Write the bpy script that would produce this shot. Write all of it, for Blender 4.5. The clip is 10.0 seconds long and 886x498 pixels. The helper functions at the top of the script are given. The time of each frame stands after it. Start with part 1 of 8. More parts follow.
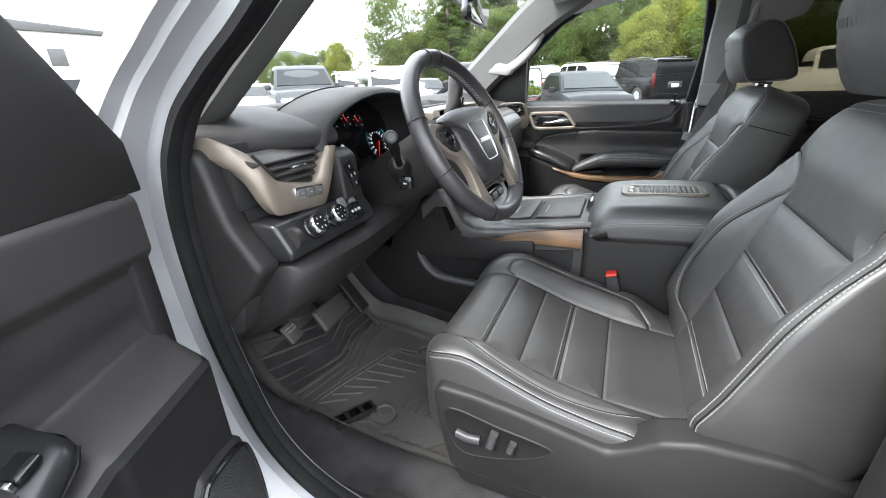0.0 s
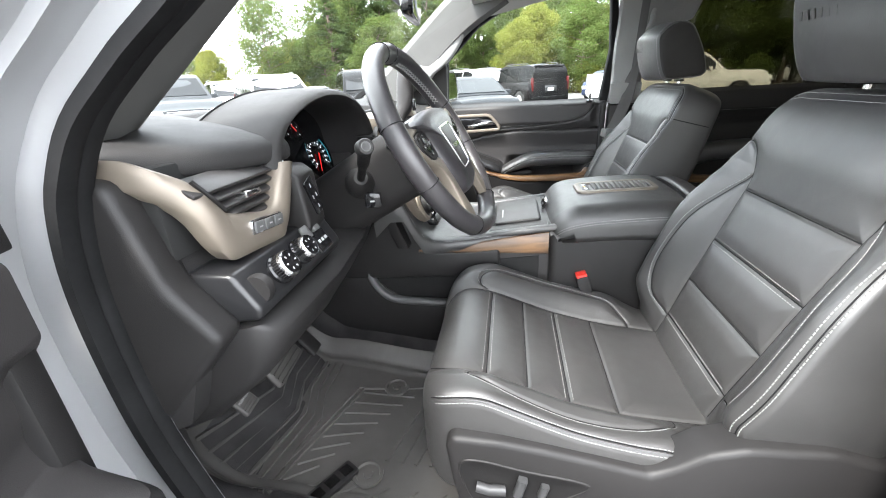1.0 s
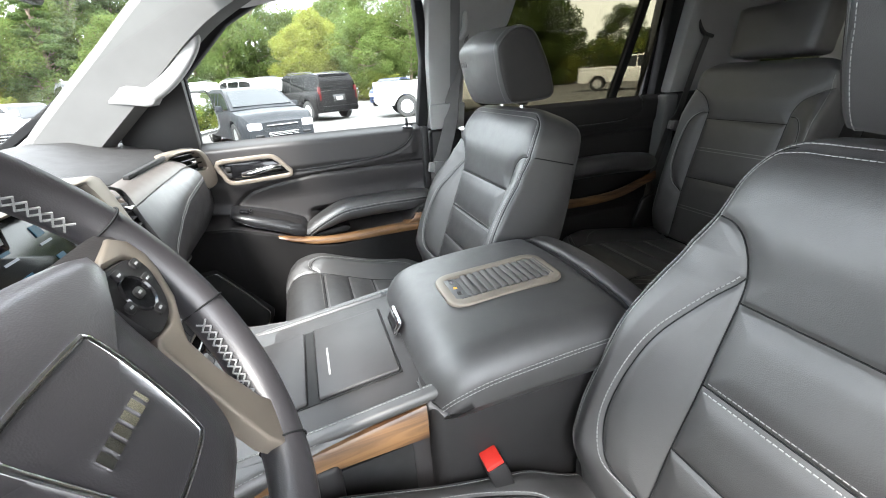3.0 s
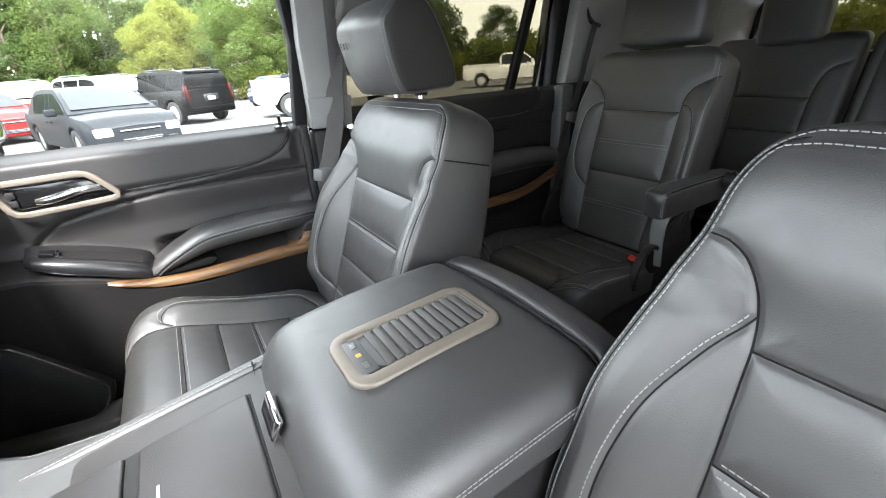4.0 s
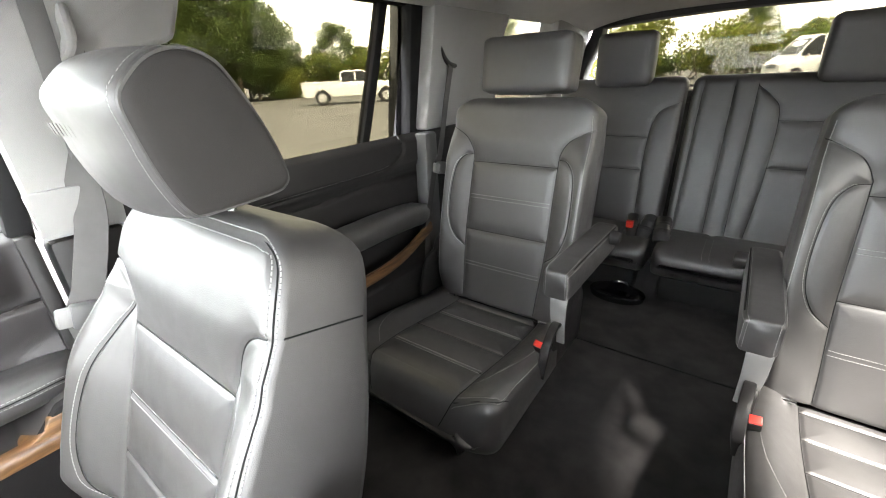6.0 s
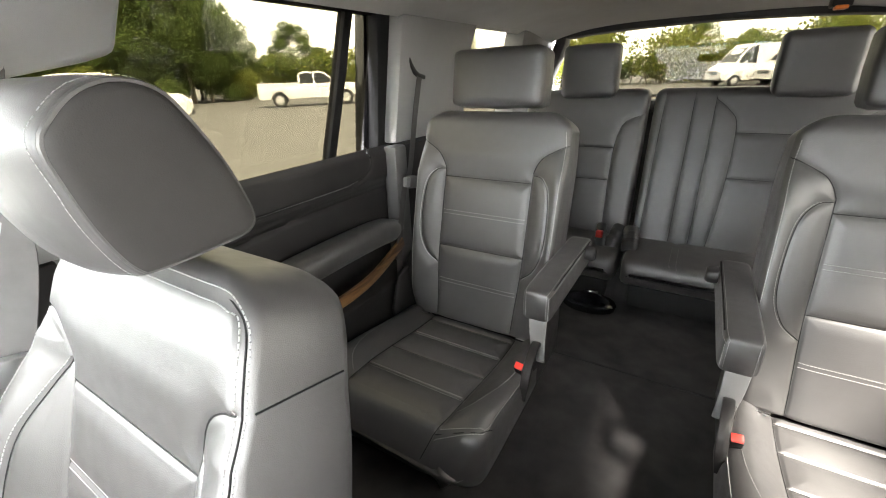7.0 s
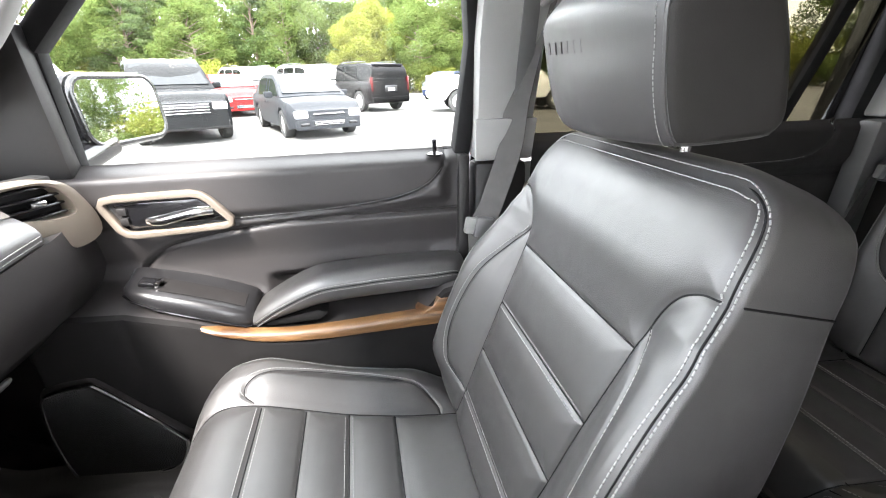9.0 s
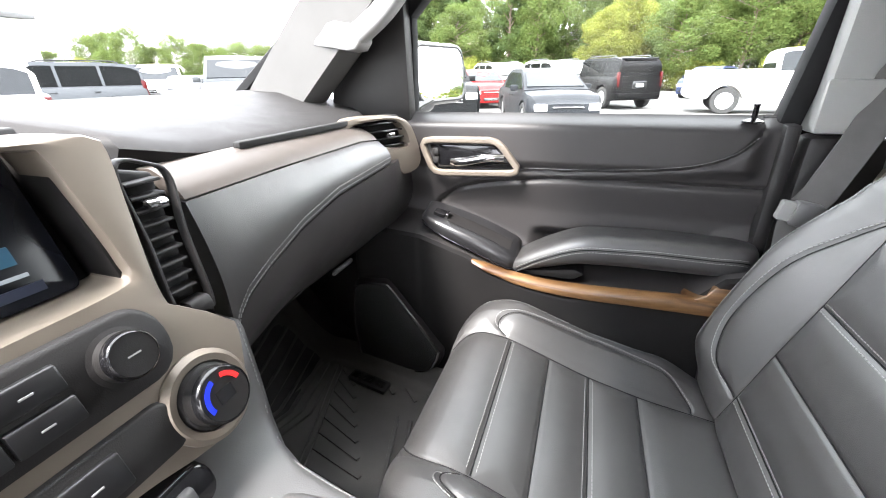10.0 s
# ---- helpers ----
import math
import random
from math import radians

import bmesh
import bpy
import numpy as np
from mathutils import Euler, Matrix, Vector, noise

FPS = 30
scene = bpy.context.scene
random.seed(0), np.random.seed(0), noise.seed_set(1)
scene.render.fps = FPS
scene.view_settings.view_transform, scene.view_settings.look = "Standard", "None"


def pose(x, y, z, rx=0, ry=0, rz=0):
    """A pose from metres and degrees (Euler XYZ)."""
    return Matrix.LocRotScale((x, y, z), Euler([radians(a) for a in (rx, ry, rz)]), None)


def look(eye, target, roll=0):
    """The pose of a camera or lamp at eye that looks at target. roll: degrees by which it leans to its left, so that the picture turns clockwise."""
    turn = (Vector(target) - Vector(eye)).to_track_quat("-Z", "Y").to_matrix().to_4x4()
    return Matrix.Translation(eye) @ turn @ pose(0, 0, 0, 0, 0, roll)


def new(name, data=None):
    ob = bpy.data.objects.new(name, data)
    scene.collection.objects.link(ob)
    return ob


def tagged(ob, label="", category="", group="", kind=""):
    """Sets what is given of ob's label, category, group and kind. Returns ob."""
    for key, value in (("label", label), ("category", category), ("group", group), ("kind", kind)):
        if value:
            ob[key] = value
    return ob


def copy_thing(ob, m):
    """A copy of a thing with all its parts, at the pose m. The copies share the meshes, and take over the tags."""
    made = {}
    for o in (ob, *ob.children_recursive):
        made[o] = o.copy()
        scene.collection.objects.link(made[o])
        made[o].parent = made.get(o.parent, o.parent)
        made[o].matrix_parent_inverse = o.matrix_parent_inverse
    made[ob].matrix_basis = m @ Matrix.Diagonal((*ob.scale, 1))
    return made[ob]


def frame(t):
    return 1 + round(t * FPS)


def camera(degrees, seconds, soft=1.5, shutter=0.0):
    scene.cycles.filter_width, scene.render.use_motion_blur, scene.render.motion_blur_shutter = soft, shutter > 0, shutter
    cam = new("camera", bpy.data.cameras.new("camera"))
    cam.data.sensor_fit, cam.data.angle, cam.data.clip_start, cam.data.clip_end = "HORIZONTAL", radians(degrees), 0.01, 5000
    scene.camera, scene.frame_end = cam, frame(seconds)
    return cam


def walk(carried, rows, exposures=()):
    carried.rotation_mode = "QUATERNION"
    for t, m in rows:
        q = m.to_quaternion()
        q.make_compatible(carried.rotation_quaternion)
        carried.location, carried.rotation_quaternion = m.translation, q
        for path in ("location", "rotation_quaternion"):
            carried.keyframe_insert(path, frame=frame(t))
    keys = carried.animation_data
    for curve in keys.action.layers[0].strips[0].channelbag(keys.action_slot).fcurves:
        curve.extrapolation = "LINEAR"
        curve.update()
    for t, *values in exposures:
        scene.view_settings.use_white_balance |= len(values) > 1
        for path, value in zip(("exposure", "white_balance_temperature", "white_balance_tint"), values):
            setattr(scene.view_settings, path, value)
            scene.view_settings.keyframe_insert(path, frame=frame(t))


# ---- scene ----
cam = camera(94.7, 10.0, 1.0)
PATH = [
    (0, (-1.214, 0.252, 1.367), (0.476, 0.999, 0.602), -2.1),
    (0.5, (-1.159, 0.363, 1.339), (0.608, 0.889, 0.564), -2.6),
    (1, (-1.145, 0.421, 1.357), (0.68, 0.732, 0.602), -3.1),
    (1.5, (-1.0, 0.423, 1.361), (0.846, 0.53, 0.6), -3.5),
    (1.7, (-0.935, 0.406, 1.364), (0.914, 0.451, 0.604), -3.5),
    (2, (-0.841, 0.406, 1.364), (1.002, 0.338, 0.59), -3.8),
    (2.5, (-0.696, 0.417, 1.379), (1.138, 0.19, 0.614), -4.0),
    (3, (-0.573, 0.409, 1.398), (1.186, -0.141, 0.623), -3.9),
    (3.2, (-0.54, 0.399, 1.399), (1.173, -0.257, 0.602), -4.4),
    (4.3, (-0.329, 0.298, 1.366), (1.18, -0.741, 0.564), -3.6),
    (4.5, (-0.292, 0.279, 1.372), (1.188, -0.805, 0.575), -3.6),
    (5, (-0.197, 0.207, 1.386), (1.164, -1.024, 0.591), -3.2),
    (5.5, (-0.144, 0.153, 1.426), (1.086, -1.211, 0.634), -3.2),
    (6, (-0.109, 0.103, 1.456), (1.009, -1.356, 0.667), -3.1),
    (6.2, (-0.101, 0.092, 1.475), (0.957, -1.409, 0.681), -2.3),
    (7.3, (-0.036, 0.069, 1.484), (0.937, -1.491, 0.698), -2.5),
    (7.5, (-0.024, 0.083, 1.478), (0.984, -1.457, 0.694), -2.6),
    (8, (-0.014, 0.128, 1.463), (1.352, -1.113, 0.691), -2.4),
    (8.5, (0.002, 0.17, 1.432), (1.681, -0.573, 0.639), -1.6),
    (9, (0.002, 0.222, 1.397), (1.805, -0.138, 0.609), -1.1),
    (9.5, (-0.007, 0.283, 1.353), (1.831, 0.352, 0.568), -1.0),
    (10, (-0.042, 0.337, 1.333), (1.696, 0.941, 0.55), -1.0),
]
EXPOSURES = [(0, 3.1, 6280, 9), (0.5, 3.45, 6300, 9), (1.0, 3.6, 6370, 9), (2.0, 3.82, 6350, 9), (3.2, 3.87, 6340, 9), (4.5, 4.2, 6350, 10), (5.0, 4.65, 6430, 11), (5.5, 5.35, 6600, 11), (7.6, 5.6, 6950, 11), (8.3, 5.15, 6720, 12), (8.8, 4.68, 6590, 13), (10, 4.13, 6480, 13)]
SKY_BLUE, SKY_STRENGTH, SUN_STRENGTH = 0.12, 1.0, 1.2
walk(cam, [(t, look(eye, target, roll)) for t, eye, target, roll in PATH],
     exposures=EXPOSURES)

# ---- world, sun ----
world = bpy.data.worlds.new("world")
scene.world = world
world.use_nodes = True
wn, wl = world.node_tree.nodes, world.node_tree.links
wn.clear()
sky = wn.new("ShaderNodeTexSky")
sky.sky_type, sky.sun_disc = "NISHITA", False
sky.sun_elevation, sky.sun_rotation = radians(52), radians(-110)
sky_dim = wn.new("ShaderNodeVectorMath")
sky_dim.operation = "SCALE"
sky_dim.inputs["Scale"].default_value = SKY_BLUE
wl.new(sky.outputs["Color"], sky_dim.inputs[0])
cloud_pos = wn.new("ShaderNodeTexCoord")
cloud_noise = wn.new("ShaderNodeTexNoise")
cloud_noise.inputs["Scale"].default_value = 2.2
cloud_noise.inputs["Detail"].default_value = 6
wl.new(cloud_pos.outputs["Generated"], cloud_noise.inputs["Vector"])
cloud_ramp = wn.new("ShaderNodeValToRGB")
cloud_ramp.color_ramp.elements[0].position, cloud_ramp.color_ramp.elements[1].position = 0.3, 0.72
cloud_ramp.color_ramp.elements[0].color = (0.72, 0.75, 0.80, 1)
cloud_ramp.color_ramp.elements[1].color = (1.0, 1.0, 1.0, 1)
wl.new(cloud_noise.outputs["Fac"], cloud_ramp.inputs["Fac"])
sky_mix = wn.new("ShaderNodeMixRGB")
sky_mix.inputs["Fac"].default_value = 0.88
wl.new(sky_dim.outputs[0], sky_mix.inputs["Color1"])
wl.new(cloud_ramp.outputs["Color"], sky_mix.inputs["Color2"])
sky_bg = wn.new("ShaderNodeBackground")
sky_bg.inputs["Strength"].default_value = SKY_STRENGTH
wl.new(sky_mix.outputs["Color"], sky_bg.inputs["Color"])
sky_out = wn.new("ShaderNodeOutputWorld")
wl.new(sky_bg.outputs["Background"], sky_out.inputs["Surface"])

sun = new("sun", bpy.data.lights.new("sun", "SUN"))
sun.data.energy, sun.data.angle, sun.data.color = SUN_STRENGTH, radians(14), (1.0, 0.96, 0.9)
sun.matrix_world = look((-6, 3, 9), (0, 0, 0))


# ---- materials ----
def mat(name, base, rough=0.5, metal=0.0, var=0.12, vscale=6.0, bump=0.0, bscale=300.0, kind="noise",
        coat=0.0, rvar=0.08, dirt=None, island=0.0, spec=0.5, sheen=0.0, coat_rough=0.05):
    """A surface with a broad and a fine variation of colour, gloss and relief."""
    m = bpy.data.materials.new(name)
    m.use_nodes = True
    nt = m.node_tree
    n, l = nt.nodes, nt.links
    bsdf = n["Principled BSDF"]
    pos = n.new("ShaderNodeTexCoord").outputs["Object"]
    big = n.new("ShaderNodeTexNoise")
    big.inputs["Scale"].default_value, big.inputs["Detail"].default_value = vscale, 5
    l.new(pos, big.inputs["Vector"])
    ramp = n.new("ShaderNodeValToRGB")
    ramp.color_ramp.elements[0].position, ramp.color_ramp.elements[1].position = 0.3, 0.7
    lo = [c * (1 - var) for c in base] if dirt is None else list(dirt)
    hi = [min(1, c * (1 + var)) for c in base]
    ramp.color_ramp.elements[0].color, ramp.color_ramp.elements[1].color = (*lo, 1), (*hi, 1)
    l.new(big.outputs["Fac"], ramp.inputs["Fac"])
    colour = ramp.outputs["Color"]
    if island:
        geo = n.new("ShaderNodeNewGeometry")
        hsv = n.new("ShaderNodeHueSaturation")
        mr = n.new("ShaderNodeMapRange")
        mr.inputs["To Min"].default_value, mr.inputs["To Max"].default_value = 1 - island, 1 + island
        l.new(geo.outputs["Random Per Island"], mr.inputs["Value"])
        l.new(mr.outputs["Result"], hsv.inputs["Value"])
        hu = n.new("ShaderNodeMapRange")
        hu.inputs["To Min"].default_value, hu.inputs["To Max"].default_value = 0.47, 0.52
        l.new(geo.outputs["Random Per Island"], hu.inputs["Value"])
        l.new(hu.outputs["Result"], hsv.inputs["Hue"])
        l.new(colour, hsv.inputs["Color"])
        colour = hsv.outputs["Color"]
    l.new(colour, bsdf.inputs["Base Color"])
    fine = n.new("ShaderNodeTexNoise")
    fine.inputs["Scale"].default_value, fine.inputs["Detail"].default_value = vscale * 7, 3
    l.new(pos, fine.inputs["Vector"])
    rr = n.new("ShaderNodeMapRange")
    rr.inputs["To Min"].default_value, rr.inputs["To Max"].default_value = max(0.02, rough - rvar), min(1, rough + rvar)
    l.new(fine.outputs["Fac"], rr.inputs["Value"])
    l.new(rr.outputs["Result"], bsdf.inputs["Roughness"])
    bsdf.inputs["Metallic"].default_value = metal
    bsdf.inputs["Coat Weight"].default_value = coat
    bsdf.inputs["Coat Roughness"].default_value = coat_rough
    bsdf.inputs["Specular IOR Level"].default_value = spec
    bsdf.inputs["Sheen Weight"].default_value = sheen
    if bump:
        if kind == "grain":
            tex = n.new("ShaderNodeTexVoronoi")
            tex.inputs["Scale"].default_value = bscale
            out = tex.outputs["Distance"]
        elif kind == "weave":
            tex = n.new("ShaderNodeTexWave")
            tex.inputs["Scale"].default_value, tex.inputs["Distortion"].default_value = bscale, 1.5
            out = tex.outputs["Fac"]
        else:
            tex = n.new("ShaderNodeTexNoise")
            tex.inputs["Scale"].default_value, tex.inputs["Detail"].default_value = bscale, 4
            out = tex.outputs["Fac"]
        l.new(pos, tex.inputs["Vector"])
        b = n.new("ShaderNodeBump")
        b.inputs["Strength"].default_value, b.inputs["Distance"].default_value = bump, 0.002
        l.new(out, b.inputs["Height"])
        l.new(b.outputs["Normal"], bsdf.inputs["Normal"])
    return m


def wood_mat(name, dark, light, axis_scale, rough=0.35, coat=0.6):
    """Grain drawn along y by a stretched noise."""
    m = mat(name, light, rough, coat=coat)
    n, l = m.node_tree.nodes, m.node_tree.links
    pos = n.new("ShaderNodeTexCoord")
    mp = n.new("ShaderNodeMapping")
    mp.inputs["Scale"].default_value = axis_scale
    l.new(pos.outputs["Object"], mp.inputs["Vector"])
    nz = n.new("ShaderNodeTexNoise")
    nz.inputs["Scale"].default_value, nz.inputs["Detail"].default_value, nz.inputs["Distortion"].default_value = 1.0, 8, 1.2
    l.new(mp.outputs["Vector"], nz.inputs["Vector"])
    rp = n.new("ShaderNodeValToRGB")
    rp.color_ramp.elements[0].position, rp.color_ramp.elements[1].position = 0.36, 0.66
    rp.color_ramp.elements[0].color, rp.color_ramp.elements[1].color = (*dark, 1), (*light, 1)
    l.new(nz.outputs["Fac"], rp.inputs["Fac"])
    l.new(rp.outputs["Color"], n["Principled BSDF"].inputs["Base Color"])
    return m


def glass_mat(name, tint, ior=1.45, rough=0.0, most=0.75):
    m = bpy.data.materials.new(name)
    m.use_nodes = True
    n, l = m.node_tree.nodes, m.node_tree.links
    n.clear()
    clear = n.new("ShaderNodeBsdfTransparent")
    clear.inputs["Color"].default_value = (*tint, 1)
    gloss = n.new("ShaderNodeBsdfGlossy")
    gloss.inputs["Roughness"].default_value = rough
    face = n.new("ShaderNodeLayerWeight")
    power = n.new("ShaderNodeMath")
    power.operation, power.inputs[1].default_value = "POWER", 4.5
    l.new(face.outputs["Facing"], power.inputs[0])
    fr = n.new("ShaderNodeMapRange")
    fr.inputs["To Min"].default_value, fr.inputs["To Max"].default_value = ((ior - 1) / (ior + 1)) ** 2, most
    l.new(power.outputs[0], fr.inputs["Value"])
    mix = n.new("ShaderNodeMixShader")
    l.new(fr.outputs["Result"], mix.inputs["Fac"])
    l.new(clear.outputs[0], mix.inputs[1])
    l.new(gloss.outputs[0], mix.inputs[2])
    out = n.new("ShaderNodeOutputMaterial")
    l.new(mix.outputs[0], out.inputs["Surface"])
    return m


def glow_mat(name, colour, strength):
    m = bpy.data.materials.new(name)
    m.use_nodes = True
    b = m.node_tree.nodes["Principled BSDF"]
    b.inputs["Base Color"].default_value = (*[c * 0.3 for c in colour], 1)
    b.inputs["Emission Color"].default_value = (*colour, 1)
    b.inputs["Emission Strength"].default_value = strength
    return m


LEATHER = mat("black_leather", (0.029, 0.0278, 0.0274), 0.50, var=0.20, vscale=5, bump=0.10, bscale=800, kind="grain", rvar=0.10, spec=0.9, coat=0.22, coat_rough=0.46)
WHEEL = mat("wheel_leather", (0.030, 0.028, 0.030), 0.40, var=0.15, vscale=8, bump=0.10, bscale=900, kind="grain", coat=0.3, coat_rough=0.35)
THREAD = mat("pale_thread", (0.24, 0.24, 0.235), 0.7, var=0.1)
SOFT = mat("soft_touch_plastic", (0.029, 0.027, 0.027), 0.45, var=0.14, vscale=4, bump=0.10, bscale=800, kind="grain", spec=0.4)
HARD = mat("hard_black_plastic", (0.0145, 0.0136, 0.0136), 0.52, var=0.18, vscale=5, bump=0.10, bscale=900, kind="grain", spec=0.32)
GLOSS = mat("gloss_black", (0.008, 0.008, 0.009), 0.12, var=0.1, rvar=0.04)
# Flat near-black: painted shade for hollows, slots and gaps under seats.
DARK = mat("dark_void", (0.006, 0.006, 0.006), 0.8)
BEIGE = mat("champagne_metallic", (0.185, 0.158, 0.128), 0.44, metal=0.35, var=0.06, vscale=9, rvar=0.05)
# Champagne darkened to brown: the dash strip's shadow is in its colour.
BEIGE_DIM = mat("shaded_champagne", (0.062, 0.052, 0.045), 0.50, metal=0.1, var=0.08, vscale=7, rvar=0.06)
DASHTOP = mat("dash_top_skin", (0.022, 0.021, 0.021), 0.66, var=0.14, vscale=4, bump=0.16, bscale=800, kind="grain", spec=0.28)
SATIN = mat("satin_black", (0.014, 0.014, 0.015), 0.30, var=0.1, vscale=6, rvar=0.05)
# Dull plastic, darkened to hold the low light of lower door and recesses.
POCKET = mat("shaded_black_plastic", (0.011, 0.0105, 0.0105), 0.70, var=0.2, vscale=6, bump=0.12, bscale=700, kind="grain", spec=0.12)
BRACKET = mat("grey_bracket_paint", (0.17, 0.17, 0.167), 0.45, var=0.08)
CHROME = mat("satin_chrome", (0.72, 0.72, 0.73), 0.18, metal=1.0, var=0.04)
WOOD = wood_mat("veneer", (0.050, 0.022, 0.008), (0.175, 0.092, 0.036), (14, 5, 60), 0.42, 0.22)
CARPET = mat("black_carpet", (0.038, 0.0365, 0.037), 0.95, var=0.3, vscale=14, bump=0.8, bscale=900, spec=0.1)
RUBBER = mat("rubber_mat", (0.060, 0.057, 0.054), 0.52, var=0.3, vscale=7, bump=0.15, bscale=500, dirt=(0.050, 0.047, 0.044), spec=0.38)
HEADLINER = mat("grey_headliner", (0.46, 0.45, 0.44), 0.9, var=0.06, vscale=5, bump=0.25, bscale=900)
PILLAR = mat("grey_pillar_trim", (0.225, 0.222, 0.218), 0.6, var=0.05, vscale=6, bump=0.2, bscale=900, kind="grain")
SILVER = mat("silver_paint", (0.46, 0.465, 0.475), 0.34, metal=0.5, var=0.05, coat=0.7, vscale=3)
SEAL = mat("rubber_seal", (0.010, 0.010, 0.0105), 0.7, var=0.2, vscale=20, spec=0.14)
RED = mat("red_plastic", (0.62, 0.03, 0.02), 0.4, var=0.08)
BELT = mat("belt_webbing", (0.078, 0.076, 0.074), 0.78, var=0.08, vscale=30, bump=0.18, bscale=1400, kind="grain", spec=0.2)
# Darker, duller leather for headrest sides, with their shade in the colour.
LEATHER_DIM = mat("shaded_black_leather", (0.024, 0.0225, 0.0215), 0.62, var=0.14, vscale=7, bump=0.10, bscale=850, kind="grain", spec=0.22)
SWITCH = mat("dark_grey_switch", (0.040, 0.040, 0.041), 0.42, var=0.08)
GREYPLASTIC = mat("grey_plastic", (0.085, 0.085, 0.085), 0.5, var=0.08, bump=0.1, bscale=600, kind="grain")
LEGEND = mat("white_marking", (0.30, 0.30, 0.30), 0.5)
GLASS = glass_mat("clear_glass", (0.95, 0.97, 0.955), 1.3, most=0.4)
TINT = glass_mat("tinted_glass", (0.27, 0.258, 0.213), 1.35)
# Unseen driver-side rear panes, lightened to let extra daylight into the cabin.
TINT_FILL = glass_mat("daylight_fill_glass", (0.55, 0.54, 0.51), 1.35)
TINT_REAR = glass_mat("dark_tinted_glass", (0.27, 0.26, 0.222), 1.35)
# Darker copy of the pillar trim: strong daylight is countered in its colour.
PILLAR_DIM = mat("dimmed_pillar_trim", (0.108, 0.107, 0.105), 0.9, var=0.06, vscale=8, bump=0.12, bscale=1200, kind="grain", spec=0.1)
MIRROR = mat("mirror_silver", (0.58, 0.60, 0.60), 0.02, metal=1.0, var=0.0, rvar=0.0)



def creased(m, scale, strength, depth):
    """Soft creases under a surface's fine grain."""
    n, l = m.node_tree.nodes, m.node_tree.links
    tex = n.new("ShaderNodeTexNoise")
    tex.inputs["Scale"].default_value, tex.inputs["Detail"].default_value, tex.inputs["Distortion"].default_value = scale, 3, 0.6
    l.new(n["Texture Coordinate"].outputs["Object"], tex.inputs["Vector"])
    b = n.new("ShaderNodeBump")
    b.inputs["Strength"].default_value, b.inputs["Distance"].default_value = strength, depth
    l.new(tex.outputs["Fac"], b.inputs["Height"])
    bsdf = n["Principled BSDF"]
    old = bsdf.inputs["Normal"].links[0].from_node
    l.new(b.outputs["Normal"], old.inputs["Normal"])


creased(LEATHER, 20, 0.22, 0.004)
creased(RUBBER, 9, 0.3, 0.003)

# ---- geometry helpers ----
ORIGIN = {}


def thing(name, at=(0, 0, 0), label="", category="", group="", kind="", turn=None):
    """An Empty at the base of a thing; its parts are given in world places unless it is turned."""
    ob = new(name)
    ob.empty_display_size = 0.05
    ob.location = at
    ORIGIN[ob.name] = Vector(at)
    return tagged(ob, label, category, group, kind)


def own(name, at=(0, 0, 0), label="", category="", group="", kind=""):
    """A thing whose parts are given in its own axes."""
    ob = thing(name, at, label, category, group, kind)
    ORIGIN[ob.name] = Vector((0, 0, 0))
    return ob


def mesh_of(name, geo, smooth=40):
    me = bpy.data.meshes.new(name)
    if isinstance(geo, bmesh.types.BMesh):
        bmesh.ops.recalc_face_normals(geo, faces=geo.faces)
        geo.to_mesh(me)
        geo.free()
    else:
        me.from_pydata([tuple(v) for v in geo[0]], [], geo[1])
        b = bmesh.new()
        b.from_mesh(me)
        bmesh.ops.recalc_face_normals(b, faces=b.faces)
        b.to_mesh(me)
        b.free()
    me.shade_smooth()
    if smooth < 180:
        me.set_sharp_from_angle(angle=radians(smooth))
    return me


def part(name, geo, material, parent=None, label="", smooth=40, kind=""):
    me = mesh_of(name, geo, smooth)
    me.materials.append(material)
    ob = new(name, me)
    ORIGIN[ob.name] = Vector((0, 0, 0))
    if parent:
        o = ORIGIN[parent.name]
        if o.length:
            me.transform(Matrix.Translation(-o))
        ORIGIN[ob.name] = o
        ob.parent = parent
    return tagged(ob, label, kind=kind)


def bmbox(x0, x1, y0, y1, z0, z1, bev=0.004, seg=2):
    b = bmesh.new()
    bmesh.ops.create_cube(b, size=1, matrix=Matrix.LocRotScale(((x0 + x1) / 2, (y0 + y1) / 2, (z0 + z1) / 2), None,
                                                             (abs(x1 - x0), abs(y1 - y0), abs(z1 - z0))))
    if bev:
        bmesh.ops.bevel(b, geom=b.edges[:], offset=bev, segments=seg, affect="EDGES", profile=0.5)
    return b


def box(x0, x1, y0, y1, z0, z1, bev=0.004, seg=2, m=None):
    return to_geo(bmbox(x0, x1, y0, y1, z0, z1, bev, seg), m)


def to_geo(b, m=None):
    b.verts.index_update()
    vs = [v.co.copy() if m is None else m @ v.co for v in b.verts]
    fs = [[v.index for v in f.verts] for f in b.faces]
    b.free()
    return vs, fs


def moved(geo, m):
    return [m @ Vector(v) for v in geo[0]], geo[1]


def join(*geos):
    vs, fs = [], []
    for g in geos:
        k = len(vs)
        vs += list(g[0])
        fs += [[i + k for i in f] for f in g[1]]
    return vs, fs


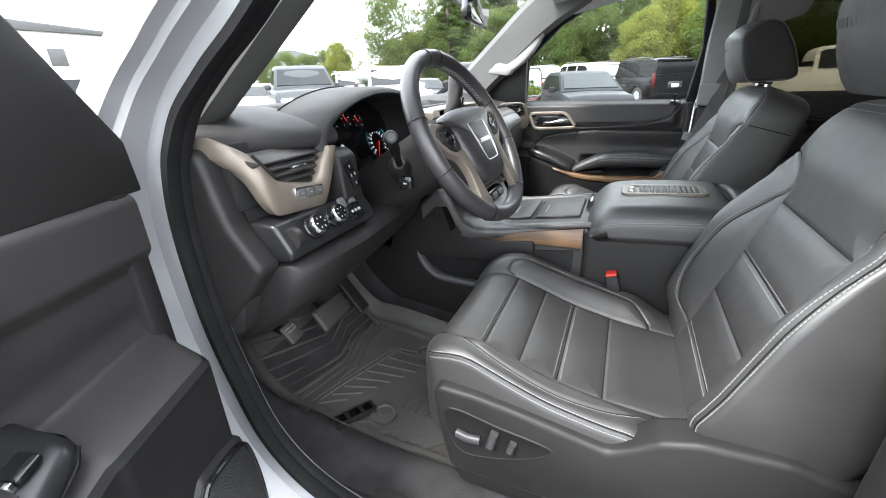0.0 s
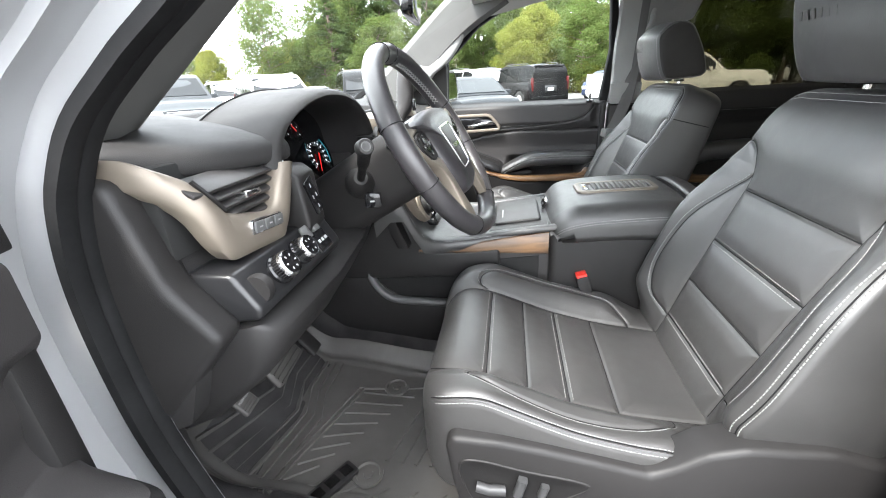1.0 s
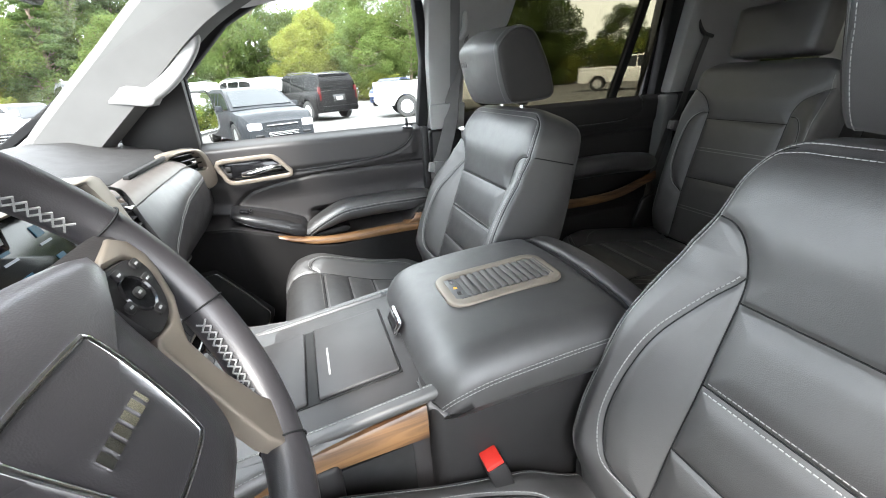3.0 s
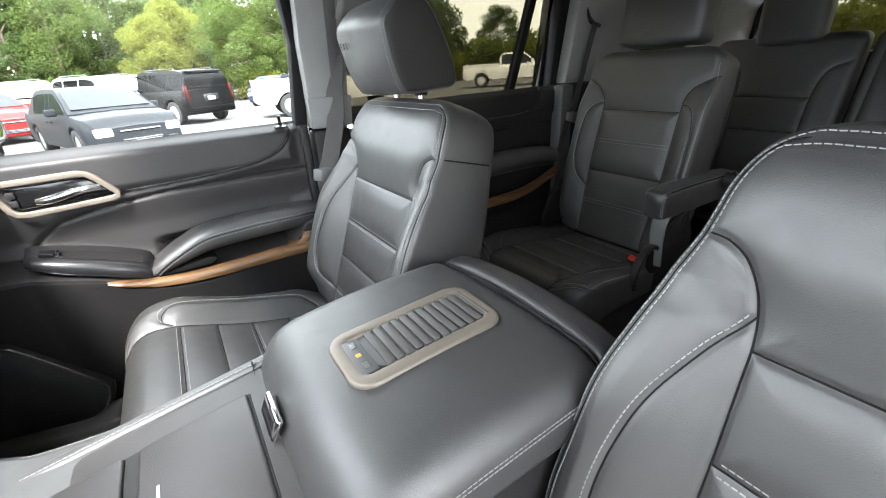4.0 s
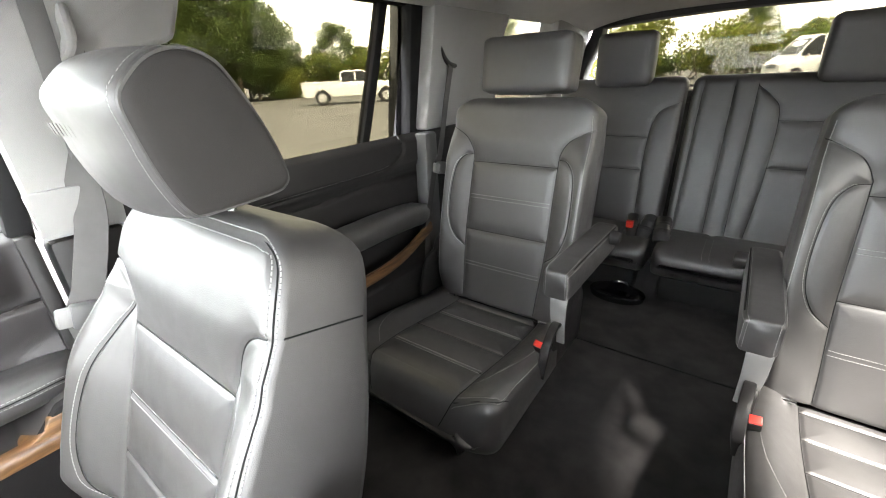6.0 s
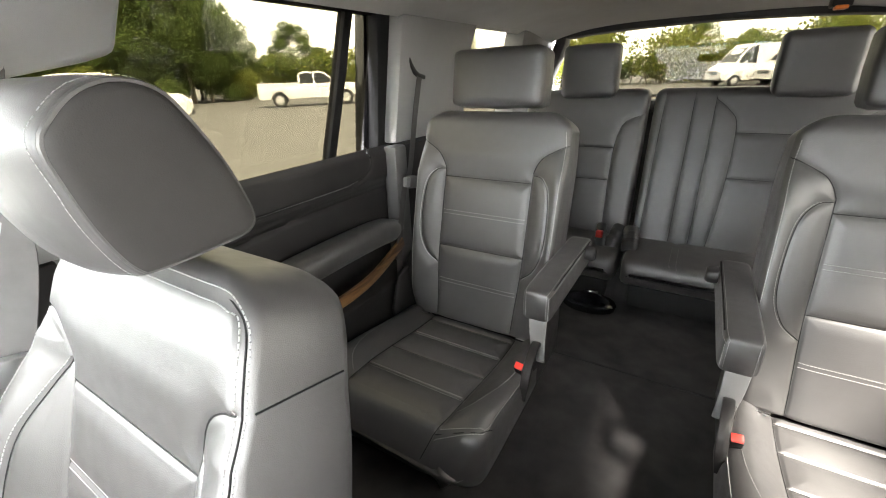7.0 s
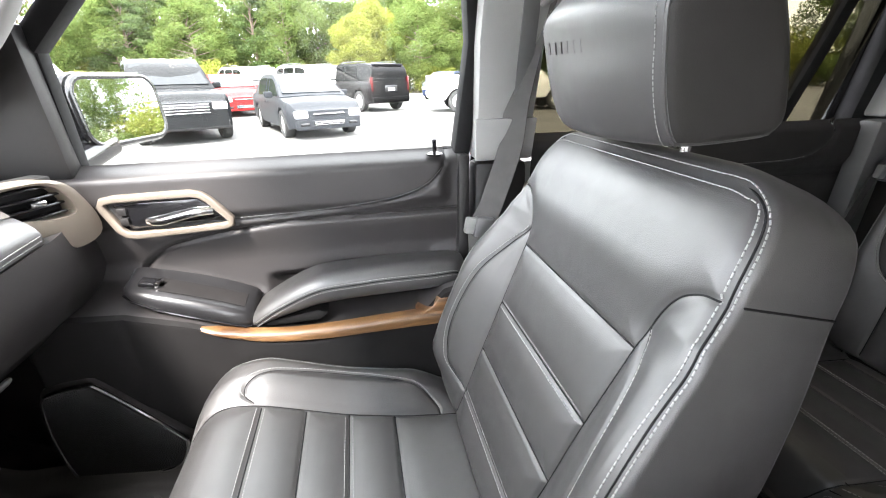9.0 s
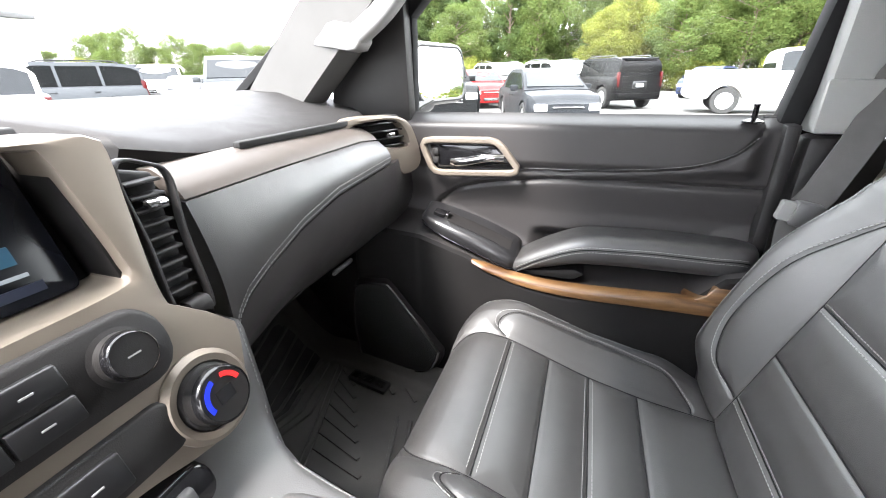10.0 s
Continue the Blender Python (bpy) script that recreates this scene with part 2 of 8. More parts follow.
def prism(profile, axis, a0, a1, bev=0.004, seg=2):
    """A polygon drawn in the plane across an axis, drawn out along it."""
    put = {"x": lambda p, a: (a, p[0], p[1]), "y": lambda p, a: (p[0], a, p[1]), "z": lambda p, a: (p[0], p[1], a)}[axis]
    b = bmesh.new()
    v0 = [b.verts.new(put(p, a0)) for p in profile]
    v1 = [b.verts.new(put(p, a1)) for p in profile]
    n = len(profile)
    b.faces.new(v0)
    b.faces.new(v1[::-1])
    for i in range(n):
        b.faces.new((v0[i], v0[(i + 1) % n], v1[(i + 1) % n], v1[i]))
    if bev:
        bmesh.ops.recalc_face_normals(b, faces=b.faces)
        bmesh.ops.bevel(b, geom=b.edges[:], offset=bev, segments=seg, affect="EDGES", profile=0.5, clamp_overlap=True)
    return to_geo(b)


def curve(pts, n=40, closed=False):
    """A smooth line through points, at even steps."""
    p = [Vector(q) for q in pts]
    m = len(p)
    fine = []
    segs = m if closed else m - 1
    for i in range(segs):
        a, b = p[i], p[(i + 1) % m]
        z = p[(i - 1) % m] if closed or i else a * 2 - b
        c = p[(i + 2) % m] if closed or i + 2 < m else b * 2 - a
        for s in range(12):
            t = s / 12
            fine.append(0.5 * ((2 * a) + (b - z) * t + (2 * z - 5 * a + 4 * b - c) * t * t + (3 * a - z - 3 * b + c) * t ** 3))
    if not closed:
        fine.append(p[-1])
    else:
        fine.append(fine[0])
    d = [0.0]
    for a, b in zip(fine, fine[1:]):
        d.append(d[-1] + (b - a).length)
    out, k = [], 0
    for i in range(n):
        s = d[-1] * i / (n if closed else n - 1)
        while k < len(d) - 2 and d[k + 1] < s:
            k += 1
        f = (s - d[k]) / max(d[k + 1] - d[k], 1e-9)
        out.append(fine[k].lerp(fine[k + 1], min(1, max(0, f))))
    return out


def sweep(path, section, side=(0, 0, 1), closed=False, cap=True, scale=None):
    """A section of (s, h) pairs drawn along a path: h along the given side, s across both."""
    vs, fs = [], []
    n, m, up = len(path), len(section), Vector(side)
    for i, p in enumerate(path):
        a = path[(i - 1) % n] if closed or i else path[0]
        b = path[(i + 1) % n] if closed or i < n - 1 else path[-1]
        t = (Vector(b) - Vector(a)).normalized()
        s = t.cross(up).normalized()
        h = s.cross(t).normalized()
        k = 1 if scale is None else scale(i / max(1, n - 1))
        vs += [Vector(p) + s * q[0] * k + h * q[1] * k for q in section]
    for i in range(n if closed else n - 1):
        j = (i + 1) % n
        fs += [[i * m + q, i * m + (q + 1) % m, j * m + (q + 1) % m, j * m + q] for q in range(m)]
    if cap and not closed:
        fs += [list(range(m))[::-1], list(range((n - 1) * m, n * m))]
    return vs, fs


def ring(r, n=10, ry=None):
    return [(r * math.cos(2 * math.pi * i / n), (ry or r) * math.sin(2 * math.pi * i / n)) for i in range(n)]


def rrect(w, h, r, k=4):
    """A rounded rectangle, w by h, as a section."""
    out = []
    for cx, cy, a0 in ((w / 2 - r, h / 2 - r, 0), (-w / 2 + r, h / 2 - r, 90), (-w / 2 + r, -h / 2 + r, 180), (w / 2 - r, -h / 2 + r, 270)):
        for i in range(k + 1):
            a = radians(a0 + 90 * i / k)
            out.append((cx + r * math.cos(a), cy + r * math.sin(a)))
    return out


def tube(path, r, n=8, closed=False, side=(0, 0, 1)):
    return sweep(path, ring(r, n), side, closed)


def loft(loops, cap0=True, cap1=True, closed=False):
    n, m = len(loops), len(loops[0])
    vs = [Vector(p) for lp in loops for p in lp]
    fs = []
    for i in range(n if closed else n - 1):
        j = (i + 1) % n
        fs += [[i * m + q, i * m + (q + 1) % m, j * m + (q + 1) % m, j * m + q] for q in range(m)]
    if cap0 and not closed:
        fs.append(list(range(m))[::-1])
    if cap1 and not closed:
        fs.append(list(range((n - 1) * m, n * m)))
    return vs, fs


def lathe(profile, n=24, m=None):
    """(radius, height) pairs turned round z."""
    loops = [[Vector((r * math.cos(2 * math.pi * i / n), r * math.sin(2 * math.pi * i / n), h)) for i in range(n)] for r, h in profile]
    g = loft(loops)
    return g if m is None else moved(g, m)


def plate(outline, thick, m=None, bev=0.002):
    """A flat outline in xy with a thickness in z."""
    g = prism(outline, "z", 0, thick, bev, 2)
    return g if m is None else moved(g, m)


def frame_to(origin, x_axis, z_axis):
    """A placing matrix with the given x and z directions."""
    z = Vector(z_axis).normalized()
    x = Vector(x_axis)
    x = (x - z * x.dot(z)).normalized()
    y = z.cross(x)
    m = Matrix((x, y, z)).transposed().to_4x4()
    m.translation = origin
    return m


def sm(a, b, x):
    t = np.clip((x - a) / (b - a), 0, 1)
    return t * t * (3 - 2 * t)


def seg_dist(px, py, line):
    """Distance of each place to a polyline."""
    best = np.full(np.shape(px), 1e9)
    for (ax, ay), (bx, by) in zip(line, line[1:]):
        dx, dy = bx - ax, by - ay
        t = np.clip(((px - ax) * dx + (py - ay) * dy) / max(dx * dx + dy * dy, 1e-12), 0, 1)
        best = np.minimum(best, np.hypot(px - ax - t * dx, py - ay - t * dy))
    return best


class Pad:
    """An upholstered block: a face with seams and swells, rounded ends and edges, sides and a back.
    across: half width by v; face: swell by (u, v); thick: depth by v; place: (a, b, c) to a point."""

    def __init__(self, length, across, face, thick, place, seams=(), edge=0.03, end=0.03, start=0.012, depth=0.006, wide=0.006, nu=56, nv=64, puff=0.0, swell=0.03):
        self.length, self.across, self.face, self.thick, self.place = length, across, face, thick, place
        self.seams, self.edge, self.end, self.start, self.depth, self.wide, self.nu, self.nv = seams, edge, end, start, depth, wide, nu, nv
        self.puff, self.swell = puff, swell
        self.lines = []
        for s in seams:
            if len(s) > 2:
                s = [(q.x, q.y) for q in curve([(u, v, 0) for u, v in s], 6 * len(s))]
            self.lines.append([(u * across(v), v * length) for u, v in s])

    def inset(self, b):
        s1 = np.clip((b - (self.length - self.end)) / self.end, 0, 1)
        s0 = np.clip((self.start - b) / self.start, 0, 1)
        return self.end * (1 - np.sqrt(1 - s1 ** 2 * 0.999)) + self.start * (1 - np.sqrt(1 - s0 ** 2 * 0.999))

    def top(self, u, v):
        """The face in (a, b, c)."""
        u, v = np.asarray(u, float), np.asarray(v, float)
        b = v * self.length
        ins = self.inset(b)
        half = self.across(v) - ins
        a = u * half
        c = self.face(u, v) - ins
        e = np.clip((np.abs(a) - (half - self.edge)) / self.edge, 0, 1)
        c = c - self.edge * (1 - np.sqrt(1 - e ** 2 * 0.999))
        near = np.full(np.shape(a), 1e9)
        for ln in self.lines:
            near = np.minimum(near, seg_dist(a, b, ln))
        c = c - self.depth * np.exp(-(near / self.wide) ** 2) + self.puff * (1 - np.exp(-(near / self.swell) ** 2))
        return a, b, c

    def at(self, u, v, lift=0.0):
        a, b, c = (float(q) for q in self.top(u, v))
        return Vector(self.place(a, b, c + lift))

    def geo(self):
        vs, fs = [], []
        end, start = self.end / self.length, self.start / self.length
        v_in = np.linspace(start, 1 - end, self.nv)
        vv = np.concatenate([np.linspace(0, start, 4)[:-1], v_in,
                             1 - end + end * np.sin(np.linspace(0, math.pi / 2, 8))[1:]])
        w0 = float(self.across(0.5))
        ue = 1 - self.edge / w0
        uu = np.concatenate([-1 + (1 - ue) * (1 - np.cos(np.linspace(0, math.pi / 2, 6)))[:-1], np.linspace(-ue, ue, self.nu),
                             ue + (1 - ue) * np.sin(np.linspace(0, math.pi / 2, 6))[1:]])
        m = 0
        for v in vv:
            a, b, c = self.top(uu, np.full_like(uu, v))
            ins = float(self.inset(v * self.length))
            back = -self.thick(v) + ins
            loop = list(zip(a, b, c))
            h = float(a[-1])
            r = min(0.02, h * 0.4)
            tail = [(h, c[-1] * 0.5 + back * 0.5), (h, back + r), (h - r * 0.3, back + r * 0.3), (h - r, back)]
            tail += [(h * s, back - 0.0) for s in (0.6, 0.2)]
            tail += [(-p, q) for p, q in tail[::-1]]
            loop += [(p, b[0], q) for p, q in tail]
            m = len(loop)
            vs += [Vector(self.place(*map(float, q))) for q in loop]
        n = len(vv)
        for i in range(n - 1):
            fs += [[i * m + q, i * m + (q + 1) % m, (i + 1) * m + (q + 1) % m, (i + 1) * m + q] for q in range(m)]
        fs += [list(range(m))[::-1], list(range((n - 1) * m, n * m))]
        return vs, fs

    def cords(self, body, r=0.0011, lift=0.0003):
        """A dark cord in the groove of each seam."""
        for ln in self.seams:
            pts = curve([(u, v, 0) for u, v in ln], max(14, 9 * len(ln)))
            part("seam", tube([self.at(p.x, p.y, lift) for p in pts], r, 5), SEAL, body)

    def stitches(self, lines, pitch=0.0062, length=0.0046, r=0.00062, lift=0.0002):
        """Short threads along lines of (u, v) on the face."""
        vs, fs = [], []
        for ln in lines:
            pts = curve([(u, v, 0) for u, v in ln], max(16, 24 * len(ln)))
            pts = [self.at(p.x, p.y, lift) for p in pts]
            vs, fs = join((vs, fs), threads(pts, pitch, length, r))
        return vs, fs


def threads(pts, pitch=0.0058, length=0.0040, r=0.00055):
    vs, fs = [], []
    d = [0.0]
    for a, b in zip(pts, pts[1:]):
        d.append(d[-1] + (b - a).length)
    s, k = pitch / 2, 0
    while s < d[-1] - length:
        while k < len(d) - 2 and d[k + 1] < s:
            k += 1
        a, b = pts[k], pts[k + 1]
        t = (b - a).normalized()
        p = a + t * (s - d[k])
        q = p + t * length
        x = t.orthogonal().normalized()
        y = t.cross(x)
        i = len(vs)
        vs += [p + x * r, p + y * r, p - x * r, p - y * r, q + x * r, q + y * r, q - x * r, q - y * r]
        fs += [[i + j, i + (j + 1) % 4, i + 4 + (j + 1) % 4, i + 4 + j] for j in range(4)]
        s += pitch
    return vs, fs


def soft_box(w, d, h, r, n=6, bulge=0.0, shape=None):
    """A box with generous round edges and swollen faces, centred on its base."""
    b = bmesh.new()
    bmesh.ops.create_cube(b, size=2)
    bmesh.ops.subdivide_edges(b, edges=b.edges[:], cuts=n * 2, use_grid_fill=True)
    for v in b.verts:
        p = Vector(v.co)
        half = Vector((w / 2, d / 2, h / 2))
        q = Vector([math.copysign(abs(c) ** 0.8, c) * e for c, e in zip(p, half)])
        core = Vector([max(-(e - r), min(e - r, c)) for c, e in zip(q, half)])
        off = Vector([p[i] * half[i] - core[i] for i in range(3)])
        if off.length > 1e-9:
            q = core + off.normalized() * r if max(abs(c) for c in p) > 0.999 else core
        for i in range(3):
            j, k = (i + 1) % 3, (i + 2) % 3
            if abs(p[i]) > 0.999:
                q[i] += math.copysign(bulge * (1 - p[j] ** 2) * (1 - p[k] ** 2), p[i])
        q.z += h / 2
        v.co = shape(q) if shape else q
    return to_geo(b)


def bar_text(words, width, height, m, thick=0.001):
    """Lettering that is not spelled out: plain bars of its size, one by one."""
    g = []
    n = len(words)
    total = sum(words) + 0.5 * (n - 1)
    x = -width / 2
    for w in words:
        bw = width * w / total
        g.append(moved(box(x, x + bw, -height / 2, height / 2, 0, thick, 0), m))
        x += bw + width * 0.5 / total
    return g


def text_geo(body, size, m, extrude=0.0006):
    cu = bpy.data.curves.new("lettering", "FONT")
    cu.body, cu.size, cu.extrude, cu.align_x, cu.align_y = body, size, extrude, "CENTER", "CENTER"
    cu.resolution_u = 2
    ob = bpy.data.objects.new("lettering", cu)
    me = bpy.data.meshes.new_from_object(ob)
    g = [m @ v.co for v in me.vertices], [list(p.vertices) for p in me.polygons]
    bpy.data.objects.remove(ob)
    return g


# ---- cabin shell ----
def cabin_floor():
    vs, fs = [], []
    ys, xs = np.linspace(-2.3, 1.30, 73), np.linspace(-0.84, 0.84, 57)
    for y in ys:
        for x in xs:
            z = 0.60 + 0.42 * float(sm(0.86, 1.30, y)) + 0.03 * float(sm(0.6, 0.86, y))
            z += 0.11 * float(sm(0.20, 0.05, abs(x))) * float(sm(0.1, 0.3, y))
            z += 0.06 * float(sm(0.78, 0.83, abs(x))) + 0.034 * float(sm(0.20, 0.36, y))
            z += 0.14 * float(sm(-1.52, -1.62, y))
            z += 0.003 * noise.noise((x * 9, y * 9, 0))
            vs.append((x, y, z))
    n = len(xs)
    for i in range(len(ys) - 1):
        fs += [[i * n + j, i * n + j + 1, (i + 1) * n + j + 1, (i + 1) * n + j] for j in range(n - 1)]
    ob = part("floor", (vs, fs), CARPET)
    tagged(ob, "black carpet covering the cabin floor between the seats", "floor", kind="structure")
    line = part("seam", box(-0.62, 0.62, -1.086, -1.080, 0.600, 0.605, 0.001), DARK)
    line.parent = ob
    under = part("underbody", box(-0.86, 0.86, -2.45, 1.30, 0.42, 0.50, 0.01), HARD)
    tagged(under, "dark steel underbody below the carpeted floor", "underbody", kind="structure")


def front_closure():
    ob = part("firewall", box(-0.84, 0.84, 1.30, 1.36, 0.45, 1.20, 0.01), HARD)
    tagged(ob, "dark firewall under the windshield", "firewall", kind="structure")
    for s in (1, -1):
        k = part("kick_panel", prism([(0.82, 0.46), (1.36, 0.46), (1.36, 1.24), (0.86, 1.24)], "x", s * 0.785, s * 0.836, 0.006), HARD)
        tagged(k, "black kick panel beside the pedals", "trim panel", kind="structure")


def headliner():
    vs, fs = [], []
    ys, xs = np.linspace(-2.34, 0.56, 40), np.linspace(-0.74, 0.74, 31)
    for y in ys:
        for x in xs:
            z = 1.715 - 0.075 * (abs(x) / 0.74) ** 4 - 0.05 * float(sm(0.2, 0.56, y)) - 0.035 * float(sm(-1.9, -2.34, y))
            vs.append((x, y, z))
    n = len(xs)
    for i in range(len(ys) - 1):
        fs += [[i * n + j, i * n + j + 1, (i + 1) * n + j + 1, (i + 1) * n + j] for j in range(n - 1)]
    ob = part("ceiling", (vs, fs), HEADLINER)
    tagged(ob, "pale grey cloth headliner under the roof", "headliner", kind="structure")
    roof = part("roof", box(-0.76, 0.76, -2.42, 0.58, 1.745, 1.79, 0.02), SILVER)
    tagged(roof, "silver painted steel roof panel above the cabin", "roof", kind="structure")


def slab(name, pts, x0, x1, material, label, category, bev=0.006):
    """A panel of a car side, drawn in (y, z), leaning in above the sill."""
    lean = lambda x, z: (x - math.copysign(0.12 * max(0.0, z - 1.25), x))
    g = prism(pts, "x", x0, x1, bev)
    g = [(lean(v[0], v[2]), v[1], v[2]) for v in g[0]], g[1]
    ob = part(name, g, material)
    return tagged(ob, label, category, kind="structure")


def body_side(s):
    """Fixed pieces of one side of the car behind the front door: s is 1 for the passenger's side."""
    inner, outer = s * 0.80, s * 0.93
    slab("wall_lower", [(-0.05, 0.48), (-2.40, 0.48), (-2.40, 1.26), (-0.05, 1.22)], s * 0.835, outer, SILVER,
         "silver painted lower body side of the car", "body panel")
    slab("pillar_trim_b", [(-0.005, 1.235), (0.0, 1.45), (-0.01, 1.66), (-0.32, 1.66), (-0.275, 1.535), (-0.235, 1.522), (-0.13, 1.50), (-0.115, 1.235)], s * 0.785, s * 0.85, PILLAR,
         "pale grey plastic trim on the middle door pillar", "pillar trim", 0.012)
    slab("pillar_lower_b", [(0.0, 0.60), (-0.005, 1.232), (-0.115, 1.232), (-0.15, 0.60)], s * 0.79, s * 0.85, HARD,
         "black plastic lower trim on the middle door pillar", "pillar trim", 0.012)
    slab("pillar_step_b", [(-0.001, 1.238), (0.002, 1.318), (-0.122, 1.318), (-0.118, 1.238)], s * 0.776, s * 0.786, PILLAR,
         "pale grey raised foot of the middle pillar trim", "pillar trim", 0.004)
    slab("slider_channel", [(-0.072, 1.34), (-0.078, 1.63), (-0.108, 1.63), (-0.102, 1.34)], s * 0.7825, s * 0.786, GREYPLASTIC,
         "grey recessed channel of the belt height slider", "trim", 0.001)
    slab("pillar_trim_c", [(-0.985, 1.285), (-1.010, 1.66), (-1.50, 1.68), (-1.42, 1.50), (-1.44, 1.285)], s * 0.77, s * 0.85, PILLAR,
         "pale grey plastic trim behind the rear door", "pillar trim", 0.012)
    slab("pillar_lower_c", [(-0.935, 0.62), (-0.952, 1.281), (-1.02, 1.281), (-1.02, 0.62)], s * 0.748, s * 0.80, GREYPLASTIC,
         "dark grey plastic lower trim beside the rear door", "pillar trim", 0.010)
    slab("pillar_trim_d", [(-1.90, 1.27), (-1.92, 1.68), (-2.36, 1.68), (-2.40, 1.27)], s * 0.75, s * 0.85, PILLAR,
         "pale grey plastic trim beside the tailgate", "pillar trim", 0.012)
    slab("quarter_panel", [(-1.0, 0.60), (-1.0, 1.285), (-2.38, 1.285), (-2.38, 0.60)], s * 0.745, s * 0.85, HARD,
         "black plastic trim beside the rearmost seats", "trim panel", 0.015)
    slab("roof_rail", [(0.55, 1.645), (0.55, 1.75), (-2.4, 1.75), (-2.4, 1.655)], s * 0.765, s * 0.87, HEADLINER,
         "grey roof rail trim above the side windows", "trim", 0.01)
    slab("pillar_outer_b", [(-0.01, 1.22), (-0.02, 1.66), (-0.14, 1.66), (-0.13, 1.22)], s * 0.852, outer * 0.985, GLOSS,
         "gloss black outer cover of the middle pillar", "pillar", 0.006)
    slab("pillar_outer_c", [(-0.93, 1.22), (-0.95, 1.67), (-1.50, 1.67), (-1.42, 1.22)], s * 0.862, s * 0.90, GLOSS,
         "gloss black outer cover behind the rear door", "pillar", 0.006)
    q = slab("window_quarter", [(-1.40, 1.285), (-1.47, 1.665), (-1.93, 1.665), (-1.95, 1.285)], s * 0.852, s * 0.856, TINT if s > 0 else TINT_FILL,
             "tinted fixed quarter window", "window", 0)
    q.visible_shadow = False


def tailgate():
    t = thing("tailgate", (0, -2.40, 0.6), "closed tailgate with black trim and a tinted rear window", "tailgate")
    part("lower_panel", prism([(-0.72, 0.60), (0.72, 0.60), (0.72, 1.30), (-0.72, 1.30)], "y", -2.46, -2.36, 0.01), HARD, t)
    outer = curve([(-0.70, 0, 1.31), (-0.66, 0, 1.60), (-0.60, 0, 1.66), (0, 0, 1.685), (0.60, 0, 1.66), (0.66, 0, 1.60), (0.70, 0, 1.31), (0, 0, 1.30)], 60, True)
    path = [Vector((p.x, -2.37 + 0.0 * p.z, p.z)) for p in outer]
    part("window_frame", sweep(path, rrect(0.06, 0.10, 0.014, 2), (0, 1, 0), True), HARD, t)
    part("pane", prism([(-0.68, 1.30), (0.68, 1.30), (0.63, 1.66), (-0.63, 1.66)], "y", -2.40, -2.396, 0), TINT_REAR, t).visible_shadow = False
    w = part("rear_wiper", tube([Vector((0.35, -2.42, 1.33)), Vector((0.1, -2.42, 1.345)), Vector((-0.15, -2.42, 1.35))], 0.007), GLOSS, t)


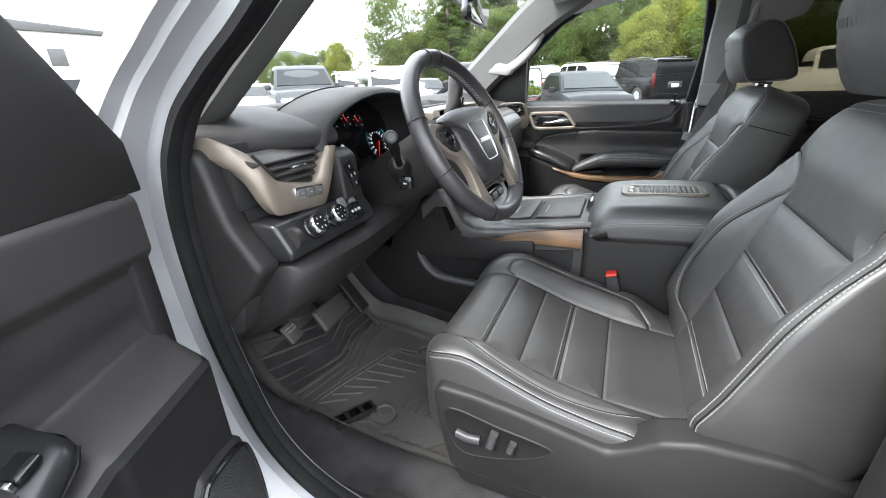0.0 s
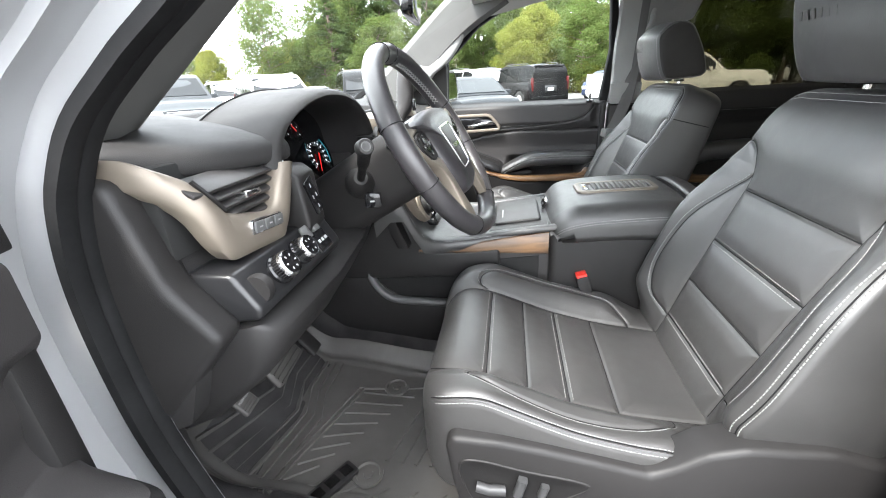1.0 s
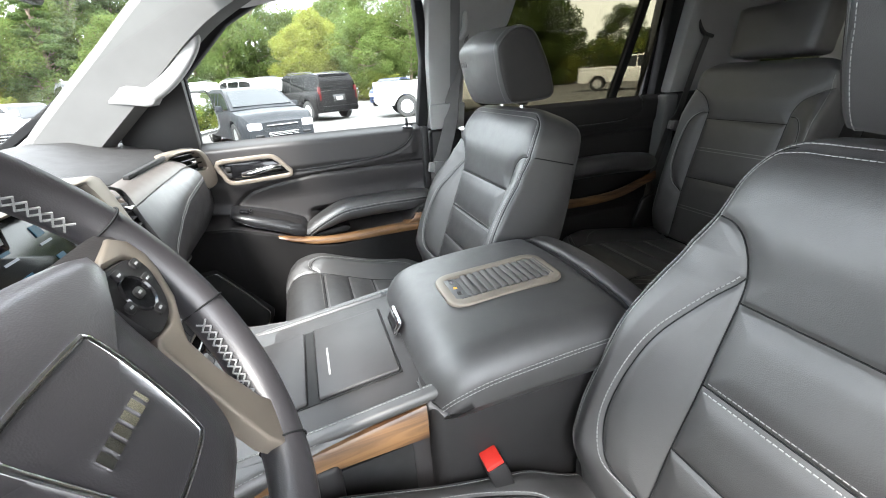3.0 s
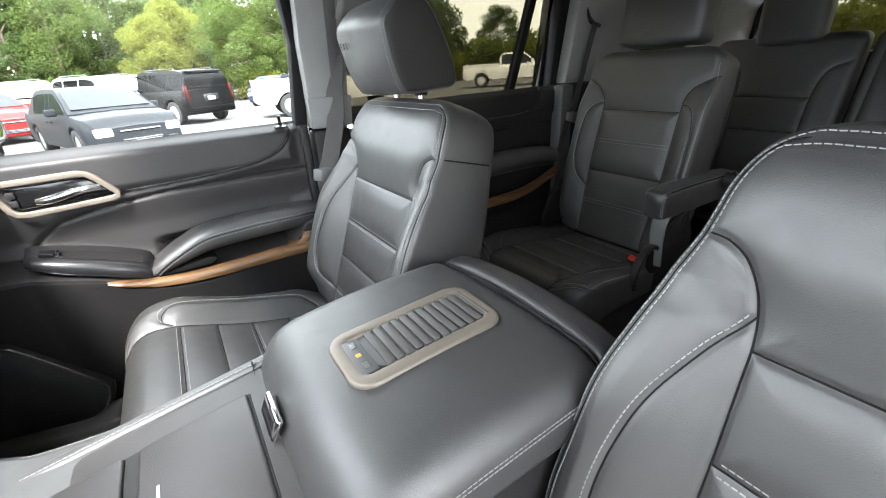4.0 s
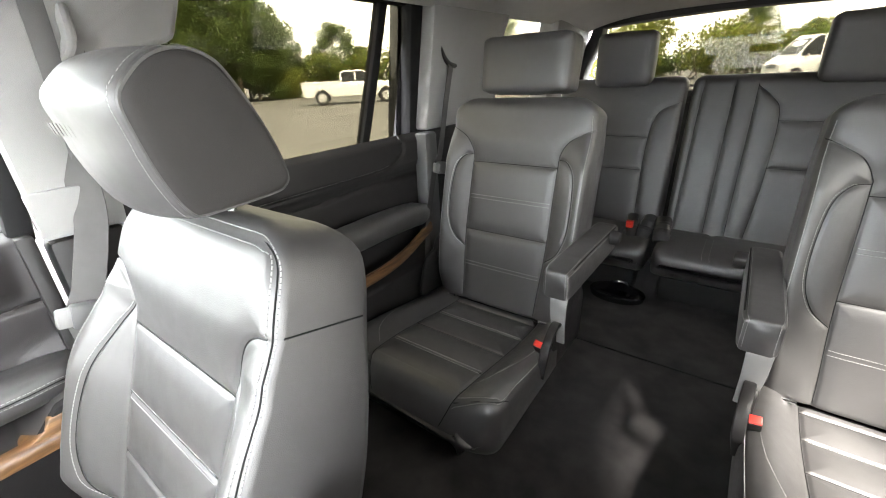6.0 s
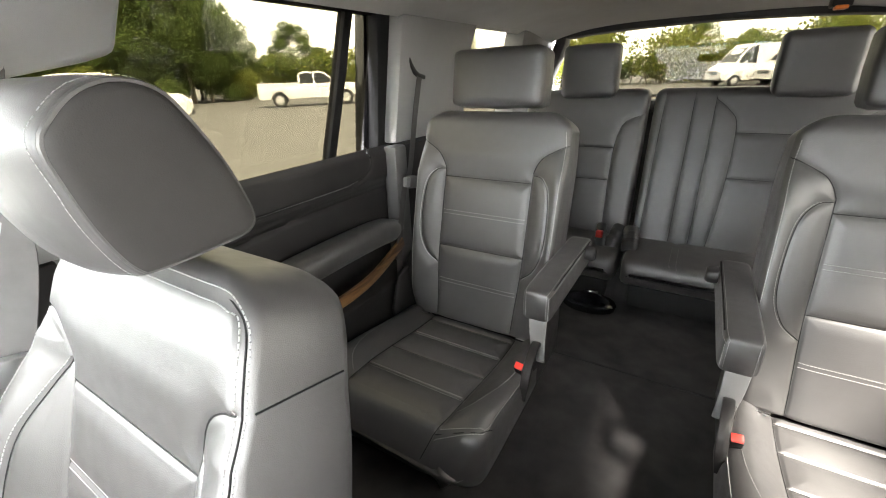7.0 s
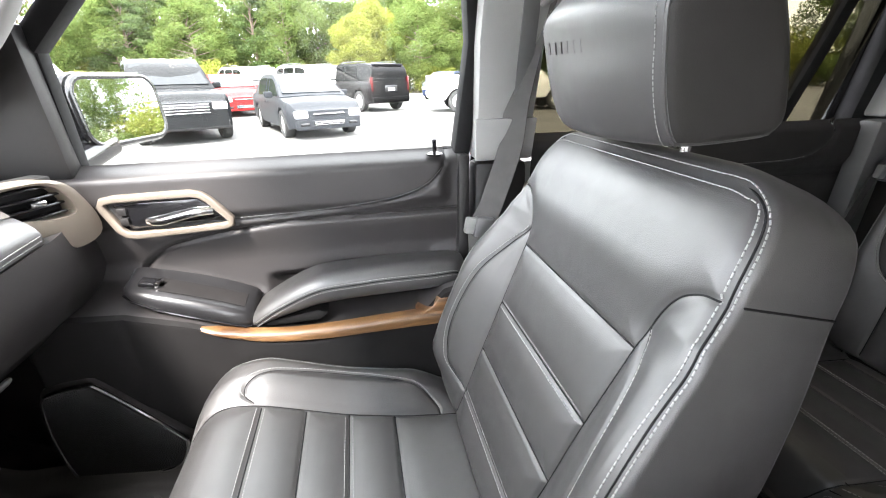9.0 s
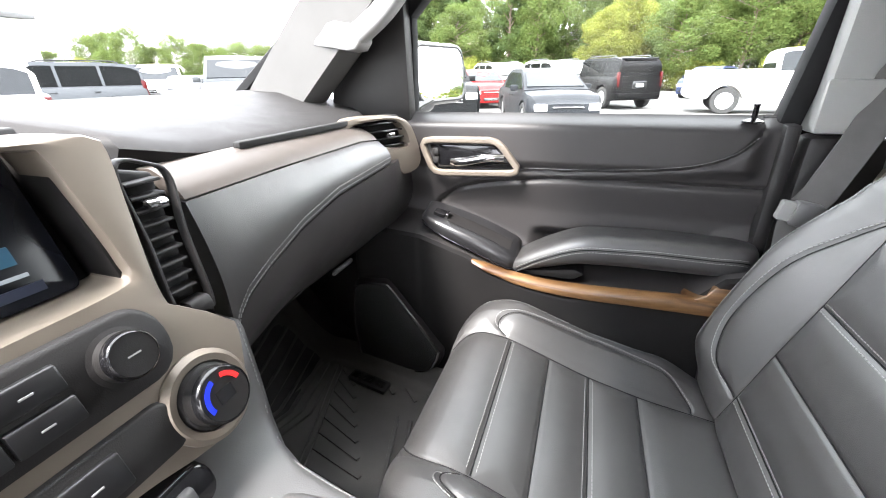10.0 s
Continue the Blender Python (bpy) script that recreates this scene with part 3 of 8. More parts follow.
def rear_door(s):
    d = thing("rear_door", (s * 0.83, -0.10, 0.6), "closed rear car door with black trim, wood inlay and tinted glass", "car door", "car doors")
    ys, zs = np.linspace(-0.12, -0.995, 110), np.linspace(0.60, 1.283, 120)
    arc = [(p.x, p.y) for p in curve([(-0.12, 1.185, 0), (-0.51, 1.188, 0), (-0.70, 1.189, 0), (-0.80, 1.194, 0), (-0.86, 1.214, 0), (-0.884, 1.245, 0), (-0.882, 1.283, 0)], 40)]
    fold = [(-0.12, 1.125), (-0.48, 1.144), (-0.65, 1.153), (-0.99, 1.153)]
    Y, Z = np.repeat(ys, 120), np.tile(zs, 110)
    zw = 0.92 + 0.03 * np.sin((Y + 0.1) * 3)
    X = 0.80 - 0.016 * sm(1.16, 1.20, Z) + 0.02 * sm(1.255, 1.285, Z) ** 2 - 0.085 * sm(zw + 0.012, zw - 0.03, Z) * sm(-0.995, -0.91, Y)
    X = X + 0.008 * np.exp(-(seg_dist(Y, Z, fold) / 0.006) ** 2) + 0.006 * np.exp(-(seg_dist(Y, Z, arc) / 0.0045) ** 2)
    vs, fs, n = [(s * float(q[0]), float(q[1]), float(q[2])) for q in zip(X, Y, Z)], [], len(zs)
    for i in range(len(ys) - 1):
        fs += [[i * n + j, i * n + j + 1, (i + 1) * n + j + 1, (i + 1) * n + j] for j in range(n - 1)]
    dp = part("door_panel", (vs, fs), HARD, d)
    part("stitching", threads([Vector((s * 0.7835, y, z + 0.007)) for y, z in arc[:34]]), THREAD, dp, "pale stitching")
    arm = curve([(s * 0.765, -0.30, 0.985), (s * 0.742, -0.42, 1.035), (s * 0.738, -0.62, 1.045), (s * 0.745, -0.80, 1.04), (s * 0.762, -0.945, 1.02)], 32)
    ar = part("armrest", sweep(arm, rrect(0.085, 0.072, 0.026), (0, 0, 1), scale=lambda t: 1 - 0.35 * float(sm(0.9, 1, t)) - 0.3 * float(sm(0.12, 0, t))), LEATHER, d, smooth=60)
    part("stitching", threads([p + Vector((-s * 0.030, 0, 0.020)) for p in arm[4:-4]], 0.006, 0.0044, 0.0006), THREAD, ar, "pale stitching")
    wood = curve([(s * 0.715, -0.16, 0.955), (s * 0.705, -0.4, 0.925), (s * 0.705, -0.7, 0.925), (s * 0.73, -0.93, 0.975)], 24)
    part("wood_trim", sweep(wood, rrect(0.012, 0.036, 0.005, 2)), WOOD, d)
    part("door_bezel", sweep(curve([(s * 0.782, -0.30, 1.20), (s * 0.782, -0.14, 1.20), (s * 0.782, -0.12, 1.155), (s * 0.782, -0.28, 1.15)], 24, True), rrect(0.01, 0.014, 0.004, 2), (1, 0, 0), True), BEIGE, d)
    h = part("door_handle", tube([Vector((s * 0.775, -0.26, 1.175)), Vector((s * 0.765, -0.2, 1.18)), Vector((s * 0.775, -0.15, 1.175))], 0.008), CHROME, d)
    lean = lambda z: s * (0.852 - 0.12 * max(0, z - 1.25))
    div = [Vector((lean(1.25), -0.768, 1.25)), Vector((lean(1.45), -0.818, 1.45)), Vector((lean(1.66), -0.866, 1.66))]
    part("divider_bar", sweep(div, rrect(0.03, 0.03, 0.005, 2), (1, 0, 0)), SEAL, d)
    rear = [Vector((lean(1.25) - s * 0.012, -0.998, 1.25)), Vector((lean(1.45) - s * 0.012, -0.998, 1.45)), Vector((lean(1.66) - s * 0.012, -0.995, 1.66))]
    part("window_post", sweep(rear, rrect(0.085, 0.045, 0.01, 2), (1, 0, 0)), SEAL, d)
    top = [Vector((lean(1.655), -0.1, 1.655)), Vector((lean(1.66), -0.5, 1.66)), Vector((lean(1.66), -0.98, 1.66))]
    part("window_header", sweep(top, rrect(0.04, 0.03, 0.006, 2), (0, 0, 1)), SEAL, d)
    sill = [Vector((s * 0.835, -0.1, 1.25)), Vector((s * 0.835, -0.98, 1.25))]
    part("window_seal", sweep(sill, rrect(0.03, 0.03, 0.006, 2)), SEAL, d)
    g = prism([(-0.11, 1.235), (-0.15, 1.655), (-0.97, 1.665), (-0.90, 1.235)], "x", s * 0.850, s * 0.854, 0)
    g = [(v[0] - s * 0.12 * max(0, v[2] - 1.25), v[1], v[2]) for v in g[0]], g[1]
    part("pane", g, TINT if s > 0 else TINT_FILL, d, "tinted glass").visible_shadow = False
    part("lock_knob", lathe([(0.011, 0), (0.011, 0.004), (0.0045, 0.006), (0.004, 0.026), (0.002, 0.03)], 12, Matrix.Translation((s * 0.795, -0.875, 1.257))), GLOSS, d)


def windshield():
    rows = []
    for k in range(13):
        t = k / 12
        y, z = 1.36 + (0.545 - 1.36) * t, 1.215 + (1.672 - 1.215) * t + 0.02 * math.sin(math.pi * t)
        half = 0.80 - 0.12 * t
        rows.append([Vector((half * u, y - 0.10 * u * u, z)) for u in np.linspace(-1, 1, 25)])
    vs = [p for r in rows for p in r]
    fs = [[i * 25 + j, i * 25 + j + 1, (i + 1) * 25 + j + 1, (i + 1) * 25 + j] for i in range(12) for j in range(24)]
    ob = part("window_front", (vs, fs), GLASS)
    ob.visible_shadow = False
    tagged(ob, "clear curved windshield in front of the dashboard", "windshield", kind="structure")
    band = [v + Vector((0, 0.0, 0.004)) for r in rows[11:] for v in r]
    fb = [[j, j + 1, 26 + j, 25 + j] for j in range(24)]
    o = part("sunshade_band", (band, fb), glass_mat("blue_shade_band", (0.25, 0.42, 0.62), 1.05), ob)
    edge = [rows[0][0]] + [r[0] for r in rows] + rows[-1][1:] + [r[-1] for r in rows[::-1]][1:]
    part("black_border", sweep(edge, rrect(0.012, 0.022, 0.003, 1), (0, 0.5, 0.86)), SEAL, ob)


def a_pillars():
    for s in (1, -1):
        path = curve([(s * 0.775, 1.06, 1.215), (s * 0.765, 0.98, 1.295), (s * 0.735, 0.80, 1.45), (s * 0.70, 0.62, 1.60), (s * 0.665, 0.46, 1.69)], 24)
        sec = [(-0.005, -0.075), (0.018, -0.07), (0.026, -0.045), (0.026, 0.045), (0.018, 0.07), (-0.005, 0.078), (-0.05, 0.05), (-0.05, -0.06)]
        sec = [(-s * a, b) for a, b in sec]
        ob = part("pillar_trim_a", sweep(path, sec, (0, 0.75, 0.66)), PILLAR_DIM)
        tagged(ob, "grey trim on the windshield pillar, its colour dimmed for strong daylight", "pillar trim", kind="structure")
        shell = [p + Vector((s * 0.052, 0.030, 0.022)) for p in path]
        ou = part("pillar_outer_a", sweep(shell, rrect(0.030, 0.050, 0.012, 3), (0, 0.75, 0.66)), SILVER)
        tagged(ou, "silver painted outer windshield pillar", "pillar", kind="structure")
        if s < 0:
            continue
        h = thing("assist_handle", (0.72, 0.72, 1.45), "pale grey assist handle fixed to the windshield pillar", "grab handle")
        bar = [(0.700, 0.775, 1.402), (0.694, 0.757, 1.400), (0.688, 0.730, 1.411), (0.690, 0.69, 1.440), (0.688, 0.655, 1.475), (0.686, 0.630, 1.508), (0.684, 0.618, 1.540), (0.686, 0.620, 1.580), (0.70, 0.640, 1.605)]
        part("grip", sweep(curve(bar, 44), rrect(0.036, 0.034, 0.010), (1, 0, 0)), PILLAR, h)
        rim = [(0.846, 1.389), (0.80, 1.382), (0.765, 1.376), (0.745, 1.378), (0.734, 1.390), (0.732, 1.408), (0.742, 1.418), (0.765, 1.422), (0.79, 1.427), (0.815, 1.425), (0.838, 1.408)]
        loops = []
        for x, k in ((0.735, 1.04), (0.715, 1.02), (0.700, 1.0), (0.694, 0.97), (0.6925, 0.90)):
            cy, cz = sum(p[0] for p in rim) / len(rim), sum(p[1] for p in rim) / len(rim)
            loops.append([Vector((x - 0.20 * max(0, 0.83 - (cy + (y - cy) * k)), cy + (y - cy) * k, cz + (z - cz) * k)) for y, z in rim])
        part("foot", loft(loops), PILLAR, h, smooth=60)
    hd = part("trim_header", sweep([Vector((-0.66, 0.53, 1.675)), Vector((0, 0.57, 1.685)), Vector((0.66, 0.53, 1.675))], rrect(0.08, 0.03, 0.012)), HEADLINER)
    tagged(hd, "grey trim along the top of the windshield", "trim", kind="structure")


def door_opening():
    """The driver's door aperture: silver body frame, rubber seal and sill."""
    line = [(0.48, 1.60), (0.64, 1.452), (0.73, 1.385), (0.795, 1.32), (0.835, 1.20), (0.833, 1.03), (0.805, 0.90), (0.765, 0.79), (0.69, 0.715), (0.58, 0.675),
            (0.40, 0.655), (0.15, 0.648), (-0.10, 0.655), (-0.20, 0.70), (-0.215, 0.85), (-0.16, 1.05), (-0.02, 1.24), (0.0, 1.40), (-0.02, 1.58), (0.04, 1.66), (0.22, 1.685)]
    loop = [Vector((-0.845, p.x, p.y)) for p in curve([(a, b, 0) for a, b in line], 220, True)]
    lean = lambda v, k=1.0: Vector((v.x + k * 0.14 * max(0, v.z - 1.28), v.y, v.z))
    loop = [lean(v) for v in loop]
    ap = thing("door_aperture", (-0.85, 0.3, 0.6), "silver painted door opening with a black rubber weather seal", "door frame", kind="structure")
    part("weather_seal", sweep(loop, [(0.007, -0.012), (0.009, 0.0), (0.006, 0.008), (-0.004, 0.010), (-0.007, 0.004), (-0.005, -0.012)], (1, 0, 0), True), SEAL, ap)
    part("inner_lip", sweep([v + Vector((0.018, 0, 0)) for v in loop], rrect(0.012, 0.020, 0.005, 2), (1, 0, 0), True), SEAL, ap)
    step = [(0.0, 0.012), (0.018, 0.004), (0.055, -0.004), (0.062, -0.05), (0.078, -0.055), (0.084, -0.084), (0.135, -0.094), (0.150, -0.06), (0.05, 0.05), (0.0, 0.03)]
    sign = 1 if (loop[1] - loop[0]).cross(Vector((1, 0, 0))).dot(Vector((0, 0.5, 0.5))) > 0 else -1
    part("painted_frame", sweep(loop, [(sign * a, b) for a, b in step], (1, 0, 0), True, True, lambda t: 1.0 - 0.42 * float(sm(1.15, 1.38, loop[min(219, int(t * 219))].z))), SILVER, ap)
    part("sill_plate", box(-0.83, -0.77, -0.12, 0.60, 0.645, 0.668, 0.01), HARD, ap)


def front_door(s, turn=0.0, shift=(0, 0, 0)):
    """A front door with its hinge at its base; s is 1 for the passenger's side."""
    hinge = Vector((s * 0.88, 0.88, 0.0)) + Vector(shift)
    lab = "closed passenger door with black leather trim and wood inlay" if s > 0 else "open driver's door with black leather trim and speaker"
    d = own("front_door", hinge, lab, "car door", "car doors")
    d.rotation_euler = (0, 0, radians(turn))
    T = Matrix.Translation(-hinge + Vector(shift))

    def add(name, geo, material, parent=None, label="", **k):
        return part(name, moved(geo, T), material, parent or d, label, **k)

    zw_y, zw_z = [0.0, 0.08, 0.13, 0.34, 0.42, 0.55, 0.66, 0.86], [1.03, 1.01, 0.955, 0.935, 0.945, 1.0, 1.035, 1.05]
    ys, zs = np.linspace(0.012, 0.862, 190), np.linspace(0.56, 1.262, 190)
    arc = [(0.66, 1.155), (0.45, 1.152), (0.30, 1.156), (0.17, 1.168), (0.10, 1.19), (0.062, 1.225), (0.05, 1.262)]
    line = [(0.655, 1.04), (0.64, 1.068), (0.61, 1.092), (0.57, 1.110), (0.45, 1.130), (0.31, 1.138), (0.03, 1.137)]
    arc_s = [(p.x, p.y) for p in curve([(a, b, 0) for a, b in arc], 40)]
    line_s = [(p.x, p.y) for p in curve([(a, b, 0) for a, b in line], 40)]
    cut, edge_z = 95, np.interp(ys, zw_y, zw_z) - 0.012
    Y = np.repeat(ys, 190)
    Z = np.concatenate([np.concatenate([np.linspace(0.56, e, cut + 1), np.linspace(e, 1.262, 190 - cut)[1:]]) for e in edge_z])
    zw = np.interp(Y, zw_y, zw_z)
    under = np.interp(Y, [q[0] for q in line[::-1]], [q[1] for q in line[::-1]])
    X = 0.80 - 0.016 * sm(1.145, 1.175, Z) * sm(0.04, 0.075, Y) + 0.035 * sm(1.228, 1.264, Z) ** 2
    X = X - 0.10 * sm(zw + 0.012, zw - 0.018, Z) * (1 - 0.25 * sm(0.80, 0.60, Z)) * sm(0.862, 0.80, Y) * sm(0.012, 0.05, Y)
    X = X + 0.010 * np.exp(-(seg_dist(Y, Z, line_s) / 0.0045) ** 2) + 0.006 * np.exp(-(seg_dist(Y, Z, arc_s) / 0.0042) ** 2)
    X = X + 0.012 * sm(1.13, 1.06, Z) * sm(zw, zw + 0.05, Z) + 0.004 * sm(under + 0.002, under - 0.004, Z) * sm(0.66, 0.65, Y)
    X = X + 0.024 * sm(zw + 0.004, zw + 0.02, Z) * sm(1.03, 1.005, Z) * sm(0.07, 0.10, Y) * sm(0.44, 0.40, Y)
    vs, fs = [(s * float(q[0]), float(q[1]), float(q[2])) for q in zip(X, Y, Z)], []
    n, low = len(zs), []
    for i in range(len(ys) - 1):
        for j in range(n - 1):
            q = [i * n + j, i * n + j + 1, (i + 1) * n + j + 1, (i + 1) * n + j]
            (low if j < cut else fs).append(q)
    panel = add("door_panel", (vs, fs), SOFT)
    # Lower door split off in darker plastic, its dim light painted in.
    add("lower_panel", (vs, low), POCKET, panel)
    st = [Vector((s * 0.7835, p.x, p.y)) for p in curve([(a, b + 0.007, 0) for a, b in arc[1:-1]], 80)]
    add("stitching", threads(st), THREAD, panel, "pale stitching")
    add("outer_skin", prism([(0.0, 0.50), (0.0, 1.22), (0.86, 1.20), (0.862, 0.55), (0.70, 0.50)], "x", s * 0.845, s * 0.95, 0.012), SILVER)
    add("door_edge", prism([(0.862, 0.56), (0.862, 1.25), (0.83, 1.26), (0.83, 0.56)], "x", s * 0.79, s * 0.86, 0.006), HARD)
    add("door_end", prism([(0.006, 0.56), (0.006, 1.25), (0.03, 1.25), (0.03, 0.56)], "x", s * 0.79, s * 0.86, 0.006), HARD)
    def bar(stations):
        """A padded bar along the door: (y, top, bottom, inner x), round on its inner side."""
        out = []
        for y, zt, zb, xi in stations:
            h = zt - zb
            r = min(0.018, h * 0.42)
            sec = [(0.806, zt - 0.004), (xi + 0.035, zt), (xi + r, zt - 0.001), (xi + r * 0.35, zt - r * 0.35), (xi, zt - r), (xi, zb + r), (xi + r * 0.35, zb + r * 0.35), (xi + r, zb), (0.806, zb + 0.002)]
            out.append([(s * a, y, b) for a, b in sec])
        return out

    f = lambda table: (lambda y: float(np.interp(y, [q[0] for q in table], [q[1] for q in table])))
    top_z = f([(0.028, 1.040), (0.05, 1.047), (0.20, 1.050), (0.31, 1.046), (0.345, 1.038), (0.40, 1.012), (0.44, 0.988), (0.462, 0.968)])
    low_z = f([(0.028, 0.994), (0.05, 0.990), (0.25, 0.990), (0.33, 0.986), (0.40, 0.966), (0.462, 0.946)])
    in_x = f([(0.028, 0.745), (0.045, 0.730), (0.10, 0.722), (0.35, 0.716), (0.44, 0.722), (0.462, 0.732)])
    ay = np.concatenate([[0.028, 0.034], np.linspace(0.045, 0.455, 34), [0.462]])
    soft = lambda g, y: sum(g(y + d) for d in (-0.014, -0.007, 0, 0.007, 0.014)) / 5
    a = add("armrest", loft(bar([(y, soft(top_z, y), soft(low_z, y), in_x(y)) for y in ay])), LEATHER, smooth=60)
    for off in (0.0165, 0.0215, 0.0265):
        ln = [Vector((s * (in_x(y) - 0.0004), y, soft(top_z, y) - off)) for y in np.linspace(0.045, 0.445, 60)]
        add("stitching" if off != 0.0215 else "seam", threads(ln, 0.006, 0.0044, 0.0006) if off != 0.0215 else tube(ln, 0.0011, 5), THREAD if off != 0.0215 else SEAL, a, "pale stitching" if off != 0.0215 else "")
    pod_st = [(0.660, 1.052, 1.047, 0.755), (0.654, 1.055, 1.042, 0.738), (0.640, 1.054, 1.034, 0.727), (0.60, 1.044, 1.015, 0.720), (0.55, 1.029, 0.996, 0.717), (0.50, 1.010, 0.976, 0.717), (0.462, 0.992, 0.960, 0.719), (0.452, 0.986, 0.958, 0.726), (0.447, 0.980, 0.962, 0.740)]
    base = add("switch_panel", loft([[(s * u, y, w) for u, w in ((0.806, zt + 0.014), (xi + 0.03, zt + 0.006), (xi + 0.010, zt + 0.002), (xi + 0.002, zt - 0.005), (xi, zb + 0.006), (xi + 0.004, zb), (0.806, zb))] for y, zt, zb, xi in pod_st]), SATIN, smooth=50)
    add("switch_recess", loft([[(s * (xi + q), y, zt + h) for q, h in ((0.018, 0.0045), (0.018, 0.0052), (0.055, 0.0115), (0.055, 0.0095))] for y, zt, zb, xi in pod_st[3:7]]), HARD, base)
    add("window_switch", moved(box(-0.013, 0.013, -0.011, 0.011, 0, 0.009, 0.003), frame_to((s * 0.752, 0.618, 1.056), (0, 1, 0.28), (-s * 0.15, -0.26, 0.95))), GLOSS, base)
    add("switch_chrome", moved(box(-0.003, 0.003, -0.009, 0.009, 0, 0.0105, 0.001), frame_to((s * 0.752, 0.602, 1.052), (0, 1, 0.28), (-s * 0.15, -0.26, 0.95))), CHROME, base)
    add("panel_edge", tube([Vector((s * (xi - 0.0015), y, zb + 0.004)) for y, zt, zb, xi in pod_st[1:-1]], 0.0020, 6), GLOSS, base)
    wz = f([(0.03, 0.944), (0.20, 0.941), (0.30, 0.938), (0.38, 0.940), (0.44, 0.948), (0.50, 0.963), (0.575, 0.990)])
    ww = f([(0.03, 0.032), (0.12, 0.029), (0.30, 0.024), (0.44, 0.018), (0.575, 0.006)])
    wd = []
    for y in np.linspace(0.575, 0.03, 46):
        zc, hw, x0 = soft(wz, y), ww(y) / 2, 0.699 + 0.025 * float(sm(0.50, 0.60, y))
        wd.append([(s * x, y, z) for x, z in ((0.72, zc + hw), (x0 + 0.006, zc + hw), (x0, zc + hw * 0.5), (x0 - 0.002, zc - hw * 0.3), (x0 + 0.001, zc - hw), (0.72, zc - hw))])
    wood = add("wood_trim", loft(wd), WOOD, None, "brown wood veneer strip", smooth=60)
    add("wood_upright", prism([(0.138, 0.948), (0.105, 0.966), (0.094, 0.984), (0.03, 0.986), (0.03, 0.948)], "x", s * 0.703, s * 0.79, 0.003), WOOD, wood)
    add("pull_cup", prism([(0.46, 0.955), (0.40, 0.962), (0.33, 0.972), (0.31, 0.962), (0.33, 0.948), (0.44, 0.948)], "x", s * 0.735, s * 0.80, 0.006), POCKET)
    corner = [(0.664, 1.198), (0.658, 1.207), (0.640, 1.210), (0.520, 1.212), (0.505, 1.208), (0.492, 1.198), (0.462, 1.160), (0.464, 1.152), (0.474, 1.148), (0.620, 1.142), (0.636, 1.145), (0.645, 1.154)]
    bez = [Vector((s * 0.779, y, z)) for y, z in corner]
    b = add("handle_bezel", sweep(bez, rrect(0.013, 0.012, 0.003, 3), (1, 0, 0), True), BEIGE, None, "champagne bezel")
    add("handle_cup", prism([(0.65, 1.20), (0.51, 1.203), (0.47, 1.163), (0.63, 1.152)], "x", s * 0.782, s * 0.80, 0.004), GLOSS, b)
    add("door_handle", sweep(curve([(s * 0.784, 0.60, 1.165), (s * 0.772, 0.575, 1.166), (s * 0.768, 0.52, 1.178), (s * 0.778, 0.49, 1.178)], 24), rrect(0.012, 0.014, 0.005, 3)), CHROME, b)
    for z in (1.168, 1.186):
        add("lock_button", box(s * 0.777, s * 0.785, 0.628, 0.642, z - 0.007, z + 0.007, 0.002), HARD, b)
    add("lock_knob", lathe([(0.016, 0), (0.016, 0.003), (0.010, 0.005), (0.0045, 0.007), (0.004, 0.026), (0.0055, 0.029), (0.003, 0.031)], 14, Matrix.Translation((s * 0.795, 0.077, 1.252))), GLOSS)
    pod = curve([(s * 0.70, y, z) for y, z in ((0.812, 0.868), (0.795, 0.890), (0.74, 0.898), (0.715, 0.886), (0.618, 0.758), (0.609, 0.735), (0.618, 0.705), (0.640, 0.678), (0.70, 0.668), (0.785, 0.665), (0.810, 0.685), (0.820, 0.78))], 72, True)
    ctr = sum(pod, Vector()) / len(pod)
    grill = [[p.lerp(ctr, f) + Vector((-s * h, 0, 0)) for p in pod] for f, h in ((0.0, 0.0), (0.02, 0.012), (0.06, 0.014), (0.5, 0.014), (0.93, 0.014))]
    sp = add("speaker_grille", loft(grill), mat("speaker_mesh", (0.014, 0.014, 0.014), 0.5, bump=0.6, bscale=500, kind="grain"))
    add("speaker_ring", tube([p + Vector((-s * 0.012, 0, 0)) for p in pod], 0.0035, 6, True, (1, 0, 0)), CHROME if s > 0 else GLOSS, sp)
    add("speaker_pod", loft([[p.lerp(ctr, -0.12) + Vector((s * 0.06, 0, 0)) for p in pod], [p.lerp(ctr, -0.08) for p in pod], [p.lerp(ctr, -0.02) + Vector((-s * 0.006, 0, 0)) for p in pod], [p.lerp(ctr, 0.1) for p in pod]]), HARD, sp)
    sail = [(0.885, 1.245), (0.872, 1.31), (0.74, 1.475), (0.687, 1.475), (0.695, 1.245)]
    g = prism(sail, "x", s * 0.79, s * 0.83, 0.004)
    g = [(v[0] - s * 0.12 * max(0, v[2] - 1.25), v[1], v[2]) for v in g[0]], g[1]
    add("sail_panel", g, HARD)
    lean = lambda z: s * (0.835 - 0.12 * max(0, z - 1.25))
    fr = [(0.705, 1.24), (0.695, 1.45), (0.56, 1.575), (0.42, 1.65), (0.25, 1.67), (0.02, 1.665), (-0.005, 1.45), (0.018, 1.24)]
    frame_path = [Vector((lean(z), y, z)) for y, z in fr[1:]]
    add("window_frame", sweep(frame_path, rrect(0.035, 0.04, 0.008, 2), (1, 0, 0)), SEAL)
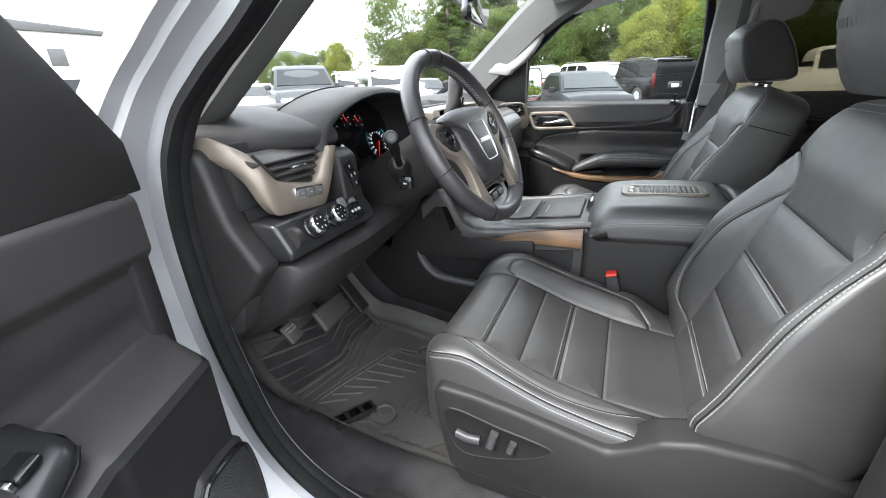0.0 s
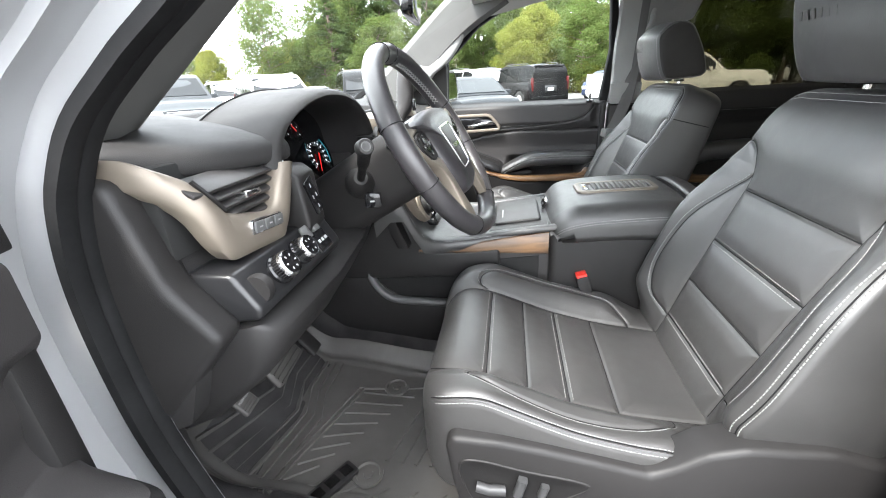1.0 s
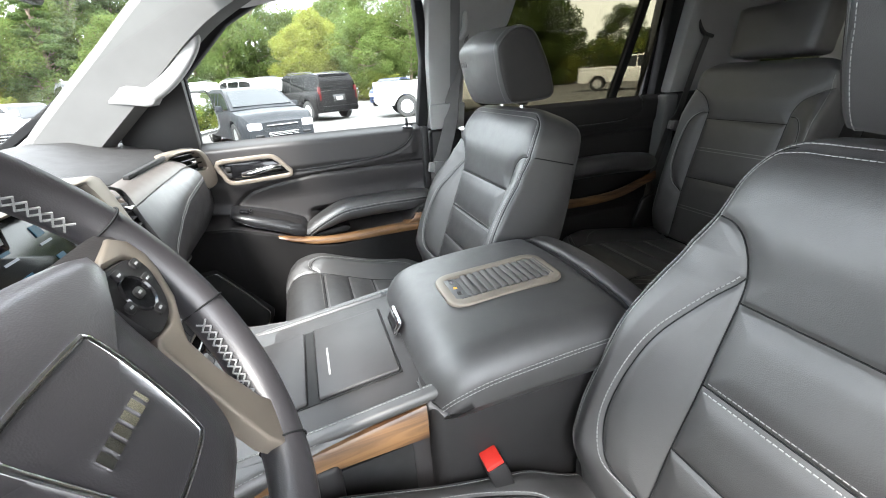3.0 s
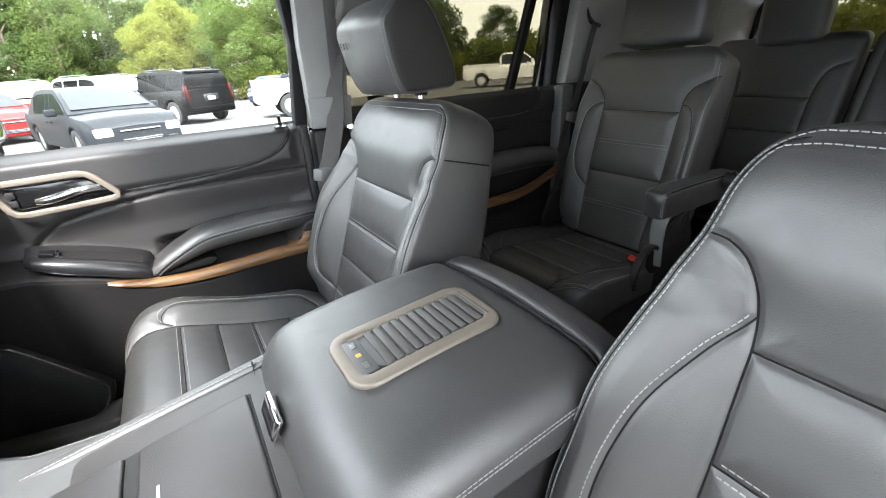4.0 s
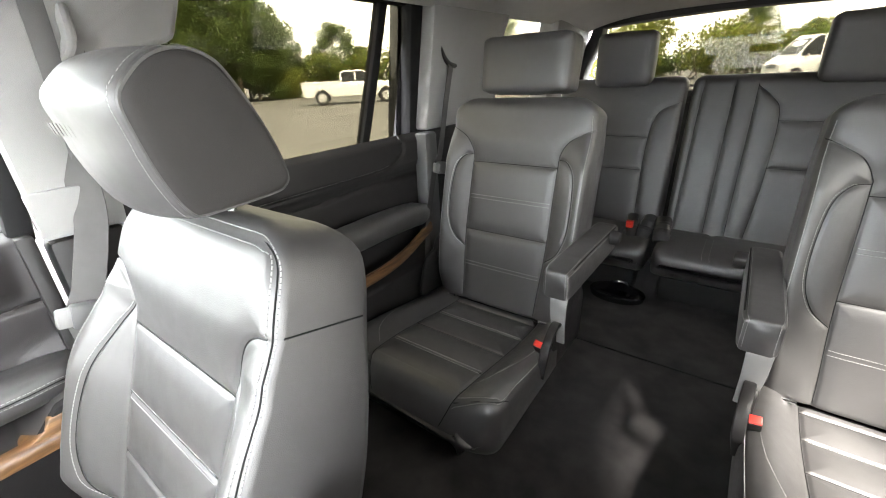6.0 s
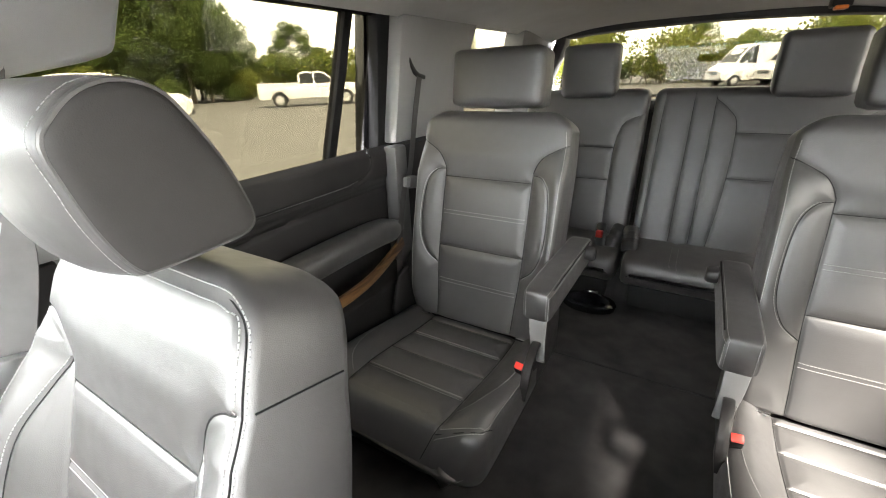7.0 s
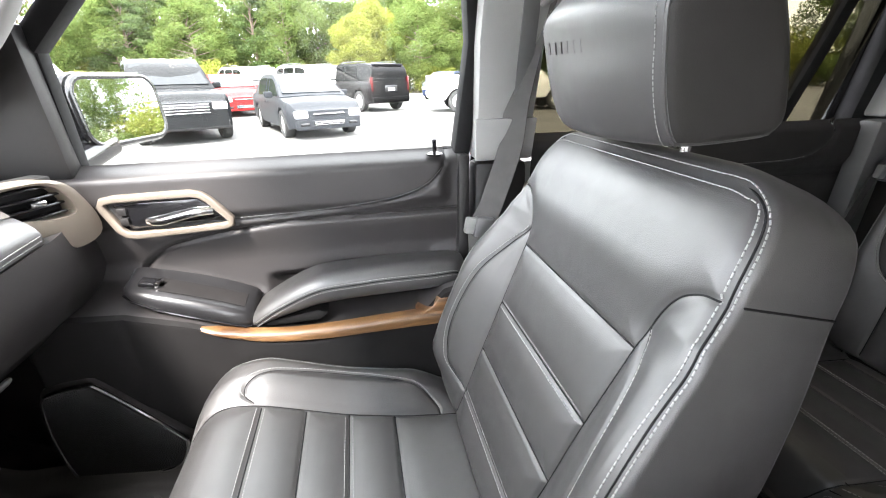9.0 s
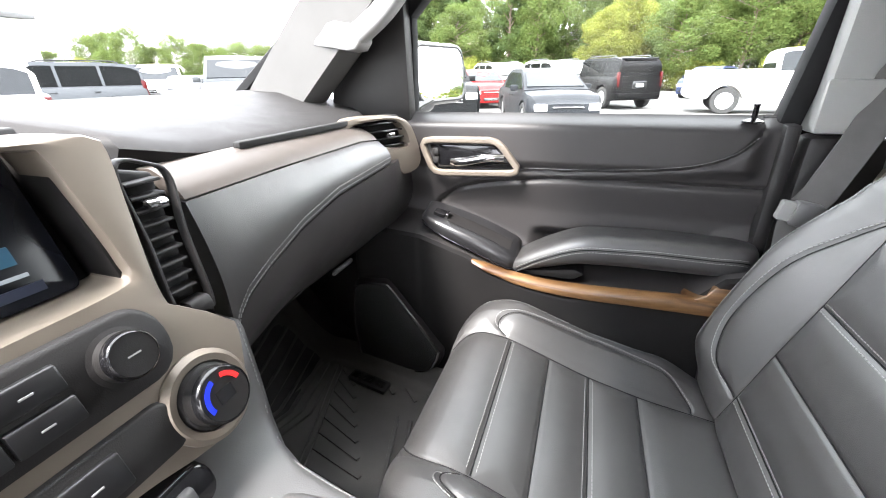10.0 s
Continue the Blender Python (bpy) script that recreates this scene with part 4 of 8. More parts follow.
    add("window_post", sweep([Vector((lean(1.24), 0.703, 1.24)), Vector((lean(1.46), 0.69, 1.46))], rrect(0.016, 0.03, 0.005, 2), (1, 0, 0)), SEAL)
    add("window_seal", sweep([Vector((s * 0.84, 0.70, 1.24)), Vector((s * 0.84, 0.02, 1.245))], rrect(0.025, 0.03, 0.006, 2)), SEAL)
    pg = prism([(0.70, 1.22), (0.69, 1.45), (0.56, 1.57), (0.42, 1.645), (0.02, 1.66), (0.01, 1.22)], "x", s * 0.843, s * 0.847, 0)
    pg = [(v[0] - s * 0.12 * max(0, v[2] - 1.25), v[1], v[2]) for v in pg[0]], pg[1]
    pane = add("pane", pg, GLASS, None, "clear side glass")
    pane.visible_shadow = False
    # outside mirror
    mx, my, mz = s * 1.10, 0.755, 1.335
    tilt = Matrix.Translation((mx, my, mz)) @ Matrix.Rotation(s * radians(-14), 4, "Z") @ Matrix.Rotation(radians(-5), 4, "X")
    mi = add("outside_mirror", moved(loft([[Vector((p[0] * k, dy, p[1] * k)) for p in rrect(0.25, 0.150, 0.04, 5)] for dy, k in ((-0.02, 1.0), (-0.015, 1.04), (0.04, 1.03), (0.085, 0.86), (0.11, 0.5))]), tilt), SILVER if s < 0 else GLOSS)
    add("mirror_rim", moved(sweep([Vector((p[0], -0.024, p[1])) for p in rrect(0.234, 0.136, 0.036, 6)], rrect(0.012, 0.016, 0.004, 2), (0, 1, 0), True), tilt), GLOSS, mi)
    add("mirror_glass", moved(prism(rrect(0.228, 0.130, 0.034, 6), "y", -0.030, -0.024, 0), tilt), MIRROR, mi, "convex mirror glass")
    add("mirror_arm", sweep([Vector((s * 0.86, 0.80, 1.235)), Vector((s * 0.95, 0.80, 1.245)), Vector((s * 1.05, 0.78, 1.27))], rrect(0.10, 0.05, 0.02)), GLOSS, mi)
    return d


# ---- seats ----
def headrest_pad(w=0.235):
    """A forward-leaning block of leather: a broad front band and flat side panels inside a piped edge."""
    prof = [(-0.040, 0.868), (-0.060, 0.885), (-0.086, 0.892), (-0.112, 0.885), (-0.130, 0.866), (-0.160, 0.812), (-0.179, 0.758), (-0.176, 0.742), (-0.158, 0.735), (-0.078, 0.731), (-0.060, 0.739), (-0.044, 0.775), (-0.033, 0.820), (-0.029, 0.850)]
    lp = [(p.x, p.y) for p in curve([(a, b, 0) for a, b in prof], 72, True)]
    cy, cz = sum(p[0] for p in lp) / 72, sum(p[1] for p in lp) / 72
    h = w / 2
    half = [(-h - 0.0045, 0.05), (-h - 0.0045, 0.2), (-h - 0.0045, 0.35), (-h - 0.0044, 0.5), (-h - 0.0042, 0.65), (-h - 0.0038, 0.78), (-h - 0.003, 0.88), (-h - 0.0015, 0.935), (-h + 0.0015, 0.962), (-h + 0.004, 0.975), (-h + 0.003, 0.988), (-h + 0.0035, 0.997), (-h + 0.007, 1.0)]
    half += [(q, 1.0) for q in np.linspace(-h + 0.017, 0, 12)]
    stations = half + [(-x, k) for x, k in half[-2::-1]]
    out = []
    for x, k in stations:
        bow = 1 - min(1, abs(x) / h) ** 2.4
        out.append([Vector((x * (1 - 0.05 * (0.87 - cz - (q[1] - cz) * k) / 0.13), cy + (q[0] - cy) * k + bow * (0.018 if q[0] > cy + 0.02 else -0.006 if q[0] < cy - 0.04 else 0), cz + (q[1] - cz) * k + bow * 0.004 * (1 if q[1] > cz else -1))) for q in lp])
    side = [[v + Vector((-0.0007, 0, 0)) for v in lp2] for lp2 in out[:9]]
    return loft(out), loft(side, True, False), lp, (cy, cz)


def bent(table, soft=0.035):
    """A smooth line through a short table of (v, value)."""
    xs = np.linspace(-0.2, 1.2, 561)
    ys = np.interp(xs, [t[0] for t in table], [t[1] for t in table])
    k = np.exp(-(np.linspace(-3, 3, 61) * 1.0) ** 2 / 2 * (0.075 / soft / 3) ** 2 * 9 / 9)
    k /= k.sum()
    ys = np.convolve(np.pad(ys, 30, "edge"), k, "valid")
    return lambda v: np.interp(np.asarray(v, float), xs, ys)


def front_seat(cx, driver):
    lab = "black leather driver's seat with pale stitching and power controls" if driver else "black leather passenger seat with pale double stitching"
    s = own("front_seat", (cx, 0.0, 0.60), lab, "car seat", "front seats")
    o = -1 if driver else 1                       # the outer side
    fore, low = (0.0, 0.0) if driver else (-0.028, -0.014)
    # cushion: a across, b forward from the hip, c up
    L = 0.495
    acr = lambda v: 0.240 + 0.010 * np.sin(np.asarray(v) * math.pi) - 0.046 * (1 - np.sqrt(1 - 0.98 * np.clip((np.asarray(v) - 0.86) / 0.14, 0, 1) ** 2))
    rise = bent([(0, 0.206), (0.3, 0.221), (0.5, 0.243), (0.65, 0.270), (0.80, 0.298), (0.90, 0.303), (1.0, 0.288)], 0.05)

    def face(u, v):
        au = np.abs(u)
        ramp = sm(0.56, 0.80, au) * 0.6 + 0.4 * np.clip((au - 0.58) / 0.2, 0, 1)
        return rise(v) + low + ramp * 0.034 * sm(0.04, 0.26, v) * (1 - 0.55 * sm(0.74, 0.95, v))

    bol = [(0.575, 0.02), (0.585, 0.3), (0.595, 0.6), (0.60, 0.80), (0.605, 0.90), (0.60, 0.985)]
    seams = [[(k * u, v) for u, v in bol] for k in (1, -1)] + [[(-0.585, v), (0.585, v)] for v in (0.325, 0.49, 0.635, 0.777)]
    cap = [(0.615, 0.80), (0.67, 0.835), (0.755, 0.82), (0.83, 0.74), (0.872, 0.58), (0.868, 0.40), (0.80, 0.24), (0.66, 0.16), (0.585, 0.15)]
    seams += [[(k * u, v) for u, v in cap] for k in (1, -1)]
    cush = Pad(L, acr, face, lambda v: -(0.115 + 0.012 * np.asarray(v)), lambda a, b, c: (a, b + 0.070 + fore, c), seams, edge=0.024, end=0.052, depth=0.0034, wide=0.0036, nu=190, nv=190, puff=0.0042, swell=0.018)
    body = part("cushion", cush.geo(), LEATHER, s, smooth=180)
    cush.cords(body)
    for line in ([[(k * (u + 0.020), v + (0.012 if v > 0.75 else 0)) for u, v in cap] for k in (1, -1)] + [[(-0.57, v + d), (0.57, v + d)] for v in (0.49, 0.777) for d in (-0.013, 0.013)]
                 + [[(k * w, v) for v in np.linspace(0.02, 0.93, 8)] for k in (1, -1) for w in (0.966, 0.992)]):
        part("stitching", cush.stitches([line]), THREAD, body, "pale stitching")
    for k in (1, -1):
        part("seam", tube([cush.at(k * 0.981, v, 0.0004) for v in np.linspace(0.02, 0.94, 40)], 0.0022, 6), LEATHER, body)
        part("seam", tube([cush.at(k * w, v, 0.0004) for w, v in [(0.974, q) for q in np.linspace(0.02, 0.94, 40)]], 0.0012, 5), SEAL, body)
    # backrest: a across, b up, c forward
    H = 0.556
    half = bent([(0, 0.232), (0.25, 0.254), (0.5, 0.248), (0.68, 0.230), (0.80, 0.215), (0.88, 0.209), (1, 0.204)])
    inner = lambda v: np.interp(v, [0, 0.3, 0.65, 0.72, 0.80, 1.0], [0.132, 0.136, 0.144, 0.158, 0.215, 0.26])

    def acb(v):
        v = np.asarray(v, float)
        return half(v) - 0.055 * (1 - np.sqrt(1 - 0.98 * np.clip((v - 0.85) / 0.15, 0, 1) ** 2))

    def faceb(u, v):
        au = np.abs(u)
        a = au * half(v)
        run = np.clip((a - inner(v)) / 0.075, 0, 1.15)
        wing = (0.65 * run + 0.35 * sm(0, 1, run)) * 0.048 * sm(-0.02, 0.16, v) * (1 - 0.62 * sm(0.45, 0.80, v)) * sm(0.83, 0.775, v)
        upper = 0.014 * sm(0.66, 0.80, v) - 0.010 * sm(0.86, 1.0, v)
        return wing + upper + 0.004 * np.sin(np.clip(v, 0, 1) * math.pi)

    lean = radians(21.6)
    placeb = lambda a, b, c: (a, 0.092 - b * math.sin(lean) + c * math.cos(lean), 0.205 + b * math.cos(lean) + c * math.sin(lean))
    at_w = lambda pts: [(a / float(half(v)), v) for a, v in pts]
    wing = at_w([(0.128, 0.02), (0.132, 0.20), (0.138, 0.45), (0.143, 0.60), (0.146, 0.66), (0.154, 0.72), (0.168, 0.765), (0.186, 0.788), (0.204, 0.794)])
    thin = at_w([(0.134, 0.10), (0.176, 0.13), (0.200, 0.22), (0.205, 0.36), (0.194, 0.50), (0.172, 0.61), (0.156, 0.665), (0.149, 0.69)])
    rim = lambda w, top: [(-w, v) for v in np.linspace(0.06, 0.90, 12)] + [(-w * 0.985, 0.938), (-w * 0.93, top - 0.005), (-w * 0.84, top)] + [(u, top) for u in np.linspace(-0.7, 0.7, 8)] + [(w * 0.84, top), (w * 0.93, top - 0.005), (w * 0.985, 0.938)] + [(w, v) for v in np.linspace(0.90, 0.06, 12)]
    seb = [[(k * u, v) for u, v in wing] for k in (1, -1)] + [at_w([(-0.144, 0.635), (0.144, 0.635)])] + [at_w([(-x, v), (x, v)]) for x, v in ((0.137, 0.44), (0.133, 0.27), (0.129, 0.108))]
    seb += [[(k * u, v) for u, v in thin] for k in (1, -1)] + [rim(0.963, 0.9625)]
    back = Pad(H, acb, faceb, lambda v: 0.130 + 0.0 * np.asarray(v) - 0.010 * sm(0.6, 1.0, np.asarray(v)), placeb, seb, edge=0.020, end=0.032, depth=0.0034, wide=0.0036, nu=200, nv=220, puff=0.0045, swell=0.018)
    bk = part("backrest", back.geo(), LEATHER, s, smooth=180)
    back.cords(bk)
    for line in ([at_w([(-x, v + d), (x, v + d)]) for x, v in ((0.132, 0.44), (0.124, 0.108)) for d in (-0.011, 0.011)] + [[(k * (u + 0.022), v) for u, v in thin] for k in (1, -1)]
                 + [rim(0.944, 0.951), rim(0.980, 0.973)]):
        part("stitching", back.stitches([line], r=0.0008), THREAD, bk, "pale stitching")
    for k in (1, -1):
        ln = [Vector(placeb(k * (float(acb(0.80)) + 0.0004), 0.80 * H + q * 0.012, 0.002 - q * 0.105)) for q in np.linspace(0, 1, 12)]
        part("side_seam", tube(ln, 0.0012, 5), SEAL, bk)
    # headrest
    hp, hs, lp, (cy, cz) = headrest_pad()
    hr = part("headrest", hp, LEATHER, s, smooth=180)
    for k in (1, -1):
        part("headrest_side", ([Vector((-k * v[0], v[1], v[2])) for v in hs[0]], hs[1]), LEATHER_DIM, hr, "black headrest side in a shaded tone", smooth=180)
        edge = [Vector((k * (0.1090 - 0.008 * (0.87 - q[1]) / 0.13), q[0] + (0.0042 if q[0] > cy + 0.02 else -0.0025 if q[0] < cy - 0.04 else 0), q[1] + 0.0018 * (1 if q[1] > cz else -1))) for q in lp]
        part("stitching", threads(edge + edge[:1], 0.0050, 0.0034, 0.00042), THREAD, hr, "pale stitching")
        part("piping", tube([Vector((k * (0.1155 - 0.008 * (0.87 - q[1]) / 0.13), cy + (q[0] - cy) * 0.978, cz + (q[1] - cz) * 0.978)) for q in lp], 0.0024, 6, True, (1, 0, 0)), LEATHER, hr)
        part("headrest_post", tube([Vector((k * 0.055, -0.125, 0.66)), Vector((k * 0.055, -0.128, 0.76))], 0.006, 10), CHROME, hr)
        part("post_collar", lathe([(0.014, 0), (0.014, 0.004), (0.009, 0.006)], 16, Matrix.Translation((k * 0.055, -0.127, 0.722))), HARD, hr)
    for mark in bar_text([1, 1, 1, 1, 1, 0.5], 0.078, 0.013, frame_to((0.030, -0.0162, 0.822), (1, 0.02, 0), (0, 0.98, -0.20)), 0.0010):
        part("emboss_mark", mark, LEATHER, hr)
    # base and controls
    side = [(0.500, 0.268), (0.512, 0.250), (0.502, 0.17), (0.486, 0.09), (0.46, 0.05), (0.10, 0.04), (-0.10, 0.10), (-0.13, 0.20), (-0.09, 0.27), (0.0, 0.292), (0.10, 0.288), (0.15, 0.272), (0.185, 0.244), (0.216, 0.226), (0.28, 0.240), (0.353, 0.254), (0.429, 0.265)]
    slim = [(0.44, 0.185), (0.46, 0.15), (0.44, 0.09), (0.40, 0.05), (0.10, 0.04), (-0.10, 0.10), (-0.13, 0.20), (-0.09, 0.25), (0.0, 0.235), (0.12, 0.190), (0.30, 0.180)]
    for k in (1, -1):
        p = part("side_panel", prism(side if driver and k == o else slim, "x", k * 0.205, k * (0.266 if driver and k == o else 0.232), 0.010, 3), HARD, s)
        if driver and k == o:
            well = curve([(k * 0.2664, y, z) for y, z in ((0.488, 0.220), (0.484, 0.180), (0.466, 0.140), (0.43, 0.132), (0.352, 0.156), (0.300, 0.190), (0.315, 0.203), (0.389, 0.214), (0.46, 0.228))], 60, True)
            mid = sum(well, Vector()) / len(well)
            pl = part("control_plate", loft([[p.lerp(mid, q) + Vector((k * h, 0, 0)) for p in well] for q, h in ((-0.01, -0.004), (0.0, 0.0012), (0.05, 0.0012), (0.10, 0.0004), (0.9, 0.0004))]), POCKET, p, "dull black recessed control plate")
            part("plate_rim", tube(well, 0.0022, 6, True, (1, 0, 0)), HARD, pl)
            part("seat_switch", sweep([Vector((k * 0.272, 0.464, 0.181)), Vector((k * 0.274, 0.445, 0.178)), Vector((k * 0.272, 0.420, 0.178))], rrect(0.014, 0.016, 0.006, 3)), SWITCH, p, "grey rocker switch")
            part("seat_switch", sweep([Vector((k * 0.272, 0.402, 0.171)), Vector((k * 0.272, 0.394, 0.205))], rrect(0.014, 0.013, 0.004, 3), (1, 0, 0)), SWITCH, p, "grey rocker switch")
            part("seat_switch", sweep([Vector((k * 0.271, 0.367, 0.172)), Vector((k * 0.271, 0.361, 0.194))], rrect(0.012, 0.012, 0.004, 3), (1, 0, 0)), SWITCH, p, "grey round switch")
    part("seat_base", box(-0.208, 0.208, -0.02, 0.47, 0.03, 0.17, 0.02), HARD, s)
    for k in (1, -1):
        part("seat_track", box(k * 0.17 - 0.02, k * 0.17 + 0.02, -0.10, 0.46, 0.0, 0.03, 0.004), GREYPLASTIC, s)
        part("hinge_cover", moved(soft_box(0.03, 0.13, 0.10, 0.012, 3), Matrix.Translation((k * 0.232, 0.03, 0.14))), HARD, s)
    part("back_panel", moved(box(-0.18, 0.18, -0.012, 0.012, 0.0, 0.40, 0.01), Matrix.Translation((0, -0.062, 0.25)) @ Matrix.Rotation(lean, 4, "X")), HARD, s)
    # buckle on the inner side
    bm = frame_to((-o * 0.245, 0.235, 0.285), (0, 1, 0), (-o * 0.06, 0.30, 0.95))
    bu = part("buckle", moved(box(-0.015, 0.015, -0.021, 0.021, -0.065, 0.010, 0.004), bm), HARD, s)
    part("release_button", moved(box(-0.013, 0.013, -0.018, 0.018, 0.004, 0.016, 0.002), bm), RED, bu, "red release button")
    part("buckle_stem", sweep([bm @ Vector((0, 0, -0.05)), Vector((-o * 0.25, 0.155, 0.165)), Vector((-o * 0.245, 0.10, 0.12))], rrect(0.028, 0.008, 0.003, 2), (1, 0, 0)), BELT, bu)
    return s


def second_seat(cx):
    s = own("captain_chair", (cx, -0.92, 0.60), "black leather second-row captain's chair with fold-down armrest", "car seat", "second-row seats")
    k = 1 if cx > 0 else -1
    L = 0.47
    acr = lambda v: 0.235 + 0.008 * np.sin(np.asarray(v) * math.pi) - 0.015 * sm(0.85, 1.0, np.asarray(v))
    rise = lambda v: 0.155 + 0.045 * sm(0, 0.9, v) - 0.05 * sm(0.86, 1, v) ** 2

    def face(u, v):
        au = np.abs(u)
        return rise(v) + 0.022 * sm(0.58, 0.85, au) * (1 - 0.6 * sm(0.7, 1, v))

    bol = [(0.6, 0.02), (0.6, 0.5), (0.59, 0.8), (0.57, 0.985)]
    seams = [[(m * u, v) for u, v in bol] for m in (1, -1)] + [[(-0.6, v), (0.6, v)] for v in (0.06, 0.26, 0.48, 0.70, 0.88)]
    seams += [[(m * u, v) for u, v in ((0.99, 0.80), (0.93, 0.865), (0.8, 0.90), (0.585, 0.925))] for m in (1, -1)]
    cush = Pad(L, acr, face, lambda v: -0.085 + 0.02 * sm(0.5, 1.0, np.asarray(v)), lambda a, b, c: (a, b + 0.03, c), seams, edge=0.032, end=0.060, wide=0.004, depth=0.0042, nu=150, nv=150, puff=0.0055, swell=0.022)
    c = part("cushion", cush.geo(), LEATHER, s, smooth=180)
    cush.cords(c)
    for lines in ([[(-0.58, v + d), (0.58, v + d)] for v in (0.26, 0.70) for d in (-0.011, 0.011)],
                  [[(m * u, v + d) for u, v in ((0.975, 0.42), (0.972, 0.78), (0.92, 0.850), (0.8, 0.885), (0.60, 0.91))] for m in (1, -1) for d in (0.0, 0.030)],
                  [[(m * u, v) for u, v in ((0.90, 0.30), (0.86, 0.55), (0.76, 0.72), (0.63, 0.80))] for m in (1, -1)]):
        for line in lines:
            part("stitching", cush.stitches([line], r=0.0009), THREAD, c, "pale stitching")
    H = 0.64

    def acb(v):
        v = np.asarray(v, float)
        return 0.215 + 0.012 * sm(0, 0.4, v) - 0.008 * sm(0.75, 1.0, v) - 0.02 * sm(0.93, 1.0, v)

    def faceb(u, v):
        au = np.abs(u)
        run = np.clip((au - 0.60) / 0.36, 0, 1)
        return 0.030 * run * sm(0.0, 0.15, v) * sm(0.84, 0.70, v) + 0.010 * sm(0.72, 0.82, v) + 0.006 * np.sin(np.clip(v, 0, 1) * math.pi)

    def placeb(a, b, cc):
        t = radians(14)
        return (a, 0.045 - b * math.sin(t) + cc * math.cos(t), 0.165 + b * math.cos(t) + cc * math.sin(t))

    wing = [(0.58, 0.0), (0.6, 0.3), (0.6, 0.70), (0.615, 0.755), (0.70, 0.805), (0.83, 0.835), (0.985, 0.862)]
    sb = [[(m * u, v) for u, v in wing] for m in (1, -1)] + [[(-0.6, 0.70), (0.6, 0.70)], [(-0.6, 0.37), (0.6, 0.37)]]
    thin = [[(m * u, v) for u, v in ((0.61, 0.735), (0.72, 0.725), (0.82, 0.67), (0.86, 0.55), (0.85, 0.42), (0.76, 0.33), (0.61, 0.28))] for m in (1, -1)]
    back = Pad(H, acb, faceb, lambda v: 0.11 + 0 * np.asarray(v), placeb, sb + thin, edge=0.024, end=0.04, wide=0.0038, depth=0.0034, nu=160, nv=180, puff=0.0042, swell=0.016)
    b = part("backrest", back.geo(), LEATHER, s, smooth=180)
    back.cords(b)
    for lines in ([[(-0.58, v + d), (0.58, v + d)] for v in (0.535, 0.20) for d in (-0.008, 0.008)], [[(u + 0.02 * np.sign(u), v) for u, v in t] for t in thin],
                  [[(m * 0.96, v) for v in np.linspace(0.04, 0.92, 8)] for m in (1, -1)]):
        for line in lines:
            part("stitching", back.stitches([line], r=0.0009), THREAD, b, "pale stitching")
    h = part("headrest", moved(soft_box(0.268, 0.10, 0.152, 0.018, 5, 0.005), Matrix.Translation((0, -0.145, 0.790)) @ Matrix.Rotation(radians(8), 4, "X")), LEATHER, s, smooth=180)
    for m in (1, -1):
        part("headrest_post", tube([Vector((m * 0.07, -0.14, 0.74)), Vector((m * 0.07, -0.14, 0.82))], 0.006), CHROME, h)
    ends = [(-0.175, 0.88), (-0.165, 0.96), (-0.15, 1.0), (0.0, 1.0), (0.15, 1.0), (0.195, 0.99), (0.208, 0.965), (0.216, 0.92), (0.221, 0.84)]
    ac = lambda y: Vector((-k * 0.256, y, 0.390 + 0.008 * float(sm(-0.15, 0.15, y))))
    ar = part("armrest", loft([[ac(y) + Vector((p[0] * q, 0, p[1] * q)) for p in rrect(0.066, 0.078, 0.013, 5)] for y, q in ends]), LEATHER, s, smooth=60)
    for dx, dz in ((-0.027, 0.0392), (-0.0333, 0.032), (0.027, 0.0392)):
        run = [ac(y) + Vector((k * dx, 0, dz)) for y in np.linspace(-0.14, 0.195, 30)]
        run += [ac(y) + Vector((k * dx * q, 0, dz * q)) for y, q in ((0.206, 0.975), (0.215, 0.935), (0.2205, 0.86))]
        run += [Vector((run[-1].x, 0.2222, z)) for z in np.linspace(run[-1].z - 0.004, 0.372, 8)]
        part("stitching", threads(run, 0.0056, 0.0040, 0.00065), THREAD, ar, "pale stitching")
    part("seam", tube([ac(y) + Vector((-k * 0.0312, 0, 0.0372)) for y in np.linspace(-0.15, 0.195, 24)], 0.0014, 5), SEAL, ar)
    part("armrest_pivot", lathe([(0.02, 0), (0.02, 0.02), (0.015, 0.026)], 16, Matrix.Translation((-k * 0.292, -0.08, 0.42)) @ Matrix.Rotation(-k * radians(90), 4, "Y")), HARD, ar)
    strap = curve([(-k * 0.240, 0.120, 0.372), (-k * 0.242, 0.150, 0.32), (-k * 0.243, 0.150, 0.26), (-k * 0.246, 0.140, 0.19)], 30)
    part("arm_bracket", sweep(strap, rrect(0.010, 0.050, 0.004, 2), (1, 0, 0), scale=lambda t: 1 - 0.35 * t), BRACKET, s, "grey painted bracket")
    part("recliner_cover", prism([(0.145, 0.10), (0.165, 0.17), (0.165, 0.235), (0.14, 0.250), (0.115, 0.245), (0.06, 0.30), (-0.01, 0.33), (-0.06, 0.24), (-0.05, 0.10)], "x", -k * 0.226, -k * 0.240, 0.006), HARD, s)
    part("buckle_guard", sweep(curve([(-k * 0.240, 0.130, 0.235), (-k * 0.246, 0.175, 0.262), (-k * 0.250, 0.225, 0.250), (-k * 0.250, 0.252, 0.205), (-k * 0.244, 0.240, 0.140)], 24), rrect(0.012, 0.022, 0.004, 2), (1, 0, 0), scale=lambda t: 1 - 0.5 * float(sm(0.7, 1, t))), HARD, s)
